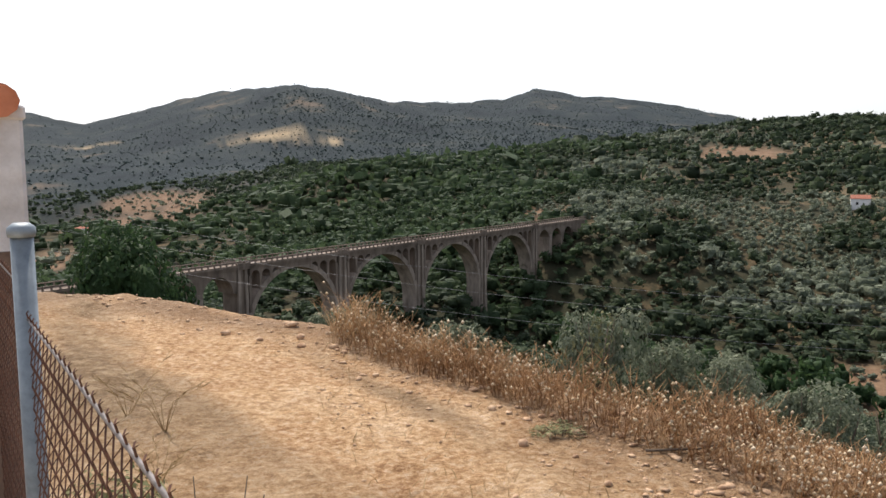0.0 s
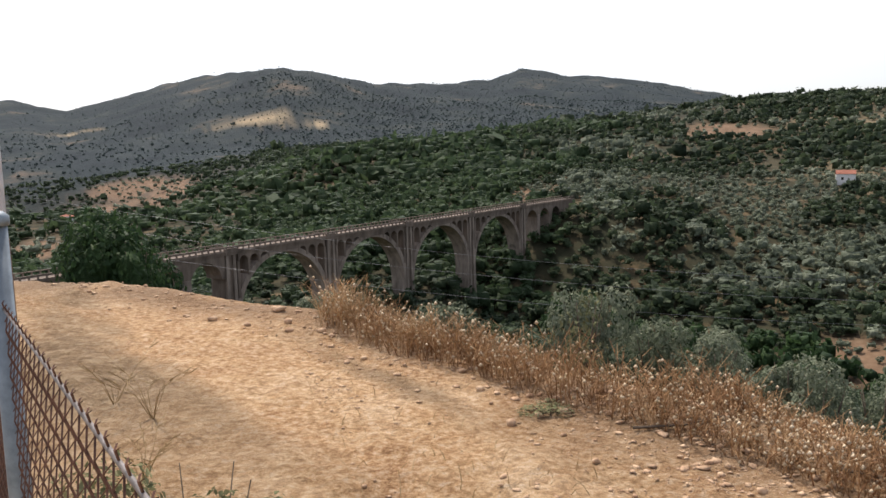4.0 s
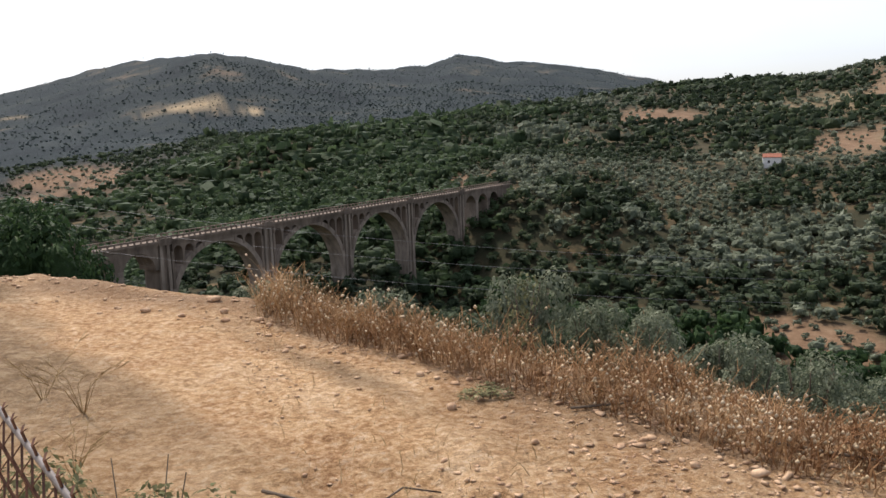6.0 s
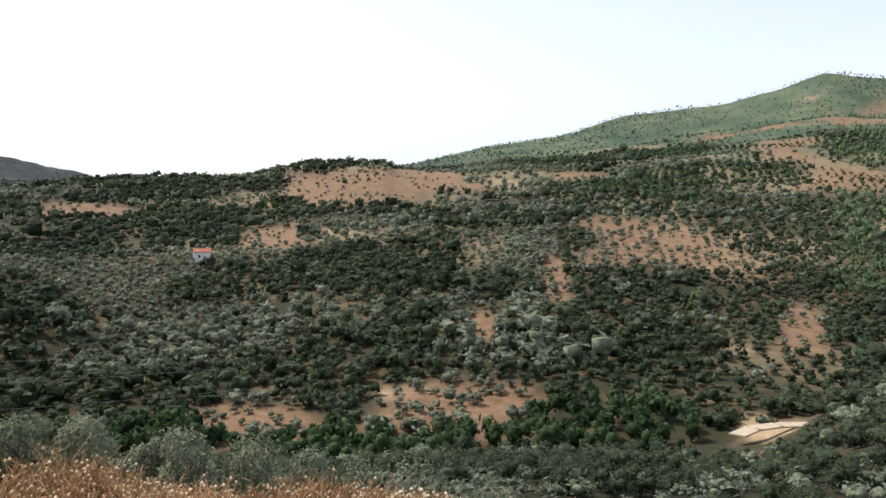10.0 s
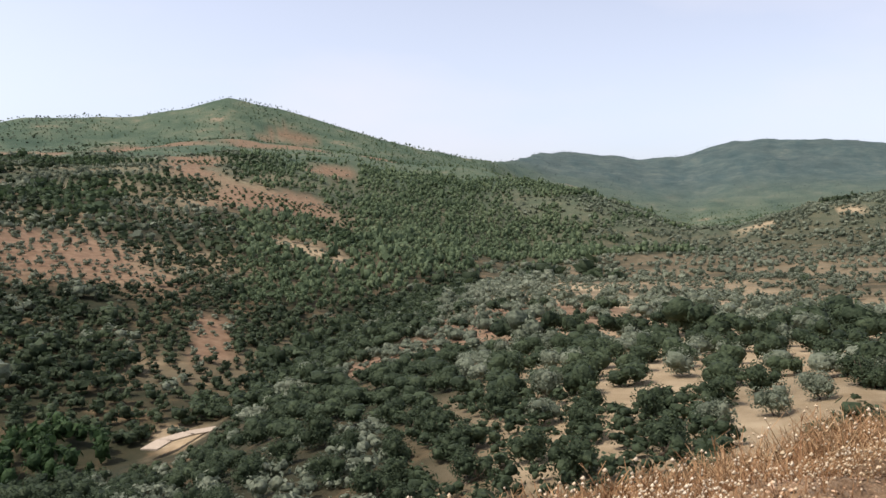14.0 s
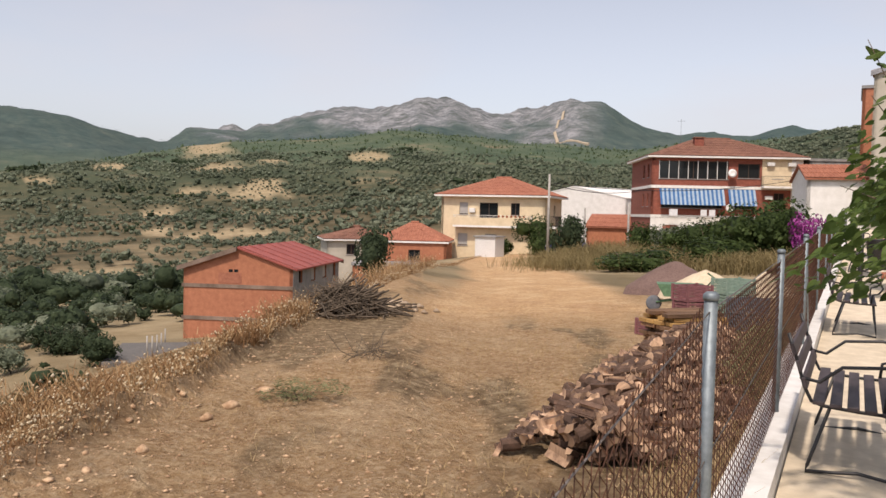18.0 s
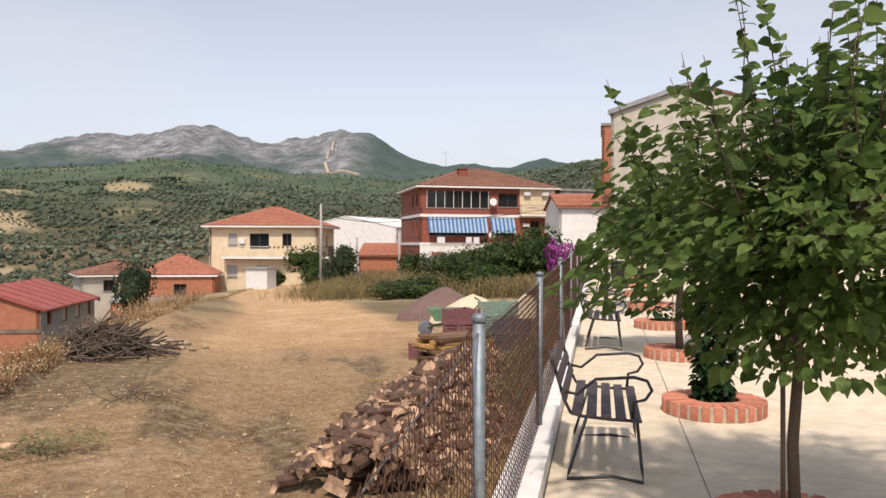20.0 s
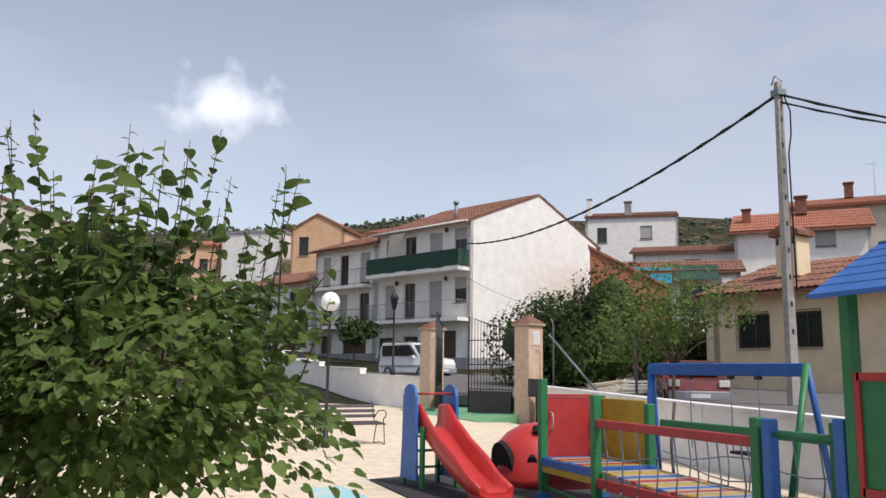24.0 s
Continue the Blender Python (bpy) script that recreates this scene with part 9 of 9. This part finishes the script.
def post(x, y, h, mat, foot=True):
    z = tz(y)
    p = part("post", block(x - 0.05, x + 0.05, y - 0.05, y + 0.05, z, z + h, 0.01), mat, play)
    if foot:
        part("post_foot", block(x - 0.07, x + 0.07, y - 0.07, y + 0.07, z, z + 0.09, 0.008), M_PBLUE, p)
    return p


W = 0.85
for x, y, h, m in ((PX, -9.39, 1.5, M_PGREEN), (PX, -8.09, 1.36, M_PGREEN), (PX, -5.5, 1.3, M_PGREEN), (PX - W, -9.39, 1.3, M_PGREEN), (PX - W, -8.29, 1.25, M_PGREEN), (PX - W, -5.5, 1.25, M_PGREEN)):
    post(x, y, h, m)
post(PX, -5.36, 1.3, M_PBLUE)
post(PX, -4.62, 1.35, M_PBLUE)
post(PX - W, -4.62, 1.35, M_PBLUE)
zc = tz(-8.7)
part("back_panel", block(PX - W - 0.01, PX - W + 0.02, -9.33, -8.35, zc + 0.5, zc + 1.28, 0.01), M_PYELLOW, play, "yellow back panel")
part("end_panel", block(PX - W + 0.05, PX - 0.05, -9.42, -9.39, zc + 0.5, zc + 1.28, 0.01), M_PREDW, play, "red end panel")
part("panel_cap", block(PX - W + 0.05, PX - 0.05, -9.425, -9.38, zc + 1.284, zc + 1.32), M_PREDW, play)
for xx in (PX - 0.1, PX - W + 0.14):
    part("grab_ring", tube([(xx, -9.37, zc + 0.85), (xx, -9.31, zc + 0.9), (xx, -9.29, zc + 1.0), (xx, -9.31, zc + 1.08), (xx, -9.37, zc + 1.1)], 0.012, 6), M_PWOOD, play)
for k in range(9):
    part("platform_board", block(PX - W, PX, -9.34 + k * 0.135, -9.22 + k * 0.135, zc + 0.5, zc + 0.54), (M_PBLUE, M_PWOOD, M_PREDW, M_PYELLOW)[k % 4], play)
part("platform_edge", block(PX + 0.0, PX + 0.04, -9.34, -8.14, zc + 0.44, zc + 0.53), M_PBLUE, play)
part("platform_edge", block(PX + 0.0, PX + 0.035, -9.34, -8.14, zc + 0.36, zc + 0.435), M_PYELLOW, play)
part("end_skirt", block(PX - W + 0.05, PX - 0.05, -9.42, -9.39, zc + 0.12, zc + 0.46), M_PREDW, play)
part("brace_bar", tube([(PX, -9.34, zc + 0.18), (PX, -8.14, zc + 0.12)], 0.025, 7), M_PGREEN, play)
zb = tz(-7.0)
for k in range(22):
    y0 = -8.02 + k * 0.114
    sag = 0.05 * math.sin(math.pi * k / 21)
    part("bridge_board", block(PX - W + 0.06, PX - 0.02, y0, y0 + 0.095, zb + 0.52 - sag, zb + 0.55 - sag, 0.004), (M_PWOOD, M_PYELLOW, M_PWOOD, M_PBLUE, M_PWOOD, M_PREDW)[k % 6], play)
for x in (PX + 0.0, PX - W):
    part("bridge_beam", block(x - 0.025, x + 0.03, -8.05, -5.55, zb + 0.36, zb + 0.47, 0.006), M_PREDW, play)
    part("hand_rail", block(x - 0.03, x + 0.03, -8.05, -5.5, zb + 1.02, zb + 1.11, 0.008), M_PREDW if x == PX else M_PGREEN, play)
    for k in range(8):
        y0 = -7.85 + k * 0.31
        part("bridge_rope", tube([(x + 0.03, y0, zb + 1.04), (x + 0.03, y0 + 0.05, zb + 0.7), (x + 0.03, y0 + 0.0, zb + 0.4)], 0.008, 5), M_ROPE, play)
        part("rope_knot", lathe([(0.01, -0.03), (0.022, -0.015), (0.022, 0.015), (0.01, 0.03)], 6), M_PWOOD, play).location = (x + 0.03, y0, zb + 0.36)
    part("net_rope", tube([(x + 0.03, -8.0 + 0.27 * k, zb + 0.76 - 0.05 * math.sin(k)) for k in range(10)], 0.007, 5), M_ROPE, play)
zt = tz(-5.0)
for k in range(6):
    part("platform_board", block(PX - W, PX, -5.45 + k * 0.14, -5.33 + k * 0.14, zt + 0.5, zt + 0.54), (M_PWOOD, M_PYELLOW, M_PREDW, M_PBLUE)[k % 4], play)
_bp = part("back_panel", prism([(-5.4, zt + 0.7), (-4.7, zt + 0.7), (-4.7, zt + 1.1), (-5.4, zt + 1.1)], 0, 0.03), M_PGREEN, play, "green curved back panel")
_bp.matrix_local = Matrix.Translation((PX - W, 0, 0)) @ Matrix.Rotation(math.pi / 2, 4, "Z")
part("hand_rail", tube([(PX, -5.36, zt + 1.18), (PX, -4.62, zt + 1.18)], 0.022, 7), M_PGREEN, play)
part("end_board", block(PX - W, PX - W + 0.2, -4.68, -4.64, zt + 0.3, zt + 1.15), M_PREDW, play)
# tower
for x in (PX, PX - W):
    for y in (-4.5, -3.5):
        part("tower_post", block(x - 0.05, x + 0.05, y - 0.05, y + 0.05, zt, zt + 2.35, 0.01), M_PGREEN, play)
part("tower_panel", block(PX - 0.0, PX + 0.03, -4.42, -3.58, zt + 0.85, zt + 1.65, 0.01), M_PGREEN, play, "green tower panel with a red edge")
for z0, z1, y0, y1 in ((1.62, 1.68, -4.42, -3.58), (0.82, 0.88, -4.42, -3.58), (0.82, 1.68, -4.45, -4.4)):
    part("panel_edge", block(PX + 0.031, PX + 0.05, y0, y1, zt + z0, zt + z1), M_PREDW, play)
part("tower_panel", block(PX - 0.0, PX + 0.03, -4.42, -3.58, zt + 0.1, zt + 0.78, 0.01), M_PGREEN, play)
part("tower_floor", block(PX - W, PX, -4.5, -3.5, zt + 0.5, zt + 0.55), M_PWOOD, play)
part("lower_rail", tube([(PX + 0.06, -4.45, zt + 0.62), (PX + 0.06, -3.6, zt + 0.6)], 0.018, 6), M_PBLUE, play)
for k in range(6):
    u0, u1 = k / 6, (k + 1) / 6
    for e in (-1, 1):
        xm = PX - W / 2
        x0, x1 = xm + e * (0.75 * (1 - u0)), xm + e * (0.75 * (1 - u1) - 0.02)
        z0, z1 = zt + 2.2 + 0.44 * u0, zt + 2.2 + 0.44 * u1
        part("roof_board", prism([(x0, z0), (x1, z1 + 0.01), (x1, z1 + 0.04), (x0, z0 + 0.035)], -4.56, -3.1), M_PBLUE, play, "blue roof board")

# swing
SW0, SW1 = Vector((-7.75, -10.92, 0)), Vector((-8.51, -8.49, 0))
swing = thing("swing_frame", pose(0, 0, 0), "blue and green timber swing frame with hanging chains", "swing")
zs = pz(-8.4, -9.4)
d = (SW1 - SW0)
bm = bmesh.new()
ang = math.atan2(d.y, d.x)
part("beam", block(0, d.length, -0.06, 0.06, -0.09, 0.09, 0.01), M_PBLUE, swing).matrix_local = Matrix.Translation((SW0.x, SW0.y, zs + 1.7)) @ Matrix.Rotation(ang, 4, "Z")
nrm = Vector((-d.y, d.x, 0)).normalized()
for p, ms in ((SW0, (M_PBLUE, M_PBLUE)), (SW1, (M_PGREEN, M_PBLUE))):
    for e, mt in zip((-1, 1), ms):
        q = p + nrm * e * 0.55 * (0.25 if p is SW0 else 1)
        part("leg", tube([(p.x, p.y, zs + 1.78), (q.x, q.y, zs)], 0.06, 4), mt, swing)
for t in (0.55, 0.72, 0.28):
    p = SW0 + d * t
    part("chain", tube([(p.x, p.y, zs + 1.62), (p.x, p.y, zs + 0.55)], 0.008, 5), M_STEEL, swing)
    part("hanger", block(p.x - 0.04, p.x + 0.04, p.y - 0.04, p.y + 0.04, zs + 1.56, zs + 1.63), M_BLACKMETAL, swing)
p = SW0 + d * 0.63
part("seat", block(p.x - 0.1, p.x + 0.1, p.y - 0.22, p.y + 0.22, zs + 0.52, zs + 0.56), M_RUBBER, swing)
board_ = thing("spring_seat", pose(-7.6, -10.2, pz(-7.6, -10.2)), "small brick-edged tree pit with a young tree", "tree pit")
part("pit_edge", block(-0.35, 0.35, -0.35, 0.35, 0, 0.1, 0.01), M_BRICK, board_)
part("young_trunk", tube([(0, 0, 0.05), (0.03, 0, 0.6), (-0.03, 0.02, 1.2)], 0.025, 7), M_BARK, board_)
wb = park_bench(pose(-13.2, -20.5, 0.85, 0, 0, 200), "white concrete bench on the street", 1.6)
for o in wb.children:
    o.data.materials[0] = M_WHITE
leaf_bush("fig_tree", -15.6, -26.9, 2.9, 4.9, 17000, 0.085, M_SHRUB, "broad dark green fig tree beyond the gate", "tree", z=0.85, lobes=11, group="street trees")
leaf_bush("fig_tree", -18.4, -25.2, 1.6, 3.2, 5000, 0.085, M_SHRUB, "dark green fig tree beyond the gate", "tree", z=0.85, group="street trees")
M_SAPLING = leafy("young_tree_leaves", [(0.07, 0.11, 0.03), (0.13, 0.19, 0.05), (0.2, 0.27, 0.085)], 0.5, 0.45, 1.2)
gt = thing("green_tree", pose(-12.5, -16.9, 0.85), "light green street tree with a thin trunk beyond the wall", "tree", "street trees")
bm = bmesh.new()
tube([(0, 0, -0.1), (0.04, 0.02, 0.6), (-0.03, 0.0, 1.3)], 0.05, 7, bm, taper=0.04)
for k in range(9):
    a = 0.7 * k
    tube([(-0.03, 0, 1.2), (0.6 * math.cos(a), 0.6 * math.sin(a), 1.7 + 0.1 * (k % 4)), (1.3 * math.cos(a + 0.2), 1.3 * math.sin(a + 0.2), 2.0 + 0.3 * (k % 4))], 0.025, 5, bm, taper=0.006)
part("trunk", bm, M_BARK, gt)
v, f = crown_shape(rg, 3000, 0.04, tall=0.95, lobes=12)
part("crown", smooth_mesh("crown", v * (1.6, 1.6, 1.5) + (0, 0, 2.35), f, M_SAPLING, False), None, gt)
for x, y, h in ((-11.9, -47.0, 3.6), (-9.0, -54.0, 3.2)):
    t = thing("street_tree", pose(x, y, 1.6), "small clipped street tree with a dark round crown", "tree", "street trees")
    part("trunk", tube([(0, 0, 0), (0.03, 0, 2.0)], 0.06, 7), M_BARK, t)
    v, f = crown_shape(rg, 900, 0.11, tall=0.8, lobes=6)
    part("crown", smooth_mesh("crown", v * 1.25 + (0, 0, 2.6), f, M_SHRUB, False), None, t)

# fence posts of the neighbouring plot
for x, y, h in ((-13.0, -19.3, 2.3), (-12.3, -18.2, 2.3), (-15.0, -22.4, 2.2), (-11.3, -20.9, 2.4)):
    single("plot_fence_post", tube([(0, 0, 0), (0, 0, h), (0.12, 0.12, h + 0.15)], 0.025, 7), M_STEEL, pose(x, y, 0.8), "grey steel fence post with a bent tip", "fence post", "plot fence posts")
single("fence_brace", tube([(-11.0, -20.6, 2.9), (-11.5, -18.6, 1.2)], 0.03, 7), M_STEEL, pose(0, 0, 0), "slanting grey steel brace behind the pillar", "brace")
x, y = -10.6, -20.6
mb = thing("letter_box", pose(x, y, 0.4), "black letter box on a post by the gate", "box")
part("box_body", block(-0.2, 0.2, -0.15, 0.15, 0.75, 1.25, 0.02), M_BLACKMETAL, mb)
part("box_post", tube([(0, 0, 0), (0, 0, 0.76)], 0.03, 7), M_BLACKMETAL, mb)
plot = wall_run([(-12.0, -20.0, 0.85), (-16.5, -25.0, 1.0), (-19.5, -29, 1.1)], 0.6, 0.2, M_BEIGE, M_GRIME, "low beige wall of the planted plot")

# the white van and other parked cars
M_CARWHITE = material("white_car_paint", (0.6, 0.6, 0.6), (0.72, 0.72, 0.72), 2, 2, 0.25, 0.0)
M_CARDARK = material("dark_blue_car_paint", (0.02, 0.03, 0.07), (0.03, 0.045, 0.1), 2, 2, 0.25, 0.0)
M_CARRED = material("dark_red_car_paint", (0.1, 0.015, 0.015), (0.16, 0.03, 0.025), 2, 2, 0.25, 0.0)
M_TYRE = material("tyre_rubber", (0.012, 0.012, 0.012), (0.03, 0.03, 0.03), 20, 4, 0.9, 0.1)
M_LIGHTS = material("lamp_glass", (0.5, 0.5, 0.48), (0.7, 0.7, 0.68), 5, 2, 0.2, 0.0)


def car(m, paint, label, van=True, name="van"):
    """x forwards, z up; a small van or a hatchback."""
    c = thing(name, m, label, "car", "parked cars")
    if van:
        body = [(-2.0, 0.3), (2.0, 0.3), (2.05, 0.75), (1.9, 0.98), (1.05, 1.12), (0.45, 1.72), (0.2, 1.8), (-1.9, 1.82), (-2.05, 1.6), (-2.08, 0.6)]
    else:
        body = [(-1.9, 0.28), (1.95, 0.28), (2.0, 0.6), (1.8, 0.82), (0.95, 0.95), (0.3, 1.4), (-1.0, 1.44), (-1.75, 1.0), (-1.98, 0.85)]
    bm = prism(body, -0.82, 0.82)
    for v in bm.verts:
        if v.co.z > 1.05:
            v.co.y *= 0.86
    bmesh.ops.bevel(bm, geom=[e for e in bm.edges if abs(e.verts[0].co.y - e.verts[1].co.y) < 0.3], offset=0.06, segments=2, affect="EDGES")
    part("body", bm, paint, c)
    zt_, zb_ = (1.66, 1.14) if van else (1.34, 0.98)
    for e in (-1, 1):
        y0 = e * 0.825
        for x0, x1, s0 in (((0.35, -0.45, 0.45), (-0.55, -1.75, 0.0)) if van else ((0.25, -0.4, 0.45), (-0.5, -1.15, -0.3))):
            pts = [(x0 + s0, zb_), (x1, zb_), (x1 + (0.05 if s0 else 0.0), zt_), (x0, zt_)]
            part("side_window", prism(pts, min(y0, y0 - e * 0.1), max(y0, y0 - e * 0.1) + 0.004), M_WINDOW, c)
        part("wing_mirror", block(0.75, 0.9, min(e * 0.84, e * 1.0), max(e * 0.84, e * 1.0), 1.0, 1.16, 0.02), paint, c)
        part("headlight", block(1.85, 2.0, min(e * 0.5, e * 0.78), max(e * 0.5, e * 0.78), 0.68, 0.86, 0.02), M_LIGHTS, c)
        part("tail_light", block(-2.09, -2.0, min(e * 0.66, e * 0.8), max(e * 0.66, e * 0.8), 0.8, 1.2, 0.01), M_CARRED, c)
        for x0 in (-1.25, 1.3):
            w = part("wheel", moved(lathe([(0.1, -0.1), (0.29, -0.1), (0.31, -0.06), (0.31, 0.06), (0.29, 0.1), (0.1, 0.1)], 20), pose(x0, e * 0.76, 0.31, 90, 0, 0)), M_TYRE, c)
            part("rim", moved(lathe([(0.02, -0.105), (0.19, -0.108), (0.2, 0.0), (0.19, 0.108), (0.02, 0.105)], 16), pose(x0, e * 0.765, 0.31, 90, 0, 0)), M_STEEL, w)
    sx = (1.08, 1.2, 0.5, 1.66) if van else (1.0, 1.0, 0.36, 1.34)
    bm = bmesh.new()
    v = [bm.verts.new(p) for p in ((sx[0], -0.66, sx[1] - 0.02), (sx[0], 0.66, sx[1] - 0.02), (sx[2], 0.6, sx[3]), (sx[2], -0.6, sx[3]))]
    v2 = [bm.verts.new((q.co.x + 0.03, q.co.y, q.co.z + 0.03)) for q in v]
    bm.faces.new(v2)
    for i in range(4):
        bm.faces.new((v[i], v[(i + 1) % 4], v2[(i + 1) % 4], v2[i]))
    bmesh.ops.recalc_face_normals(bm, faces=bm.faces[:])
    part("windscreen", bm, M_WINDOW, c)
    part("bumper", block(1.95, 2.12, -0.8, 0.8, 0.32, 0.58, 0.03), M_PLINTH, c)
    part("number_plate", block(2.121, 2.13, -0.25, 0.25, 0.4, 0.5), M_WHITEPLASTIC, c)
    if van:
        for x0 in (0.1, -0.9, -1.7):
            part("roof_bar", tube([(x0, -0.7, 1.88), (x0, 0.7, 1.88)], 0.015, 6), M_IRON, c)
        part("side_moulding", block(-1.9, 1.9, 0.823, 0.835, 0.6, 0.68), M_PLINTH, c)
        part("side_moulding", block(-1.9, 1.9, -0.835, -0.823, 0.6, 0.68), M_PLINTH, c)
    return c


car(pose(-13.0, -38.6, 1.47, 0, 0, 112), M_CARWHITE, "white van parked at the kerb of the street")
car(pose(-8.4, -49.0, 1.62, 0, 0, 112), M_CARWHITE, "silver white car parked up the street", False, "car")
car(pose(-7.6, -52.5, 1.8, 0, 0, 112), M_CARDARK, "dark blue car parked up the street", False, "car")
car(pose(-15.0, -19.6, 0.82, 0, 0, 60), M_CARRED, "dark red car parked beyond the wall", False, "car")
car(pose(40.6, -60.5, gz(40.6, -60.5), 0, 0, 40), M_CARDARK, "dark car parked beside the cream house", False, "car")

# hedges and bushes between the lot and the flats
M_BOUGAIN = leafy("bougainvillea_flowers", [(0.06, 0.05, 0.04), (0.3, 0.04, 0.24), (0.5, 0.14, 0.42)], 0.6, 0.3, 2.0)
M_DRYBUSH = leafy("dry_grass_bush", [(0.14, 0.11, 0.05), (0.24, 0.19, 0.09), (0.34, 0.27, 0.14)], 0.85, 0.2, 0.6)
for x, y, r, h, mt, lab in ((17.2, -42.8, 2.0, 2.6, M_SHRUB, "large dark green bush before the flats"), (13.9, -35.8, 2.0, 3.2, M_SHRUB, "large dark green bush before the flats"), (20.5, -46, 2.0, 2.6, M_SHRUB, "rounded dark green bush before the flats"),
        (34.4, -51.8, 1.5, 3.6, M_OAK, "tall dark conifer beside the track"), (24, -50, 1.7, 2.4, M_SHRUB, "green bush on the rough plot"), (27.5, -54.5, 2.0, 2.3, M_OLIVE, "grey-green bush on the rough plot"), (30.5, -57, 1.6, 2.4, M_SHRUB, "green bush on the rough plot"),
        (44.3, -61.2, 2.0, 3.4, M_SHRUB, "green bush against the cream house"), (42.3, -59.8, 1.6, 2.6, M_SHRUB, "green bush against the cream house"), (48, -60.5, 1.2, 1.5, M_SHRUB, "green bush beside the white hut"),
        (14.8, -33.5, 1.7, 1.4, M_SHRUB, "low green bramble on the rough plot"),
        (18.8, -33.6, 2.0, 1.1, M_SHRUB, "low green bramble on the rough plot"), 
        (43.2, -39.4, 1.7, 3.6, M_OAK, "dark round tree beside the brick houses"), (61, -48.5, 2.0, 3.6, M_SHRUB, "green tree beside the brick houses"), (53.8, -21.7, 1.9, 2.3, M_OAK, "dark green bush on the platform")):
    leaf_bush("bush", x, y, r, h, 2400, 0.12, mt, lab, group="bushes round the lot")
tufts = np.array([(26.0, -43.0, 1.3, 2.0), (22.5, -40.0, 1.6, 1.6), (18.5, -36.0, 1.9, 1.2), (22.5, -35.5, 2.0, 1.2), (12.0, -31, 1.4, 1.3), (26.5, -39, 1.7, 1.2), (29.5, -45.5, 1.6, 1.4)])
k = rg.integers(0, len(tufts), 11000)
x, y = tufts[k, 0] + rg.normal(0, 0.75, len(k)) * tufts[k, 2], tufts[k, 1] + rg.normal(0, 0.75, len(k)) * tufts[k, 2]
blades("rough_grass", x, y, ground_z(x, y) - 0.05, rg.uniform(0.35, 0.95, len(k)) * tufts[k, 3] * 0.75, 0.014, M_DRYBUSH, "tall dry grass on the rough plot before the flats", "dry grass", 0.7, rg, 3)
leaf_bush("bougainvillea", 10.9, -33.6, 0.7, 2.2, 1800, 0.06, M_BOUGAIN, "magenta bougainvillea over the fence end")
# farmland plot by the shed: concrete pad and a post
single("concrete_pad", block(-3.5, 3.5, -2.6, 2.6, -0.3, 0.05), M_ASPHALT, pose(46.3, -24.6, gz(46.3, -24.6) + 0.1, 0, 0, -35), "grey concrete pad beside the brick shed", "pad")
for k in range(5):
    single("pad_post", tube([(0, 0, 0), (0, 0, 1.2)], 0.05, 6), M_POLE, pose(41.0 + 2.1 * k, -21.2 - 1.4 * k, gz(41.0 + 2.1 * k, -21.2 - 1.4 * k)), "short concrete post at the pad's edge", "post", "posts of the pad")
# valley road with its parapet
vroad = thing("valley_road", pose(0, 0, 0), "pale concrete road bend by the river", "road", kind="structure")
pts = [(150, 73), (157, 73), (163, 70.5), (168, 66), (170, 61), (168, 57), (163, 54)]
for (xa, ya), (xb, yb) in zip(pts, pts[1:]):
    d = Vector((xb - xa, yb - ya, 0)).normalized()
    n = Vector((-d.y, d.x, 0)) * 1.7
    bm = bmesh.new()
    q = [(xa + n.x, ya + n.y), (xa - n.x, ya - n.y), (xb - n.x, yb - n.y), (xb + n.x, yb + n.y)]
    zr = -42.2
    top = [bm.verts.new((px, py, zr)) for px, py in q]
    low = [bm.verts.new((px, py, zr - 0.3)) for px, py in q]
    bm.faces.new(top)
    for i in range(4):
        bm.faces.new((top[i], low[i], low[(i + 1) % 4], top[(i + 1) % 4]))
    bmesh.ops.recalc_face_normals(bm, faces=bm.faces[:])
    part("road_section", bm, M_GRIME, vroad)
